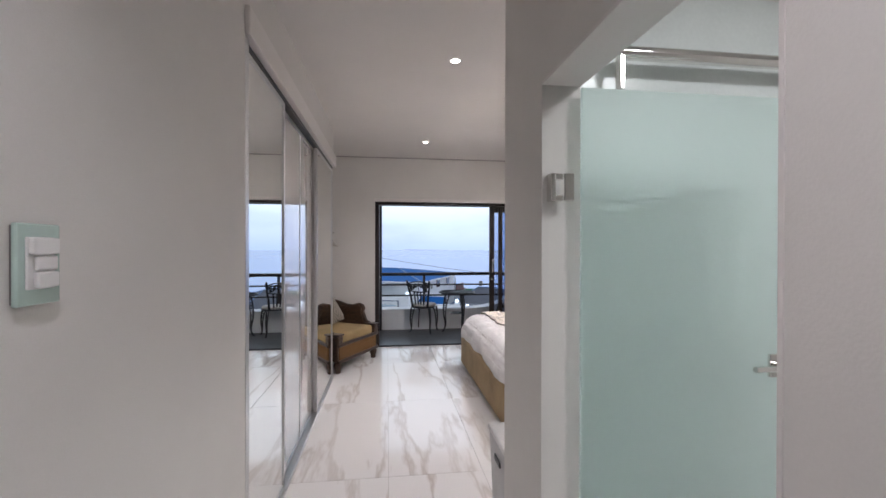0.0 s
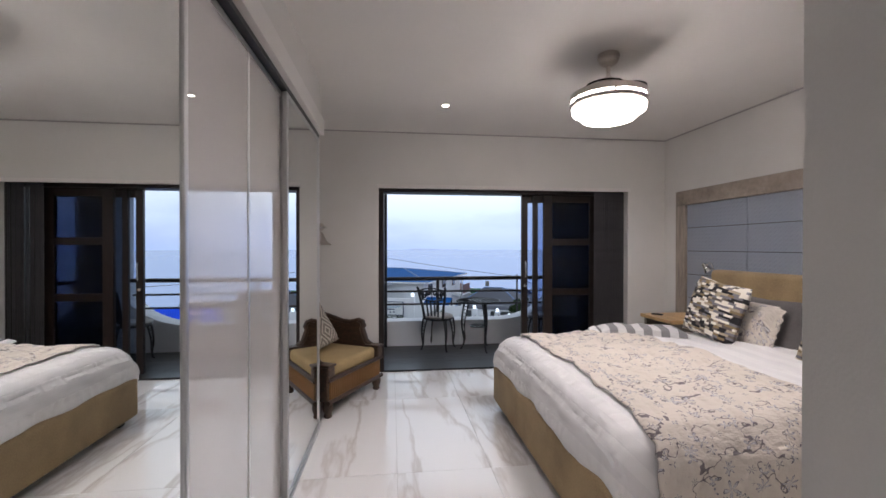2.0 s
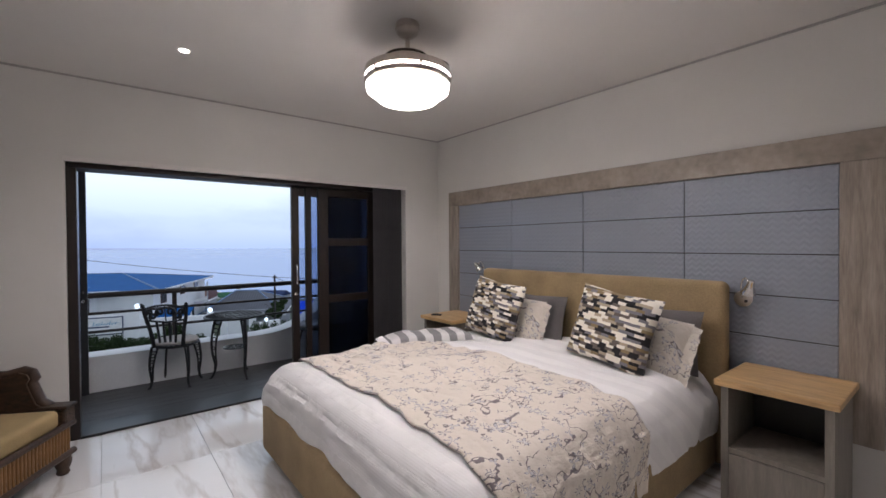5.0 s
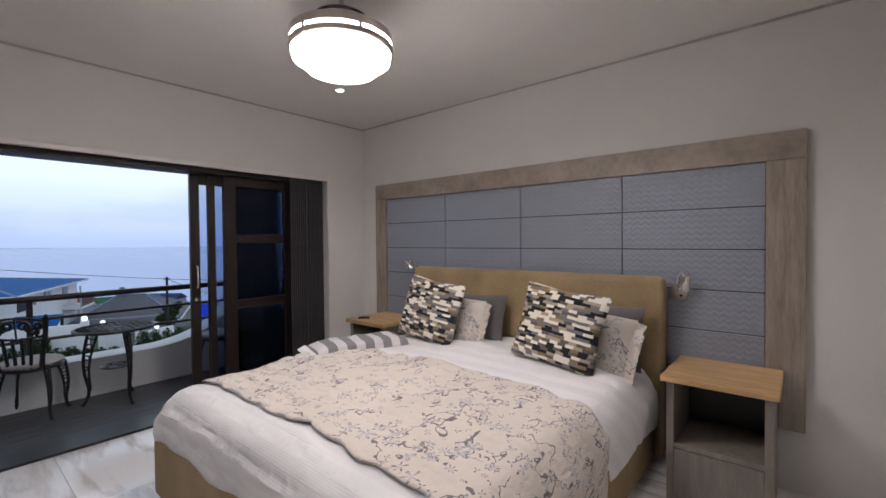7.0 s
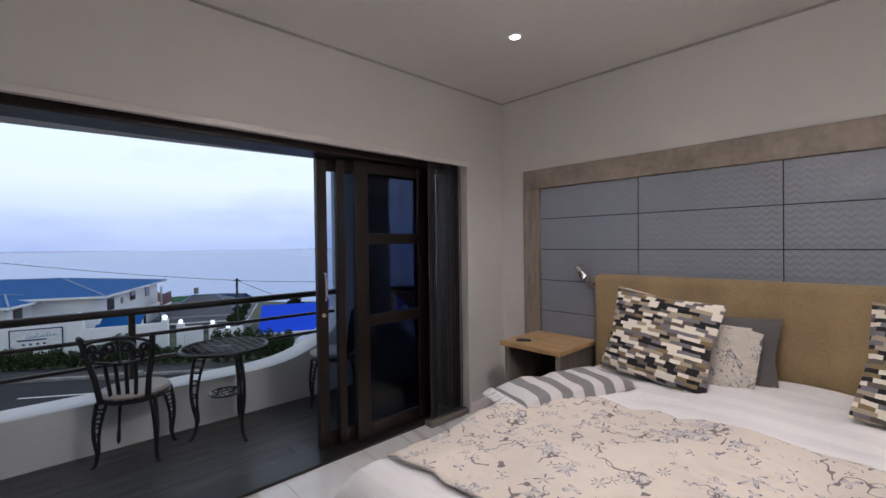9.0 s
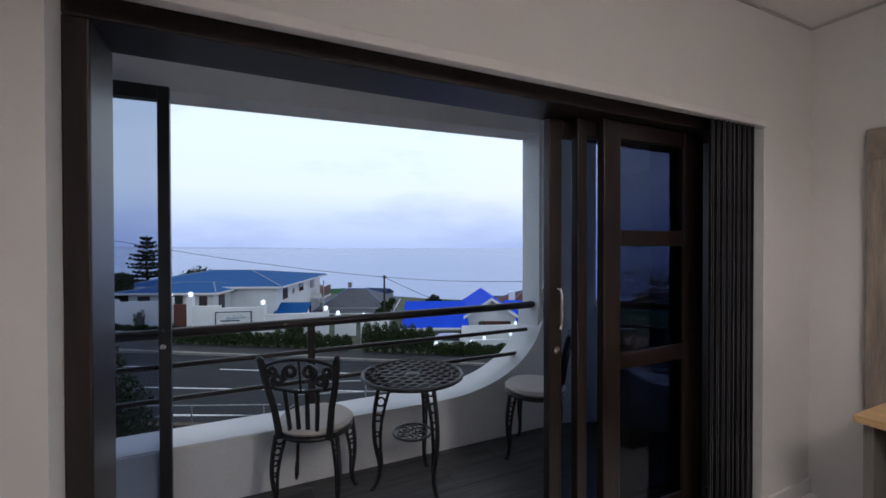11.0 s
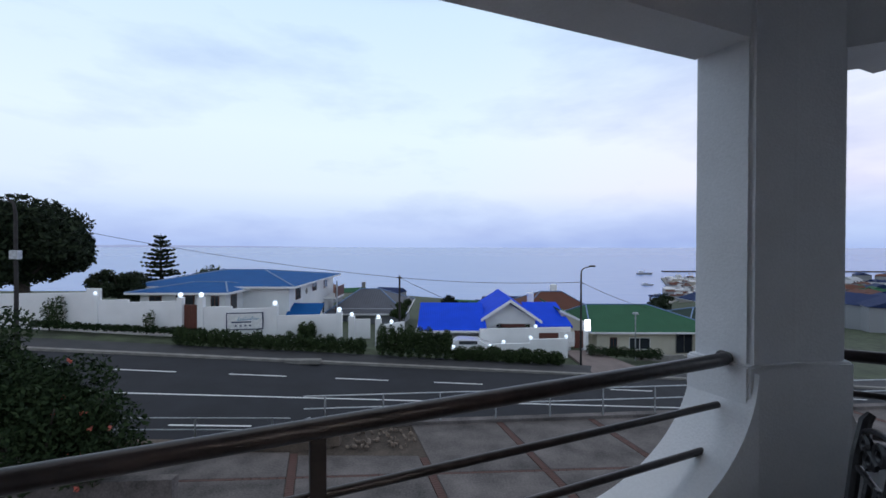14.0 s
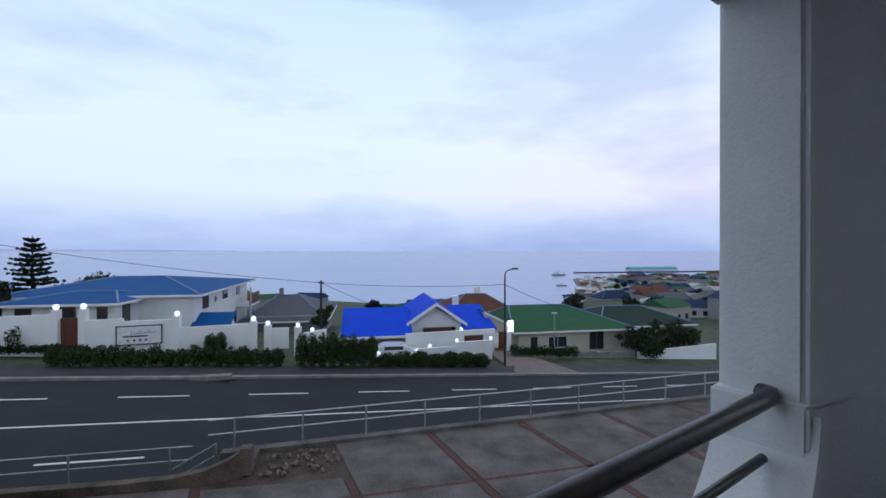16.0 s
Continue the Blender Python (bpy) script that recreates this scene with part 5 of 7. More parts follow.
edge = thing("kerb_wall", "low concrete edge wall with a curved end", "edge wall", EXT)
part("coping", prism(bmesh.new(), [(-4.3, 13.93), (2, 14.50), (12, 15.40), (40, 17.85), (40, 18.15), (12, 15.70), (2, 14.78), (-4.3, 14.22)], "z", -9.5, YZ + 0.10), CONCRETE, edge)
pts = [(-40, 13.1), (-14, 12.6), (-6.2, 12.4), (-5.0, 12.38), (-4.2, 12.44), (-3.65, 12.55), (-3.3, 12.75)]
bm = bmesh.new()
for p, q, h0, h1 in zip(pts, pts[1:], (0.2, 0.2, 0.2, 0.24, 0.34, 0.52), (0.2, 0.2, 0.24, 0.34, 0.52, 0.70)):
    v = [bm.verts.new(c) for c in ((p[0], p[1], -8), (q[0], q[1], -8), (q[0], q[1], YZ + h1), (p[0], p[1], YZ + h0), (p[0], p[1] + 0.24, -8), (q[0], q[1] + 0.24, -8), (q[0], q[1] + 0.24, YZ + h1), (p[0], p[1] + 0.24, YZ + h0))]
    for f in ((0, 1, 2, 3), (5, 4, 7, 6), (3, 2, 6, 7), (1, 5, 6, 2), (4, 0, 3, 7)):
        bm.faces.new([v[i] for i in f])
part("ramp_wall", bm, EARTHY, edge)
part("end_pillar", B(-3.42, -3.12, 12.68, 12.98, YZ, YZ + 0.74, bevel=0.02), EARTHY, edge)
part("return_wall", prism(bmesh.new(), [(-3.4, 12.98), (-3.15, 12.98), (-3.2, 14.0), (-3.45, 14.0)], "z", -8, YZ + 0.16), EARTHY, edge)


def pipe_fence(name, label, line, h, n, drop, beyond=0.0):
    o = thing(name, label, "fence", EXT)
    for k in range(n + 1):
        t = k / n
        s = line[0][0] + (line[1][0] - line[0][0]) * t
        d = line[0][1] + (line[1][1] - line[0][1]) * t
        z = line[0][2] + (line[1][2] - line[0][2]) * t
        part("post", tube(bmesh.new(), [(s, d, z - drop), (s, d, z + h)], 0.028, 8), GALV, o, smooth=True)
    a, b = Vector(line[0]), Vector(line[1])
    past = (b - a).normalized() * beyond
    for hh in (h, h * 0.55):
        part("rail", tube(bmesh.new(), [a - past + Vector((0, 0, hh)), b + past + Vector((0, 0, hh))], 0.024, 8), GALV, o, smooth=True)
    return o


pipe_fence("pipe_fence", "galvanised two-rail pipe fence along the forecourt edge", ((-3.95, 14.10, YZ + 0.1), (19.4, 16.20, YZ + 0.1)), 0.95, 12, 0.2, 0.7)
pipe_fence("pavement_fence", "galvanised two-rail pipe fence beside the lower pavement", ((-14.6, 15.10, -5.80), (-6.18, 15.20, -5.84)), 0.95, 3, 1.2, 0.65)
steps = pipe_fence("stair_rail", "sloping galvanised rail at the steps", ((-5.9, 14.7, -6.1), (-4.5, 14.2, -5.2)), 0.75, 1, 1.0)


# foliage -------------------------------------------------------------------------------
def leaf_mat(name, dark, light):
    m, n, l, b, co = node_mat(name, 0.7)
    b.inputs["Specular IOR Level"].default_value = 0.12
    g = n.new("ShaderNodeNewGeometry")
    l.new(mix_col(n, l, g.outputs["Random Per Island"], dark, light), b.inputs["Base Color"])
    return m


LEAF_DARK = leaf_mat("dark_tree_leaves", (0.010, 0.016, 0.010), (0.035, 0.05, 0.025))
LEAF_MID = leaf_mat("hedge_leaves", (0.012, 0.024, 0.010), (0.05, 0.075, 0.028))
LEAF_LIGHT = leaf_mat("shrub_leaves", (0.007, 0.017, 0.006), (0.030, 0.050, 0.019))
FLOWER = leaf_mat("coral_flowers", (0.60, 0.13, 0.10), (0.80, 0.26, 0.20))
BARK = mat("dark_bark", (0.045, 0.036, 0.03), 0.9, vary=0.25, scale=5, bump=0.6, bscale=18)


def leaves(name, blobs, count, size, material, parent, rng, shell=0.35):
    """Many small leaf quads scattered through ellipsoid clumps (centre, radii)."""
    vol = np.array([r[0] * r[1] * r[2] for _, r in blobs]) ** 0.67
    pick = rng.choice(len(blobs), count, p=vol / vol.sum())
    c = np.array([b[0] for b in blobs])[pick]
    r = np.array([b[1] for b in blobs])[pick]
    v = rng.normal(size=(count, 3))
    v /= np.linalg.norm(v, axis=1)[:, None]
    rad = shell + (1.08 - shell) * rng.random(count) ** 0.7
    p = c + v * r * rad[:, None]
    a = rng.normal(size=(count, 3))
    a /= np.linalg.norm(a, axis=1)[:, None]
    b = np.cross(a, rng.normal(size=(count, 3)))
    b /= np.linalg.norm(b, axis=1)[:, None]
    sz = size * (0.6 + 0.8 * rng.random(count))[:, None]
    vs = np.stack([p - a * sz, p + b * sz * 0.45, p + a * sz, p - b * sz * 0.45], 1).reshape(-1, 3)
    me = bpy.data.meshes.new(name)
    me.from_pydata(vs.tolist(), [], np.arange(count * 4).reshape(-1, 4).tolist())
    me.materials.append(material)
    o = new(name, me)
    o.parent = parent
    return o


def clumps(rng, centre, spread, n, r0, r1):
    out = []
    for _ in range(n):
        v = rng.normal(size=3)
        v /= np.linalg.norm(v)
        k = rng.random() ** 0.4
        out.append((tuple(np.array(centre) + v * np.array(spread) * k), tuple(rng.uniform(r0, r1) * np.array((1, 1, 0.8)))))
    return out


rng = np.random.default_rng(5)


def tree(name, label, s, d, base, top, crown_r, n, count, size, material=LEAF_DARK, cat="tree"):
    t = thing(name, label, cat, EXT @ pose(s, d, base))
    h = top - base
    bm = bmesh.new()
    tube(bm, [(0, 0, -0.3), (0.1, 0, h * 0.3), (0.0, 0.1, h * 0.6)], [0.09 * crown_r, 0.065 * crown_r, 0.04 * crown_r], 9)
    for k in range(6):
        a = k * 1.05
        tube(bm, [(0.05, 0, h * (0.3 + 0.04 * k)), (0.4 * crown_r * math.cos(a), 0.4 * crown_r * math.sin(a), h * (0.55 + 0.03 * k)), (0.75 * crown_r * math.cos(a), 0.75 * crown_r * math.sin(a), h * (0.68 + 0.03 * k))], [0.03 * crown_r, 0.02 * crown_r, 0.008 * crown_r], 6)
    part("trunk", bm, BARK, t)
    leaves("crown", clumps(rng, (0, 0, h * 0.66), (crown_r * 0.8, crown_r * 0.8, h * 0.28), n, crown_r * 0.13, crown_r * 0.36), count, size, material, t, rng)
    return t


tree("broadleaf_tree", "large dark broadleaf tree behind the white wall", -39.0, 39, -6.0, 6.0, 7.0, 64, 46000, 0.25)
tree("garden_tree", "lower dark tree at the edge of the garden", -33.2, 43, -6.0, -1.0, 3.0, 18, 7000, 0.16)
tree("garden_tree", "dark green garden tree beside the house", -33.0, 58, -7.0, -2.2, 4.2, 16, 4000, 0.2, LEAF_MID)
tree("garden_tree", "dark green tree beside the grey roof", -4.3, 43, -8.0, -3.7, 1.5, 14, 3500, 0.12, LEAF_MID)
tree("garden_tree", "dark round tree beyond the blue roof", 1.8, 66, -12, -6.1, 2.6, 14, 3000, 0.16, LEAF_DARK)
tree("garden_tree", "dark shrubby tree beside the white wall", 30.2, 43, -12.0, -7.0, 3.6, 18, 6000, 0.15, LEAF_DARK)
tree("garden_tree", "dark shrubby tree beside the white wall", 36.5, 46, -12.0, -7.4, 4.0, 18, 6000, 0.15, LEAF_DARK)

pine = thing("norfolk_pine", "dark tiered pine tree beyond the blue roof", "tree", EXT @ pose(-41.5, 62, -6.0))
part("trunk", tube(bmesh.new(), [(0, 0, -2), (0, 0, 9.0)], [0.28, 0.03], 8), BARK, pine)
blobs = []
for k in range(12):
    z = 1.6 + k * 0.60 + rng.uniform(-0.1, 0.1)
    r = 3.2 * (1 - k / 12.6) ** 0.8 + 0.12
    for j in range(8):
        a = j * 0.785 + k * 0.4 + rng.uniform(-0.2, 0.2)
        rr_ = r * rng.uniform(0.6, 1.12)
        for q in (0.25, 0.5, 0.75, 1.0):
            w = 0.12 + 0.16 * rr_ * (1.15 - q)
            blobs.append(((rr_ * q * math.cos(a), rr_ * q * math.sin(a), z + 0.30 * q * q), (w, w, 0.13)))
leaves("crown", blobs, 22000, 0.15, LEAF_DARK, pine, rng, 0.1)

# flowering shrub beside the forecourt
shrub = thing("flowering_shrub", "dense green shrub with coral flowers", "shrub", EXT @ pose(-9.3, 9.6, YZ))
bm = bmesh.new()
for k in range(7):
    a = k * 0.9
    tube(bm, [(0.2 * math.cos(a), 0.2 * math.sin(a), -0.2), (0.7 * math.cos(a), 0.5 * math.sin(a), 1.4), (1.5 * math.cos(a), 0.9 * math.sin(a), 2.6)], [0.06, 0.045, 0.015], 6)
part("stem", bm, BARK, shrub)
sb = clumps(rng, (-2.3, 0.3, 3.4), (1.6, 0.8, 1.1), 16, 0.4, 0.75) + clumps(rng, (-0.9, 0.2, 2.15), (2.6, 1.0, 1.45), 34, 0.5, 0.9) + clumps(rng, (1.3, 0.0, 1.75), (0.75, 0.7, 1.0), 12, 0.35, 0.6)
leaves("crown", sb, 40000, 0.066, LEAF_LIGHT, shrub, rng, 0.45)
for k in range(58):
    c, r = sb[int(rng.integers(len(sb)))]
    v = rng.normal(size=3)
    v[1] = -abs(v[1])
    v /= np.linalg.norm(v)
    at_ = np.array(c) + v * np.array(r) * 1.02
    leaves("flower", [((0, 0, 0), (0.05, 0.05, 0.05))], 13, 0.045, FLOWER, shrub, rng, 0.2).location = tuple(at_)
planter = solid("wall_planter", prism(bmesh.new(), [(-13.5, 8.9), (-6.2, 9.5), (-6.2, 9.75), (-13.5, 9.2)], "z", YZ, YZ + 0.75), CONCRETE, "low weathered planter wall under the shrub", "planter wall")
planter.matrix_world = EXT


def hedge(name, label, line, w, h, count, lumps, material=LEAF_MID):
    (s0, d0, z0), (s1, d1, z1) = line
    o = thing(name, label, "hedge", EXT @ pose((s0 + s1) / 2, (d0 + d1) / 2, (z0 + z1) / 2))
    c = Vector(((s0 + s1) / 2, (d0 + d1) / 2, (z0 + z1) / 2))
    bl = []
    for k in range(lumps):
        t = (k + 0.5) / lumps
        p = Vector((s0 + (s1 - s0) * t, d0 + (d1 - d0) * t, z0 + (z1 - z0) * t)) - c
        hh = h * (0.85 + 0.3 * rng.random())
        bl.append(((p.x, p.y, p.z + hh * 0.48), (abs(s1 - s0) / lumps * 0.62, w / 2, hh * 0.52)))
    leaves("foliage", bl, count, 0.085, material, o, rng, 0.3)
    bm = bmesh.new()
    for k in range(0, lumps, 2):
        p = bl[k][0]
        tube(bm, [(p[0], p[1], p[2] - h * 0.6), (p[0], p[1], p[2])], 0.05, 6)
    tagged(part("stems", bm, BARK, o), kind="stuff")
    return o


def vz(s, extra=0.12):
    return road_z(s) + extra


hedge("clipped_hedge", "dark clipped hedge along the white wall", ((-18.9, 29.6, vz(-18.9)), (-5.9, 31.9, vz(-6))), 1.2, 1.2, 15000, 18)
hedge("clipped_hedge", "dark shaggy hedge beside the white gate", ((-5.0, 32.0, vz(-5)), (0.65, 32.9, vz(1))), 1.8, 2.1, 13000, 8)
hedge("round_hedge", "row of low rounded hedge balls", ((0.75, 32.7, vz(1)), (9.7, 34.2, vz(10))), 1.1, 1.1, 12000, 7)
hedge("low_border", "low green border at the foot of the wall", ((-30, 30.6, vz(-30)), (-18.6, 32.8, vz(-18.6))), 0.8, 0.5, 6000, 18, LEAF_LIGHT)
hedge("garden_border", "low green planting beside the driveway", ((13.2, 38.6, vz(13)), (20.5, 39.6, vz(20))), 1.2, 0.9, 4000, 9, LEAF_LIGHT)
hedge("round_shrub", "round clipped shrub in front of the wall", ((-11.7, 34.0, vz(-11)), (-10.4, 34.2, vz(-10))), 1.3, 1.5, 2200, 2)
hedge("round_shrub", "small bare-twigged shrub by the wall", ((-22.9, 32.2, vz(-23)), (-22.2, 32.3, vz(-22))), 0.7, 1.5, 420, 2)
hedge("round_shrub", "open dark shrub in front of the white wall", ((-29.6, 31.2, vz(-29)), (-28.4, 31.4, vz(-28))), 1.3, 2.2, 1100, 2)


# white boundary wall with pillars, gates and globe lamps -----------------------------------
def wall_piece(parent, p, q, z0, z1, t=0.24, name="wall", material=None, cap=True):
    a, b = Vector((*p, 0)), Vector((*q, 0))
    d = (b - a).normalized()
    nrm = Vector((-d.y, d.x, 0)) * t / 2
    bm = prism(bmesh.new(), [tuple((v)[:2]) for v in (a - nrm, b - nrm, b + nrm, a + nrm)], "z", z0, z1)
    return part(name, bm, material or WALLWHITE, parent)


def globe(parent, s, d, z, r=0.19):
    part("globe_lamp", lathe(bmesh.new(), [(r * math.cos(a), z + r + r * math.sin(a)) for a in [(-1.45 + 2.9 * k / 10) for k in range(11)]], 16, pose(s, d, 0)), GLOBE, parent, "lit white globe lamp", True)


bw = thing("boundary_wall", "stepped white boundary wall with globe lamps and a brown gate", "boundary wall", EXT)
tops = [(-34, -27.2, -2.25), (-27.2, -26.3, -1.95), (-26.3, -24.4, -2.85), (-24.4, -20.9, -3.05), (-19.1, -17.0, -3.55), (-17.0, -13.6, -3.75), (-13.6, -8.6, -4.4)]
for s0, s1, zt in tops:
    wall_piece(bw, (s0, 33.9 + 0.17 * (s0 + 17)), (s1 + 0.01, 33.9 + 0.17 * (s1 + 17)), vz(s0) - 1.2, zt)
for s, zt in ((-26.6, -2.5), (-20.75, -2.75), (-19.25, -2.75), (-13.75, -3.55), (-8.7, -4.2)):
    d = 33.9 + 0.17 * (s + 17)
    part("pillar", B(s - 0.22, s + 0.22, d - 0.22, d + 0.22, vz(s) - 1.0, zt), WALLWHITE, bw)
    globe(bw, s, d, zt)
d = 33.9 + 0.17 * (-3)
gate = part("gate", B(-20.53, -19.47, d - 0.05, d + 0.05, vz(-20) - 0.2, -3.35), WOODRED, bw, "red-brown wooden gate")
for k in range(7):
    part("board", B(-20.5 + k * 0.147, -20.37 + k * 0.147, d - 0.065, d - 0.05, vz(-20) - 0.1, -3.4), WOODRED, gate)
sign = thing("name_board", "white name board with teal script and dark frame", "sign", EXT @ pose(-15.95, 33.86, -4.74, 0, 0, 9.6))
part("board", B(-1.35, 1.35, -0.03, 0.0, -0.62, 0.62), LINE, sign)
for a in ((-1.4, 1.4, 0.62, 0.69), (-1.4, 1.4, -0.69, -0.62), (-1.4, -1.33, -0.62, 0.62), (1.33, 1.4, -0.62, 0.62)):
    part("frame", B(a[0], a[1], -0.05, 0.0, a[2], a[3]), ROOF_N, sign)
TEAL = mat("teal_paint", (0.05, 0.25, 0.42), 0.6)
bm = bmesh.new()
for k in range(9):
    tube(bm, [(-0.5 + k * 0.17, -0.034, 0.08), (-0.42 + k * 0.17, -0.034, 0.36 if k % 3 == 0 else 0.24)], 0.022, 5)
tube(bm, [(-0.6, -0.034, 0.06), (1.1, -0.034, 0.2)], 0.018, 5)
part("script_bar", bm, TEAL, sign, "teal painted script strokes")
part("small_bar", B(-1.0, 0.5, -0.036, -0.03, -0.12, -0.02), ROOF_N, sign, "dark line of small lettering")
for k in range(4):
    part("mark", B(-0.75 + k * 0.36, -0.60 + k * 0.36, -0.036, -0.03, -0.42, -0.30), ROOF_N, sign)
drain = solid("trim_storm_drain", B(-10.7, -8.3, 28.2, 28.75, road_z(-9.5) + 0.02, road_z(-9.5) + 0.28), KERB, "pale concrete storm drain inlet in the kerb", "storm drain")
drain.matrix_world = EXT

wg = thing("garden_gate", "white garden gate between white pillars", "gate", EXT)
for s in (-7.9, -5.6):
    part("pillar", B(s - 0.25, s + 0.25, 36.2, 36.7, vz(s) - 0.8, vz(s) + 1.9), WALLWHITE, wg)
    globe(wg, s, 36.45, vz(s) + 1.9, 0.17)
part("gate_leaf", B(-7.6, -6.3, 36.4, 36.5, vz(-7) + 0.05, vz(-7) + 1.75, bevel=0.02), WALLWHITE, wg)
wall_piece(wg, (-5.6, 36.6), (-3.6, 38.5), vz(-5) - 1, vz(-5) + 1.35)
globe(wg, -4.6, 37.5, vz(-5) + 1.35, 0.17)

w2 = thing("driveway_wall", "low white wall with globe lamps along the driveway", "boundary wall", EXT)
for s0, s1, zt in ((0.6, 4.3, -7.75), (4.3, 7.8, -7.42), (7.8, 11.3, -7.08)):
    wall_piece(w2, (s0, 37.2 + 0.112 * (s0 - 0.6)), (s1 + 0.01, 37.2 + 0.112 * (s1 - 0.6)), vz(2) - 1.5, zt)
wall_piece(w2, (3.5, 40.5), (12.5, 41.5), -9, -6.65)
for s, d, z in ((0.9, 37.2, -7.75), (4.2, 37.6, -7.75), (5.4, 37.7, -7.42), (7.9, 38.0, -7.08), (11.2, 38.4, -7.08), (9.0, 41.1, -6.65), (13.9, 41.3, -6.3)):
    globe(w2, s, d, z, 0.16)
part("pillar", B(13.6, 14.1, 41.0, 41.5, -9.5, -6.3), WALLWHITE, w2)
part("gate_leaf", B(9.3, 11.2, 41.0, 41.12, -8.6, -7.15), WOODRED, w2, "red-brown sliding gate")
part("gate_leaf", B(12.75, 13.6, 41.0, 41.12, -8.6, -6.9), WOODRED, w2, "red-brown sliding gate")
part("sign_panel", B(11.2, 12.75, 40.95, 41.0, -8.4, -7.0), LINE, w2, "white sign panel on the gate")
part("light_box", B(13.25, 13.75, 39.4, 39.55, -6.6, -5.55), emit("lit_sign", (0.9, 0.95, 1.0), 2.0), w2, "lit white sign box")
part("sign_post", B(13.42, 13.55, 39.4, 39.5, -9.0, -6.6), WALLWHITE, w2)
bm = bmesh.new()
plan = [(11.6, 32.5, 0.15), (17.5, 33.5, 0.15), (14.4, 41.0, 0.10), (11.6, 40.5, -0.10)]
up_ = [bm.verts.new((p, q, road_z(p) + h)) for p, q, h in plan]
dn_ = [bm.verts.new((p, q, road_z(p) - 2.0)) for p, q, h in plan]
bm.faces.new(up_)
for k in range(4):
    bm.faces.new((up_[k], dn_[k], dn_[(k + 1) % 4], up_[(k + 1) % 4]))
drive = solid("pavement_driveway", bm, mat("pinkish_paving", (0.17, 0.135, 0.125), 0.85, vary=0.1, scale=1), "pinkish brick driveway", "driveway")
drive.matrix_world = EXT


# houses ---------------------------------------------------------------------------------
def hip(parent, s0, s1, d0, d1, ze, zr, r0, r1, dr, material, over=0.0, name="roof"):
    """A hip roof over a rectangle with its ridge from r0 to r1 at depth dr."""
    bm = bmesh.new()
    c = [bm.verts.new(p) for p in ((s0, d0, ze), (s1, d0, ze), (s1, d1, ze), (s0, d1, ze))]
    a, b = bm.verts.new((r0, dr, zr)), bm.verts.new((r1, dr, zr))
    for f in ((c[0], c[1], b, a), (c[1], c[2], b), (c[2], c[3], a, b), (c[3], c[0], a), (c[3], c[2], c[1], c[0])):
        bm.faces.new(f)
    ro = part(name, bm, material, parent)
    caps = part("ridge_cap", bmesh_caps(((s0, d0, ze), (s1, d0, ze), (s1, d1, ze), (s0, d1, ze)), (r0, dr, zr), (r1, dr, zr)), ROOF_CAP, ro)
    fb = bmesh.new()
    box(fb, s0, s1, d0 - 0.05, d0, ze - 0.16, ze + 0.03)
    box(fb, s1 - 0.02, s1 + 0.03, d0, d1, ze - 0.16, ze + 0.03)
    box(fb, s0 - 0.03, s0 + 0.02, d0, d1, ze - 0.16, ze + 0.03)
    part("fascia", fb, WALLWHITE, ro, "white fascia board")
    return ro


ROOF_CAP = mat("pale_ridge_cap", (0.12, 0.20, 0.36), 0.5, vary=0.08, scale=2)


def bmesh_caps(c, a, b):
    bm = bmesh.new()
    for p, q in ((a, b), (c[0], a), (c[1], b), (c[2], b), (c[3], a)):
        tube(bm, [(p[0], p[1], p[2] + 0.02), (q[0], q[1], q[2] + 0.02)], 0.09, 6)
    return bm


def win(parent, s0, s1, d, z0, z1, side=False, frame=None):
    """A window proud of a wall that faces the street (or, with side, a wall along d)."""
    f = frame or WOODRED
    def bx(a0, a1, b0, b1, c0, c1):
        return B(b0, b1, a0, a1, c0, c1) if side else B(a0, a1, b0, b1, c0, c1)
    t0, t1 = (d - 0.02, d + 0.06) if side else (d - 0.06, d + 0.02)
    w = part("window", bx(s0, s1, t0, t1, z0, z1), f, parent, "framed window")
    mid = (s0 + s1) / 2
    o0, o1 = (d + 0.06, d + 0.075) if side else (d - 0.075, d - 0.06)
    for a0, a1 in ((s0 + 0.07, mid - 0.035), (mid + 0.035, s1 - 0.07)):
        part("pane", bx(a0, a1, o0, o1, z0 + 0.07, z1 - 0.07), WINGLASS, w)
    return w


ha = thing("guest_house", "white two-storey house with a deep blue hipped roof", "house", EXT)
part("wall", B(-32.0, -16.3, 44.6, 62.4, -12, -3.0), WALLWHITE, ha)
part("porch_wall", B(-29.5, -21.2, 41.0, 44.6, -8, -3.25), WALLWHITE, ha)
hip(ha, -33.2, -15.4, 43.7, 63.2, -2.98, -1.8, -27.6, -22.6, 53.5, ROOF_A)
hip(ha, -30.4, -20.5, 40.1, 47.5, -3.22, -2.6, -26.5, -23.2, 45.0, ROOF_A)
win(ha, -28.6, -27.4, 41.0, -5.2, -3.6)
win(ha, -26.0, -24.2, 41.0, -5.5, -3.5)
win(ha, -22.6, -21.8, 41.0, -5.3, -3.6)
win(ha, 42.0, 43.2, -21.2, -5.2, -3.6, True)
for y0, z0 in ((46.5, -4.7), (52.5, -4.4), (57.5, -4.5)):
    win(ha, y0, y0 + 1.6, -16.3, z0, z0 + 1.5, True)
for y0 in (50.5, 56):
    win(ha, y0, y0 + 1.5, -16.3, -7.8, -6.4, True)
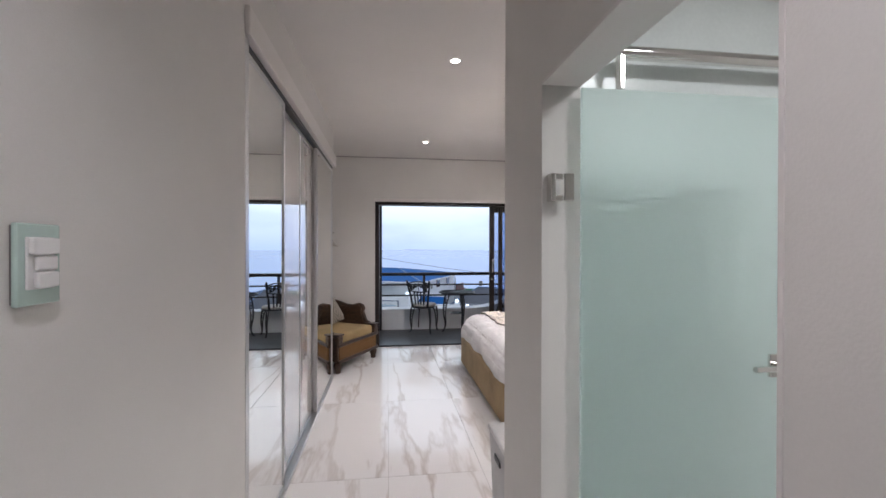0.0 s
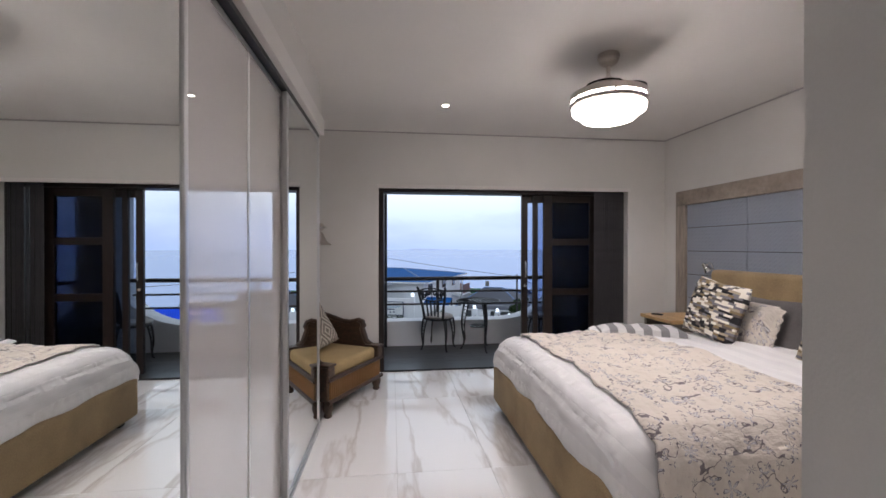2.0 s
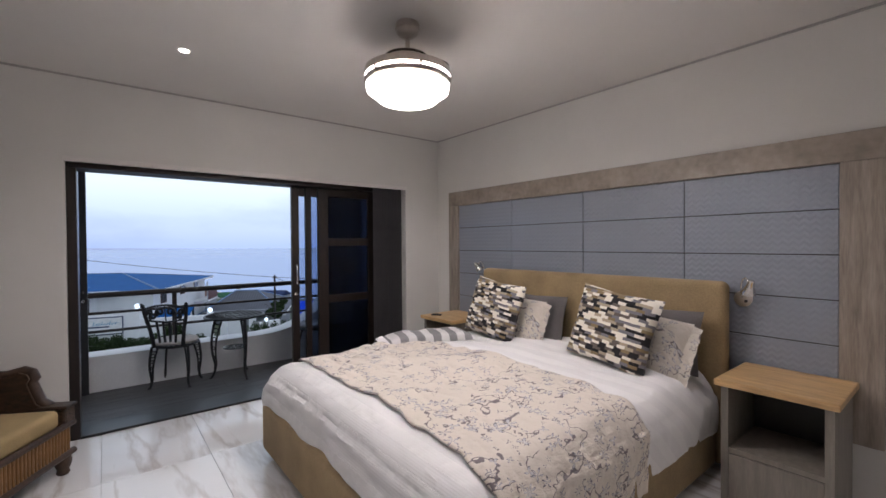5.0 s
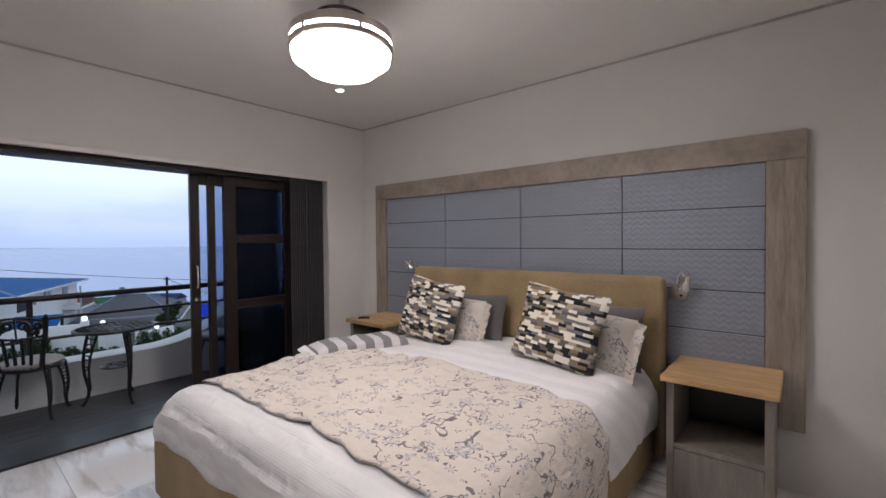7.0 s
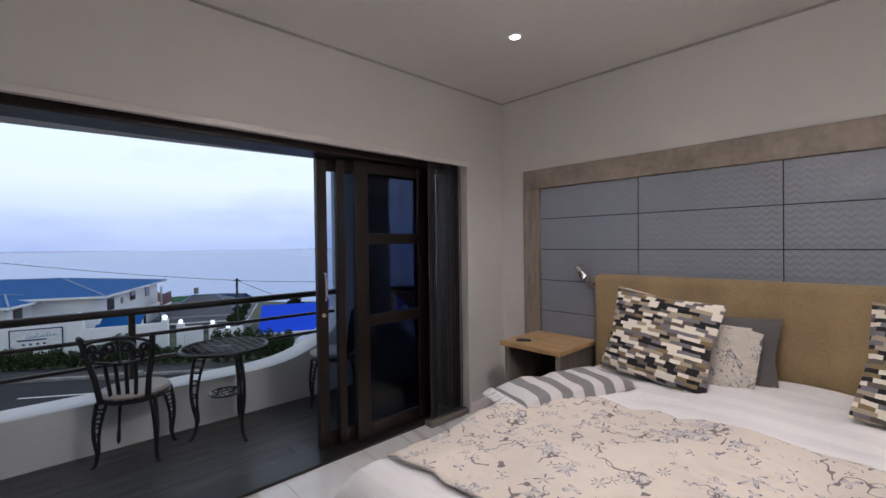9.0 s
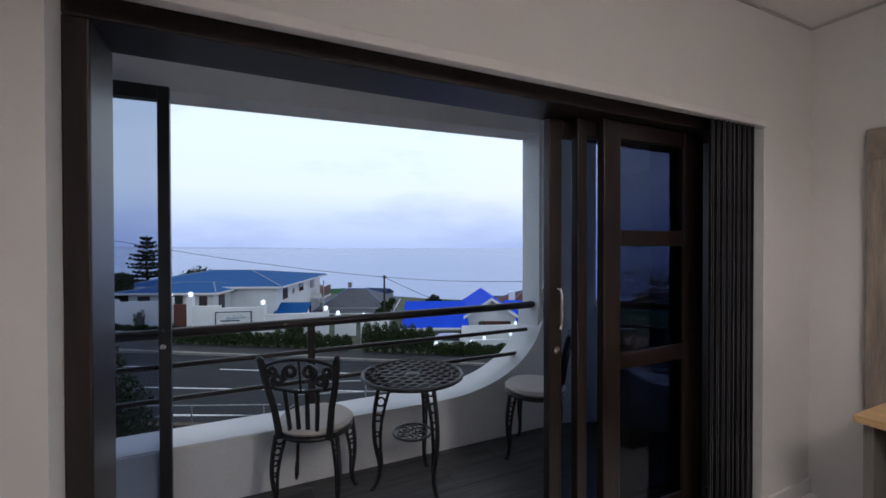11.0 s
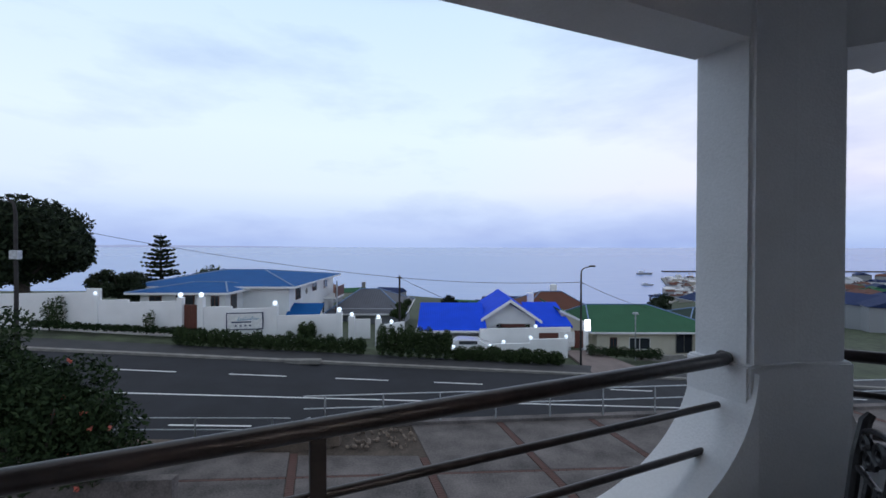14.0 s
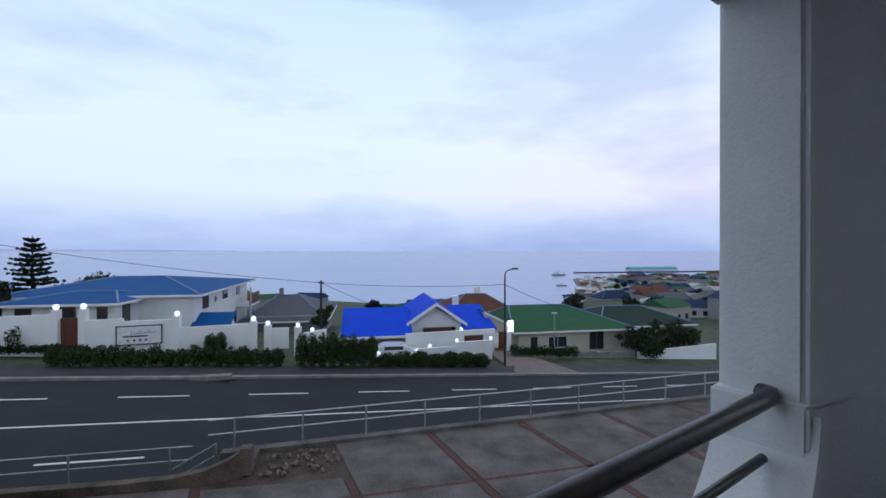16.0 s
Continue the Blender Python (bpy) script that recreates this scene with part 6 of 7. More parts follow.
part("vent", lathe(bmesh.new(), [(0.35, 0), (0.35, 0.05), (0.25, 0.06)], 16, pose(-16.3, 50.2, -4.1, 0, 90)), KERB, ha, "round wall vent")
part("balcony", B(-16.3, -14.6, 57.5, 62.0, -6.0, -5.75), WALLWHITE, ha)
part("balcony_screen", B(-14.75, -14.6, 57.5, 62.0, -5.75, -4.4), WOODRED, ha, "brown balcony screen")
part("balcony_screen", B(-14.75, -14.6, 57.5, 62.0, -8.6, -7.2), WOODRED, ha, "brown balcony screen")
bm = bmesh.new()
prism(bm, [(43.2, -6.35), (46.0, -4.95), (46.0, -5.1), (43.2, -6.5)], "x", -16.5, -13.0)
part("porch_roof", bm, ROOF_A, ha, "small blue porch roof")
part("porch_side", prism(bmesh.new(), [(43.3, -8.5), (46.0, -8.5), (46.0, -5.1), (43.3, -6.45)], "x", -13.4, -13.2), WALLWHITE, ha)

hb = thing("blue_roof_house", "white cottage with a bright blue roof and gabled porch", "house", EXT)
part("wall", B(-1.8, 13.5, 46.5, 54, -13, -7.0), WALLWHITE, hb)
bm = prism(bmesh.new(), [(41.6, -7.05), (48.0, -5.15), (54.5, -7.0), (54.5, -7.2), (48.0, -5.35), (41.6, -7.25)], "x", -2.6, 4.35)
part("roof", bm, ROOF_B, hb, "bright blue sheet roof")
part("verge_board", B(-2.75, -2.6, 41.5, 54.5, -7.3, -7.1), WALLWHITE, hb)
part("gutter", B(-2.6, 4.35, 41.45, 41.6, -7.25, -7.05), WALLWHITE, hb, "white gutter")
for s in (-2.2, 4.0):
    part("carport_post", B(s - 0.15, s + 0.15, 42.0, 42.3, -10, -7.2), WALLWHITE, hb)
bm = prism(bmesh.new(), [(4.4, -6.15), (6.9, -4.75), (9.7, -6.45), (9.7, -10), (4.4, -10)], "y", 44.5, 54)
part("gable_wall", bm, WALLWHITE, hb, "white gable wall")
for a, b, nm in (((3.9, -6.2), (6.95, -4.2), "l"), ((10.2, -6.4), (6.95, -4.2), "r")):
    bm = prism(bmesh.new(), [a, b, (b[0], b[1] - 0.18), (a[0], a[1] - 0.18)], "y", 43.6, 54)
    part("gable_roof", bm, ROOF_B, hb, "bright blue gable roof")
    part("barge_board", prism(bmesh.new(), [(a[0], a[1] - 0.02), (b[0], b[1] - 0.02), (b[0], b[1] - 0.34), (a[0], a[1] - 0.34)], "y", 43.5, 43.6), WALLWHITE, hb, "white barge board")
bm = prism(bmesh.new(), [(45, -7.25), (52, -5.6), (52, -5.8), (45, -7.45)], "x", 9.6, 13.8)
part("side_roof", bm, ROOF_B, hb, "bright blue side roof")
part("porch_doors", B(6.0, 8.6, 44.35, 44.5, -9.6, -6.9), WOODRED, hb, "brown glazed double doors")
for s in (6.2, 7.0, 7.5, 8.1):
    part("pane", B(s, s + 0.35, 44.3, 44.35, -9.2, -7.2), WINGLASS, hb)
part("chimney", B(10.5, 11.2, 52.5, 53.2, -6, -4.6), WALLWHITE, hb)
for s in (5.85, 8.8):
    o = thing("porch_shrub", "dark potted climber beside the porch doors", "shrub", EXT @ pose(s, 44.1, -9.6))
    leaves("foliage", [((0, 0, 0.5 + 0.4 * k), (0.3, 0.25, 0.3)) for k in range(6)], 900, 0.07, LEAF_DARK, o, rng, 0.4)
    part("pot", lathe(bmesh.new(), [(0.2, -0.6), (0.28, 0.35), (0.24, 0.35)], 14), KERB, o)

hc = thing("green_roof_house", "cream bungalow with a green hipped roof", "house", EXT)
part("wall", B(16.8, 30.6, 46.2, 57, -15, -8.0), WALLCREAM, hc)
part("wall_wing", prism(bmesh.new(), [(13.3, -6.15), (17.4, -8.1), (17.4, -15), (13.3, -15)], "y", 47.6, 57), WALLCREAM, hc)
hip(hc, 15.8, 31.0, 45.2, 58, -7.95, -5.9, 17.5, 25.0, 52, ROOF_C)
bm = prism(bmesh.new(), [(13.15, -5.9), (18.2, -8.3), (18.2, -8.45), (13.15, -6.05)], "y", 47.4, 58)
part("wing_roof", bm, ROOF_C, hc, "green roof slope with white verge")
part("verge_board", prism(bmesh.new(), [(13.05, -5.83), (17.9, -8.12), (17.9, -8.38), (13.05, -6.1)], "y", 47.3, 47.4), WALLWHITE, hc, "white verge board")
win(hc, 20.3, 22.6, 46.2, -10.0, -8.7, frame=WALLWHITE)
win(hc, 25.4, 27.2, 46.2, -10.4, -8.3, frame=KERB)
win(hc, 18.2, 19.0, 46.2, -11.0, -8.7)
cw = thing("grey_garden_wall", "stepped grey concrete garden wall", "garden wall", EXT)
for k, (s0, s1) in enumerate(((18.6, 21.0), (21.0, 23.4), (23.4, 25.8), (25.8, 28.4))):
    wall_piece(cw, (s0, 40.6 + 0.17 * (s0 - 20)), (s1, 40.6 + 0.17 * (s1 - 20)), vz(s0) - 2, -9.1 - 0.16 * k, name="wall_step", material=KERB)
fw = thing("white_panel_fence", "low white panel fence beside the shrubs", "fence", EXT)
wall_piece(fw, (28.6, 41.8), (40.0, 43.8), -12.5, -9.75, name="panel")

hd_ = thing("grey_roof_house", "grey house with a slate roof", "house", EXT)
part("wall", B(-15.5, -5.8, 58, 72, -16, -7.4), mat("grey_house_paint", (0.25, 0.26, 0.29), 0.8, vary=0.05), hd_)
hip(hd_, -16.2, -5.0, 57, 73, -7.95, -5.3, -12.6, -9.6, 64, ROOF_D)
part("chimney", B(-12.2, -11.7, 63, 63.5, -5, -4.2), KERB, hd_)
he = thing("brown_roof_house", "house with a rust-brown hipped roof", "house", EXT)
part("wall", B(13.0, 22.5, 66, 76, -18, -8.5), WALLCREAM, he)
hip(he, 12.3, 23.2, 65, 77, -8.6, -6.3, 16.0, 19.5, 70, ROOF_E)
part("chimney", B(17.8, 18.7, 70, 70.9, -7, -5.2), WALLWHITE, he)
hf = thing("dark_green_roof_house", "white house with a dark green roof", "house", EXT)
part("wall", B(33.5, 45, 56, 66, -16, -9.5), WALLWHITE, hf)
hip(hf, 31.5, 47, 54.5, 67.5, -9.6, -7.6, 36, 42, 61, roof_mat("dark_slate_green_roof", (0.022, 0.042, 0.035)))

# parked car on the driveway
car = thing("parked_car", "white estate car parked behind the low wall", "car", EXT @ pose(2.6, 39.6, -8.75))
bm = bmesh.new()
prism(bm, [(-2.1, 0.35), (2.1, 0.35), (2.15, 0.75), (1.9, 0.92), (1.2, 0.97), (0.7, 1.40), (-1.2, 1.46), (-1.95, 1.05), (-2.15, 0.85)], "y", -0.82, 0.82)
bmesh.ops.bevel(bm, geom=bm.edges[:], offset=0.07, segments=2, affect="EDGES")
part("body", bm, mat("white_car_paint", (0.75, 0.76, 0.78), 0.2, vary=0.01, coat=1.0), car, smooth=True)
part("side_window", B(-1.15, 0.55, -0.835, -0.82, 1.0, 1.33, bevel=0.01), WINGLASS, car)
for x in (-1.3, 1.35):
    for y in (-0.8, 0.8):
        w_ = part("wheel", lathe(bmesh.new(), [(0.32, -0.1), (0.33, 0.0), (0.32, 0.1)], 20, pose(x, y, 0.32, 90)), ALUBLACK, car)
        part("rim", lathe(bmesh.new(), [(0.2, -0.105), (0.2, 0.105)], 14, pose(x, y, 0.32, 90)), GALV, w_)

# street lamp, poles, wires
sl = thing("street_lamp", "tall grey street lamp with a bent arm", "street lamp", EXT @ pose(11.4, 34.9, -8.45))
part("pole", tube(bmesh.new(), [(0, 0, -0.3), (0, 0, 7.4), (0.03, 0, 7.75), (0.2, 0, 7.95), (0.75, 0, 8.1)], [0.10, 0.065, 0.055, 0.05, 0.045], 10), ALUBLACK, sl, smooth=True)
part("lamp_head", B(0.65, 1.15, -0.12, 0.12, 8.05, 8.2, bevel=0.04), ALUBLACK, sl)
sp2 = thing("street_lamp", "small garden lamp post beside the bungalow", "street lamp", EXT @ pose(18.3, 40.2, -10.5))
part("pole", tube(bmesh.new(), [(0, 0, -0.3), (0, 0, 5.3)], 0.06, 8), GALV, sp2)
part("lamp_head", B(-0.25, 0.25, -0.15, 0.15, 5.3, 5.5, bevel=0.05), GALV, sp2)
up1 = thing("utility_pole", "dark wooden utility pole with crossarm", "utility pole", EXT @ pose(-4.15, 40.0, -8.5))
part("pole", tube(bmesh.new(), [(0, 0, -0.3), (0, 0, 7.0)], [0.12, 0.09], 9), POLEWOOD, up1)
part("crossarm", B(-0.25, 0.25, -0.05, 0.05, 6.75, 6.85), POLEWOOD, up1)
up2 = thing("utility_pole", "grey pole with a junction box beside the tree", "utility pole", EXT @ pose(-23.6, 23.2, -5.4))
part("pole", tube(bmesh.new(), [(0, 0, -0.3), (0, 0, 8.6), (-0.1, 0, 9.1), (-0.5, 0, 9.4)], [0.12, 0.09, 0.07, 0.06], 9), POLEWOOD, up2)
part("junction_box", B(-0.2, 0.28, -0.2, 0.1, 6.0, 6.5, bevel=0.03), GALV, up2)
up3 = thing("utility_pole", "thin pole beside the guest house", "utility pole", EXT @ pose(-9.2, 36.5, -7.0))
part("pole", tube(bmesh.new(), [(0, 0, -0.3), (0, 0, 5.3)], 0.06, 8), GALV, up3)
wire = thing("overhead_wire", "thin black overhead wires between the poles", "wire", EXT)


def sag(p, q, s, n=14):
    return [tuple(Vector(p).lerp(Vector(q), k / n) - Vector((0, 0, s * 4 * (k / n) * (1 - k / n)))) for k in range(n + 1)]


for p, q, s in (((-29.0, 34.5, 2.4), (-4.15, 40, -1.7), 0.35), ((-4.15, 40, -1.7), (11.4, 34.9, -1.65), 0.25), ((-4.15, 40, -1.7), (0.5, 47.5, -4.8), 0.05), ((11.4, 34.9, -1.65), (24, 50, -6.0), 0.2)):
    part("wire", tube(bmesh.new(), sag(p, q, s), 0.022, 5), POLEWOOD, wire)

# far town and harbour
TOWN_W = (mat("far_white_wall", (0.68, 0.68, 0.71), 0.9, vary=0.05), mat("far_cream_wall", (0.42, 0.38, 0.34), 0.9, vary=0.05), mat("far_grey_wall", (0.25, 0.26, 0.28), 0.9, vary=0.05))
ROOFS = (ROOF_N, ROOF_D, ROOF_E, mat("far_pale_roof", (0.40, 0.41, 0.43), 0.8, vary=0.05), ROOF_C)
protos = []
for k in range(6):
    h = thing("town_house", "small distant town house with a pitched roof", "house", EXT @ pose(150 + 12 * k, 300, land(150, 300)), "distant town houses")
    w, dpt, ht = 9 + 2 * (k % 3), 8 + k % 2 * 3, 3.2 + (k % 3) * 1.2
    part("wall", B(-w / 2, w / 2, -dpt / 2, dpt / 2, -2.5, ht), TOWN_W[k % 3], h)
    part("roof", prism(bmesh.new(), [(-dpt / 2 - 0.4, ht), (0, ht + 2.0 + 0.4 * (k % 2)), (dpt / 2 + 0.4, ht)], "x", -w / 2 - 0.4, w / 2 + 0.4), ROOFS[k % 5], h)
    for j in range(3):
        part("window", B(-w / 2 + 1.2 + j * w / 3, -w / 2 + 2.4 + j * w / 3, -dpt / 2 - 0.05, -dpt / 2, 0.8, 2.2), WINGLASS, h)
    protos.append(h)
rt = random.Random(11)
for k in range(110):
    d = 215 + 230 * rt.random()
    s = d * rt.uniform(0.60, 1.25) + 4
    z = land(s, d)
    copy_thing(protos[k % 6], EXT @ pose(s, d, z + 0.3, 0, 0, rt.choice((0, 20, -25, 90, 60))))
for k in range(36):
    d = 95 + 120 * rt.random()
    s = d * rt.uniform(0.72, 1.25)
    copy_thing(protos[(k * 7 + 3) % 6], EXT @ pose(s, d, land(s, d) + 0.2, 0, 0, rt.choice((0, 20, -25, 90, 60))))
for k in range(9):
    d = 95 + 140 * rt.random()
    s = d * rt.uniform(-0.35, 0.36)
    copy_thing(protos[(k * 5) % 6], EXT @ pose(s, d, land(s, d) - 3.0, 0, 0, rt.choice((0, 25, -20, 90))))
for k in range(26):
    d = 120 + 85 * rt.random()
    s = d * (rt.uniform(0.49, 0.53) if k < 5 else rt.uniform(0.64, 1.15))
    if k < 5:
        d, s = d + 40, s * (d + 40) / d
    o = thing("town_tree", "small dark distant tree among the houses", "tree", EXT @ pose(s, d, land(s, d)), "distant trees")
    leaves("crown", clumps(rng, (0, 0, 4.0), (3.2, 3.2, 1.8), 9, 1.2, 2.2), 420, 0.6, LEAF_DARK, o, rng, 0.4)
    part("trunk", tube(bmesh.new(), [(0, 0, -1), (0, 0, 3.5)], [0.35, 0.2], 6), BARK, o)
for k in range(6):
    d = 268 + 12 * k
    s = d * (0.63 + 0.02 * (k * 3 % 5))
    o = thing("palm_tree", "tall thin distant palm", "tree", EXT @ pose(s, d, land(s, d)), "distant palms")
    part("trunk", tube(bmesh.new(), [(0, 0, -1), (0.3, 0, 7)], [0.3, 0.2], 6), BARK, o)
    leaves("crown", [((0.3, 0, 7.3), (2.0, 2.0, 1.3))], 160, 0.9, LEAF_DARK, o, rng, 0.2)
harbour = solid("pavement_wharf", prism(bmesh.new(), [(128, 252), (176, 330), (229, 448), (262, 455), (420, 455), (420, 252)], "z", -40, -33.4), KERB, "pale concrete harbour wharf", "wharf")
harbour.matrix_world = EXT
bwk = solid("wall_breakwater", B(292, 640, 566, 571, -40, -33.6), EARTHY, "long low harbour breakwater", "breakwater")
bwk.matrix_world = EXT
hall = thing("harbour_hall", "long low hall with a turquoise roof on the breakwater", "building", EXT @ pose(420, 575, -34))
part("wall", B(-38, 38, -8, 8, 0, 4), TOWN_W[0], hall)
part("roof", prism(bmesh.new(), [(-9, 4), (0, 7), (9, 4)], "x", -39, 39), mat("turquoise_roof", (0.04, 0.35, 0.38), 0.6), hall)
for k in range(34):
    d = 300 + 150 * rt.random()
    s = d * rt.uniform(0.53, 0.64) + 2
    b_ = thing("harbour_boat", "small pale moored boat in the harbour", "boat", EXT @ pose(s, d, -33.4, 0, 0, rt.uniform(0, 180)), "harbour boats")
    part("hull", prism(bmesh.new(), [(-4, 1.3), (4.6, 1.6), (3.4, 0.0), (-3.7, 0.0)], "y", -1.3, 1.3), TOWN_W[k % 2], b_)
    part("cabin", B(-1.8, 1.2, -0.9, 0.9, 1.3, 2.9), TOWN_W[0], b_)
    part("mast", tube(bmesh.new(), [(0, 0, 1.4), (0, 0, 7 + 3 * rt.random())], 0.12, 5), TOWN_W[2], b_)
ap = thing("apartment_block", "white four-storey apartment block with blue-tinted balconies", "building", EXT @ pose(160, 152, -27.0, 0, 0, -18))
part("wall", B(-14, 14, -6, 6, -4, 8.6), WALLWHITE, ap)
part("roof", B(-14.4, 14.4, -6.4, 6.4, 8.6, 9.0), TOWN_W[2], ap, "flat grey roof")
for r in range(3):
    for k in range(7):
        part("window", B(-13.2 + 3.9 * k, -10.7 + 3.9 * k, -6.08, -6.0, 0.9 + 2.7 * r, 2.5 + 2.7 * r), WINGLASS, ap)
    part("balcony", B(-13.6, 13.6, -7.0, -6.0, 0.3 + 2.7 * r, 0.55 + 2.7 * r), TOWN_W[0], ap)
mh = thing("market_hall", "long tan building with a navy hipped roof by the harbour", "building", EXT @ pose(148, 238, -34.0, 0, 0, 8))
part("wall", B(-13, 13, -6, 6, 0, 5.0), TOWN_W[1], mh)
hip(mh, -14, 14, -7, 7, 5.0, 9.6, -6, 6, 0, ROOF_N)
for k in range(7):
    part("window", B(-11.8 + 3.5 * k, -10.0 + 3.5 * k, -6.06, -6.0, 1.4, 3.4), WINGLASS, mh)
for k in range(60):
    d = 262 + 180 * rt.random()
    s = d * rt.uniform(0.515, 0.60) + 3
    w, h = rt.uniform(2, 7), rt.uniform(1.5, 4)
    o = thing("wharf_shed", "small pale shed or container on the wharf", "shed", EXT @ pose(s, d, -33.4, 0, 0, rt.uniform(-30, 30)), "wharf sheds")
    part("wall", B(-w / 2, w / 2, -w / 3, w / 3, 0, h), TOWN_W[k % 3], o)
    part("roof", prism(bmesh.new(), [(-w / 3 - 0.2, h), (0, h + 0.9), (w / 3 + 0.2, h)], "x", -w / 2 - 0.2, w / 2 + 0.2), (ROOFS[3], TOWN_W[0], ROOFS[2])[k % 3], o)
for s, d, sc in ((245, 520, 1.0), (182, 380, 0.5), (340, 500, 0.9)):
    b_ = thing("ship", "small ship on the water outside the harbour", "ship", EXT @ pose(s, d, -35.2))
    part("hull", prism(bmesh.new(), [(-9 * sc, 2 * sc), (9.5 * sc, 2.4 * sc), (8 * sc, 0), (-8.5 * sc, 0)], "y", -2, 2), TOWN_W[2], b_)
    part("cabin", B(-6 * sc, -2 * sc, -1.5, 1.5, 2 * sc, 4.5 * sc), TOWN_W[0], b_)
    part("mast", tube(bmesh.new(), [(0, 0, 2 * sc), (0, 0, 7 * sc)], 0.2 * sc, 5), TOWN_W[2], b_)


# floor tiles -----------------------------------------------------------------------------
def marble():
    m, n, l, b, co = node_mat("polished_marble_tile", 0.07)
    oi = n.new("ShaderNodeObjectInfo")
    off = n.new("ShaderNodeCombineXYZ")
    l.new(math_node(n, l, "MULTIPLY", oi.outputs["Random"], 37.0), off.inputs[0])
    l.new(math_node(n, l, "MULTIPLY", oi.outputs["Random"], 91.0), off.inputs[1])
    add = n.new("ShaderNodeVectorMath")
    l.new(co, add.inputs[0])
    l.new(off.outputs[0], add.inputs[1])
    mp = n.new("ShaderNodeMapping")
    mp.inputs["Rotation"].default_value = (0, 0, 0.5)
    mp.inputs["Scale"].default_value = (2.3, 0.42, 1)
    l.new(add.outputs[0], mp.inputs[0])
    f = noise_fac(n, l, mp.outputs[0], 1.0, 5, 0.55)
    vein = math_node(n, l, "SUBTRACT", 1.0, math_node(n, l, "MULTIPLY", math_node(n, l, "ABSOLUTE", math_node(n, l, "SUBTRACT", f, 0.5)), 30.0))
    vein = math_node(n, l, "MAXIMUM", vein, 0.0)
    broad = math_node(n, l, "MULTIPLY", noise_fac(n, l, mp.outputs[0], 1.3, 2), 1.25)
    k = math_node(n, l, "MULTIPLY", math_node(n, l, "MULTIPLY", vein, broad), 0.75)
    l.new(mix_col(n, l, k, (0.81, 0.795, 0.785), (0.40, 0.335, 0.29)), b.inputs["Base Color"])
    b.inputs["Specular IOR Level"].default_value = 0.6
    return m


MARBLE = marble()
floor_ = bpy.data.objects["floor_slab"]
TX, TY, X0, Y0 = 0.601, 1.31, 0.433, 4.566


def tile_mesh(w, h):
    bm = B(0.0012, w - 0.0012, 0.0012, h - 0.0012, -0.009, 0.0, bevel=0.0008, seg=1)
    me = bpy.data.meshes.new("tile")
    bm.to_mesh(me)
    bm.free()
    me.materials.append(MARBLE)
    return me


full = tile_mesh(TX, TY)
for i in range(-3, 6):
    for j in range(-5, 3):
        x, y = X0 + i * TX, Y0 + j * TY
        x1, y1 = min(x + TX, XR), min(y + TY, FY)
        xa, ya = max(x, XL), max(y, -1.6)
        if x1 - xa < 0.02 or y1 - ya < 0.02:
            continue
        whole = abs(x1 - xa - TX) < 1e-6 and abs(y1 - ya - TY) < 1e-6
        o = new("tile", full if whole else tile_mesh(x1 - xa, y1 - ya))
        o.parent = floor_
        o.location = (xa, ya, 0)

# balcony floor planks
deck_ = bpy.data.objects["floor_balcony"]
plank_me = {}
for j in range(7):
    y0 = DW + DT + 0.002 + j * 0.2
    w = min(0.198, PY0 - y0)
    if w < 0.02:
        continue
    if round(w, 3) not in plank_me:
        me = bpy.data.meshes.new("plank")
        bm = B(0.001, 1.199, 0.0, w, -0.011, 0.0, bevel=0.0008, seg=1)
        bm.to_mesh(me)
        bm.free()
        me.materials.append(DECK)
        plank_me[round(w, 3)] = me
    for i in range(6):
        o = new("plank", plank_me[round(w, 3)])
        o.parent = deck_
        o.location = (-2.55 + 1.2 * i + 0.4 * (j % 3) - 0.4, y0, -0.011)

# forecourt: concrete slabs between brick strips that run slantwise to the house
yard_ = bpy.data.objects["pavement_forecourt_base"]
STRIPS = [-24.6, -20.6, -16.6, -12.7, -8.74, -4.08, -0.30, 2.93, 6.30, 9.7, 13.1, 16.5, 20.0]
ROWS = [11.2, 8.1, 5.0, 1.9, -1.2]
SLANT, RISE = -0.29, 0.06


def crossing(si, rj):
    """Where the strip through s = si meets the row through d = rj, in the street's axes."""
    d = (rj + RISE * (si - SLANT * 11.3)) / (1 - RISE * SLANT)
    return si + SLANT * (d - 11.3), d


def slab(corners):
    bm = prism(bmesh.new(), corners, "z", YZ - 0.1, YZ)
    bmesh.ops.bevel(bm, geom=[e for e in bm.edges if e.verts[0].co.z > YZ - 0.01 and e.verts[1].co.z > YZ - 0.01], offset=0.012, segments=1, affect="EDGES")
    part("slab", bm, CONCRETE, yard_)


def far_edge(s):
    return 12.33 if s < -4.1 else 12.15 if s < -0.35 else 14.42 + 0.09 * s


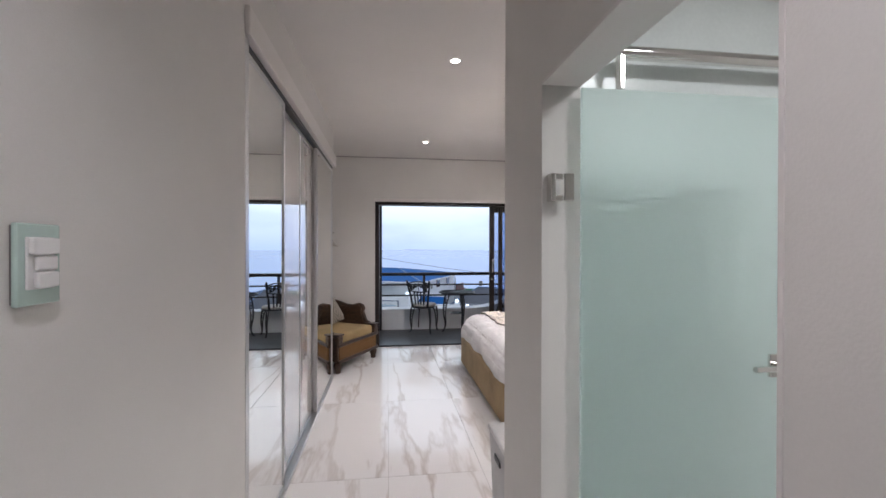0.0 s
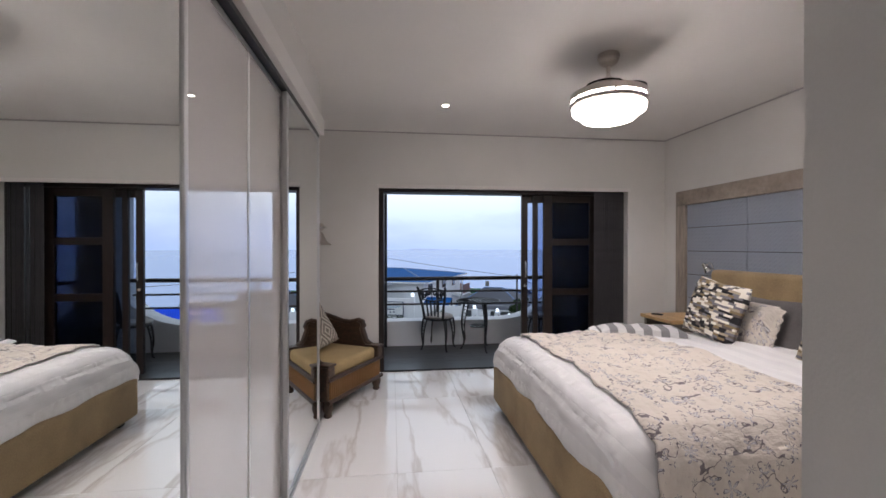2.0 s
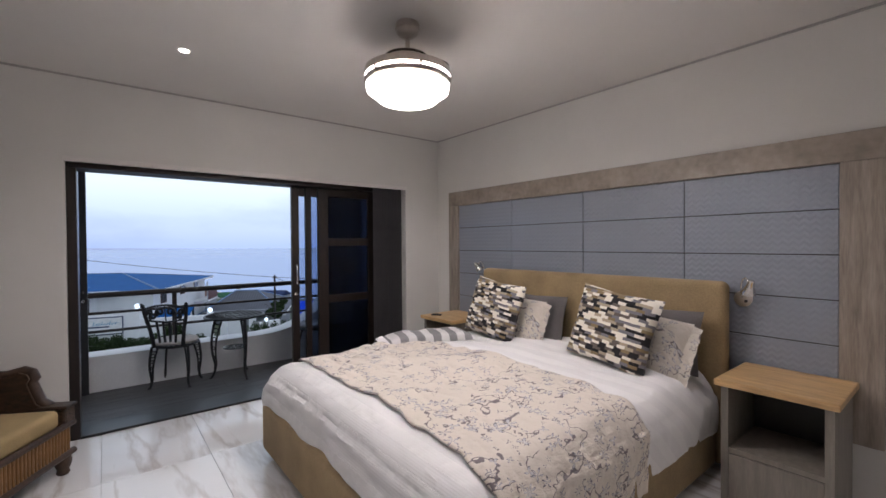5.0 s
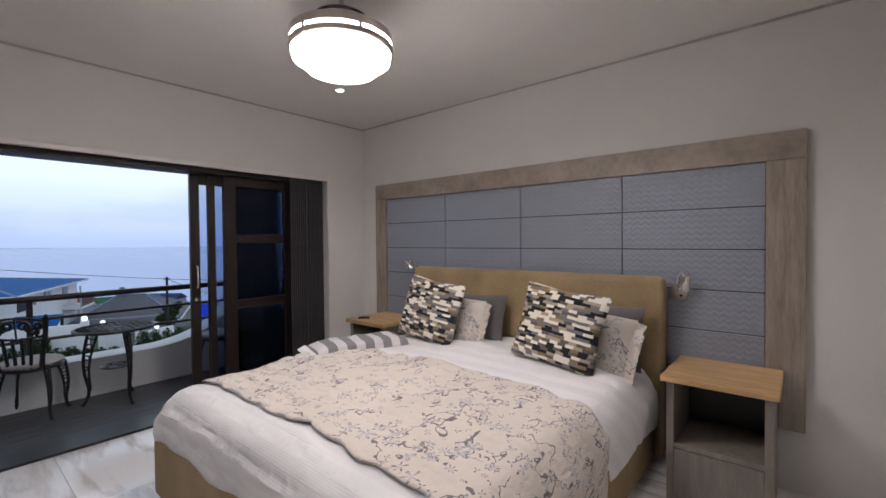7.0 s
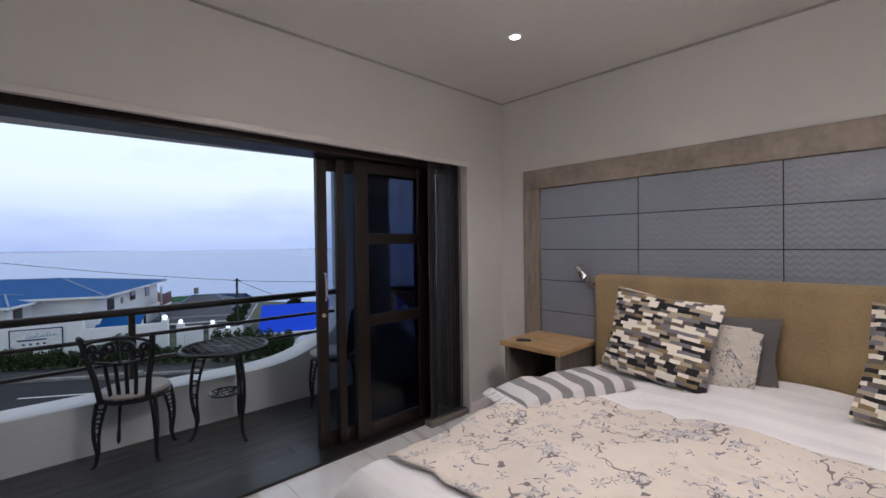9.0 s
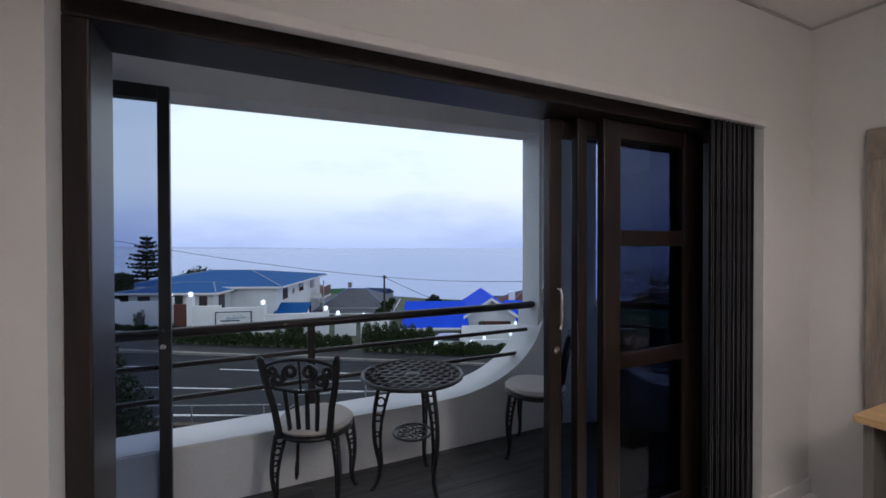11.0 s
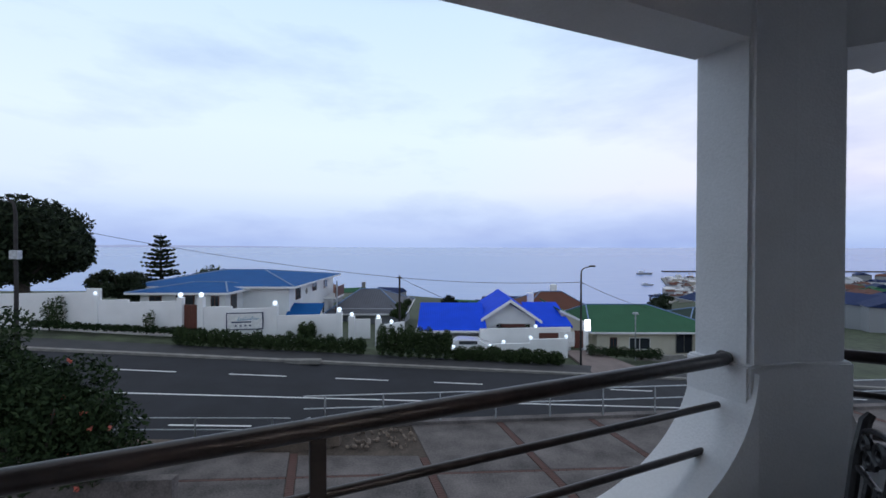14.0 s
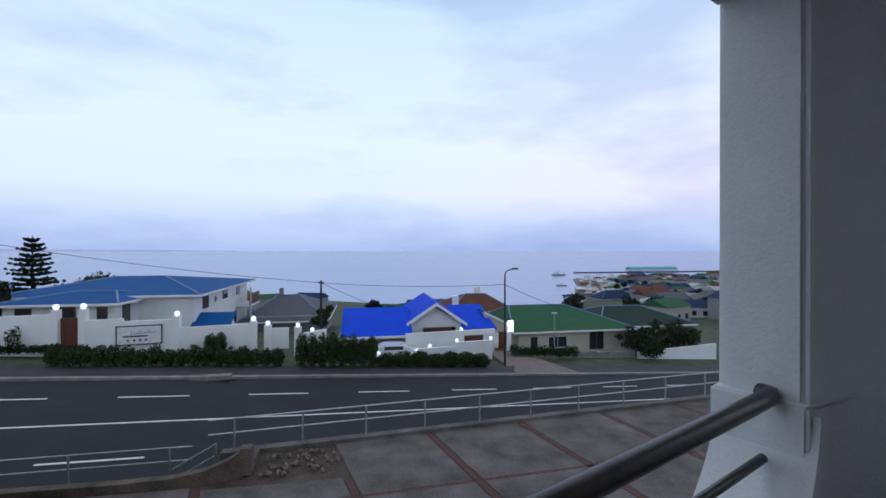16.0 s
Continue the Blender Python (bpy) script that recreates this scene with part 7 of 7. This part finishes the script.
for i, (sa, sb) in enumerate(zip(STRIPS, STRIPS[1:])):
    far = far_edge((sa + sb) / 2)
    cells = [(11.2 + 0.05, None)] + [(r1 + 0.05, r0 - 0.05) for r0, r1 in zip(ROWS, ROWS[1:])]
    for lo_, hi_ in cells:
        c0, c1 = crossing(sa + 0.13, lo_), crossing(sb - 0.13, lo_)
        if hi_ is None:
            top_l, top_r = far_edge(sa + 0.5) if far > 14 else far, far_edge(sb - 0.5) if far > 14 else far
            c2, c3 = (sb - 0.13 + SLANT * (top_r - 11.3), top_r), (sa + 0.13 + SLANT * (top_l - 11.3), top_l)
        else:
            c2, c3 = crossing(sb - 0.13, hi_), crossing(sa + 0.13, hi_)
        slab([c0, c1, c2, c3])

brick_me = bpy.data.meshes.new("brick")
bm = B(-0.105, 0.105, -0.046, 0.046, -0.08, 0.0, bevel=0.006, seg=1)
bm.to_mesh(brick_me)
bm.free()
brick_me.materials.append(BRICK)
count = 0
rest = bmesh.new()
spots = []
lean = math.degrees(math.atan(-SLANT))
for sa in STRIPS:
    d = 6.0
    while d < far_edge(sa + SLANT * (d - 11.3)) - 0.08:
        spots.append((sa + SLANT * (d - 11.3), d, lean))
        d += 0.0985
for r in ROWS[:2]:
    s_ = -10.0
    while s_ < 12.0:
        spots.append((s_, r + RISE * s_, 3.4))
        s_ += 0.222
for s_, d, turn in spots:
    if -5.5 < s_ < 4.0 and d > 9.0 and count < 300:
        o = new("brick", brick_me)
        o.parent = yard_
        o.matrix_local = pose(s_, d, YZ - 0.004, 0, 0, turn)
        count += 1
    else:
        q = bmesh.ops.create_cube(rest, size=1, matrix=pose(s_, d, YZ - 0.044, 0, 0, turn) @ Matrix.Diagonal((0.21, 0.092, 0.08, 1)))
tagged(part("brick_rest", rest, BRICK, yard_), kind="stuff")
rub = bmesh.new()
rr = random.Random(3)
for k in range(60):
    s, d, r = rr.uniform(-2.9, -0.8), rr.uniform(12.5, 13.9), rr.uniform(0.025, 0.10)
    q = bmesh.ops.create_icosphere(rub, subdivisions=1, radius=r, matrix=pose(s, d, YZ + 0.02 + r * 0.3, rr.uniform(0, 90), rr.uniform(0, 90), 0) @ Matrix.Diagonal((1, rr.uniform(0.5, 1), 0.6, 1)))
o = tagged(link("rubble", rub, mat("broken_stone", (0.16, 0.125, 0.10), 0.9, vary=0.35, scale=3, bump=0.4, bscale=20)), "loose stones and broken bricks on bare earth", "rubble", kind="stuff")
o.matrix_world = EXT
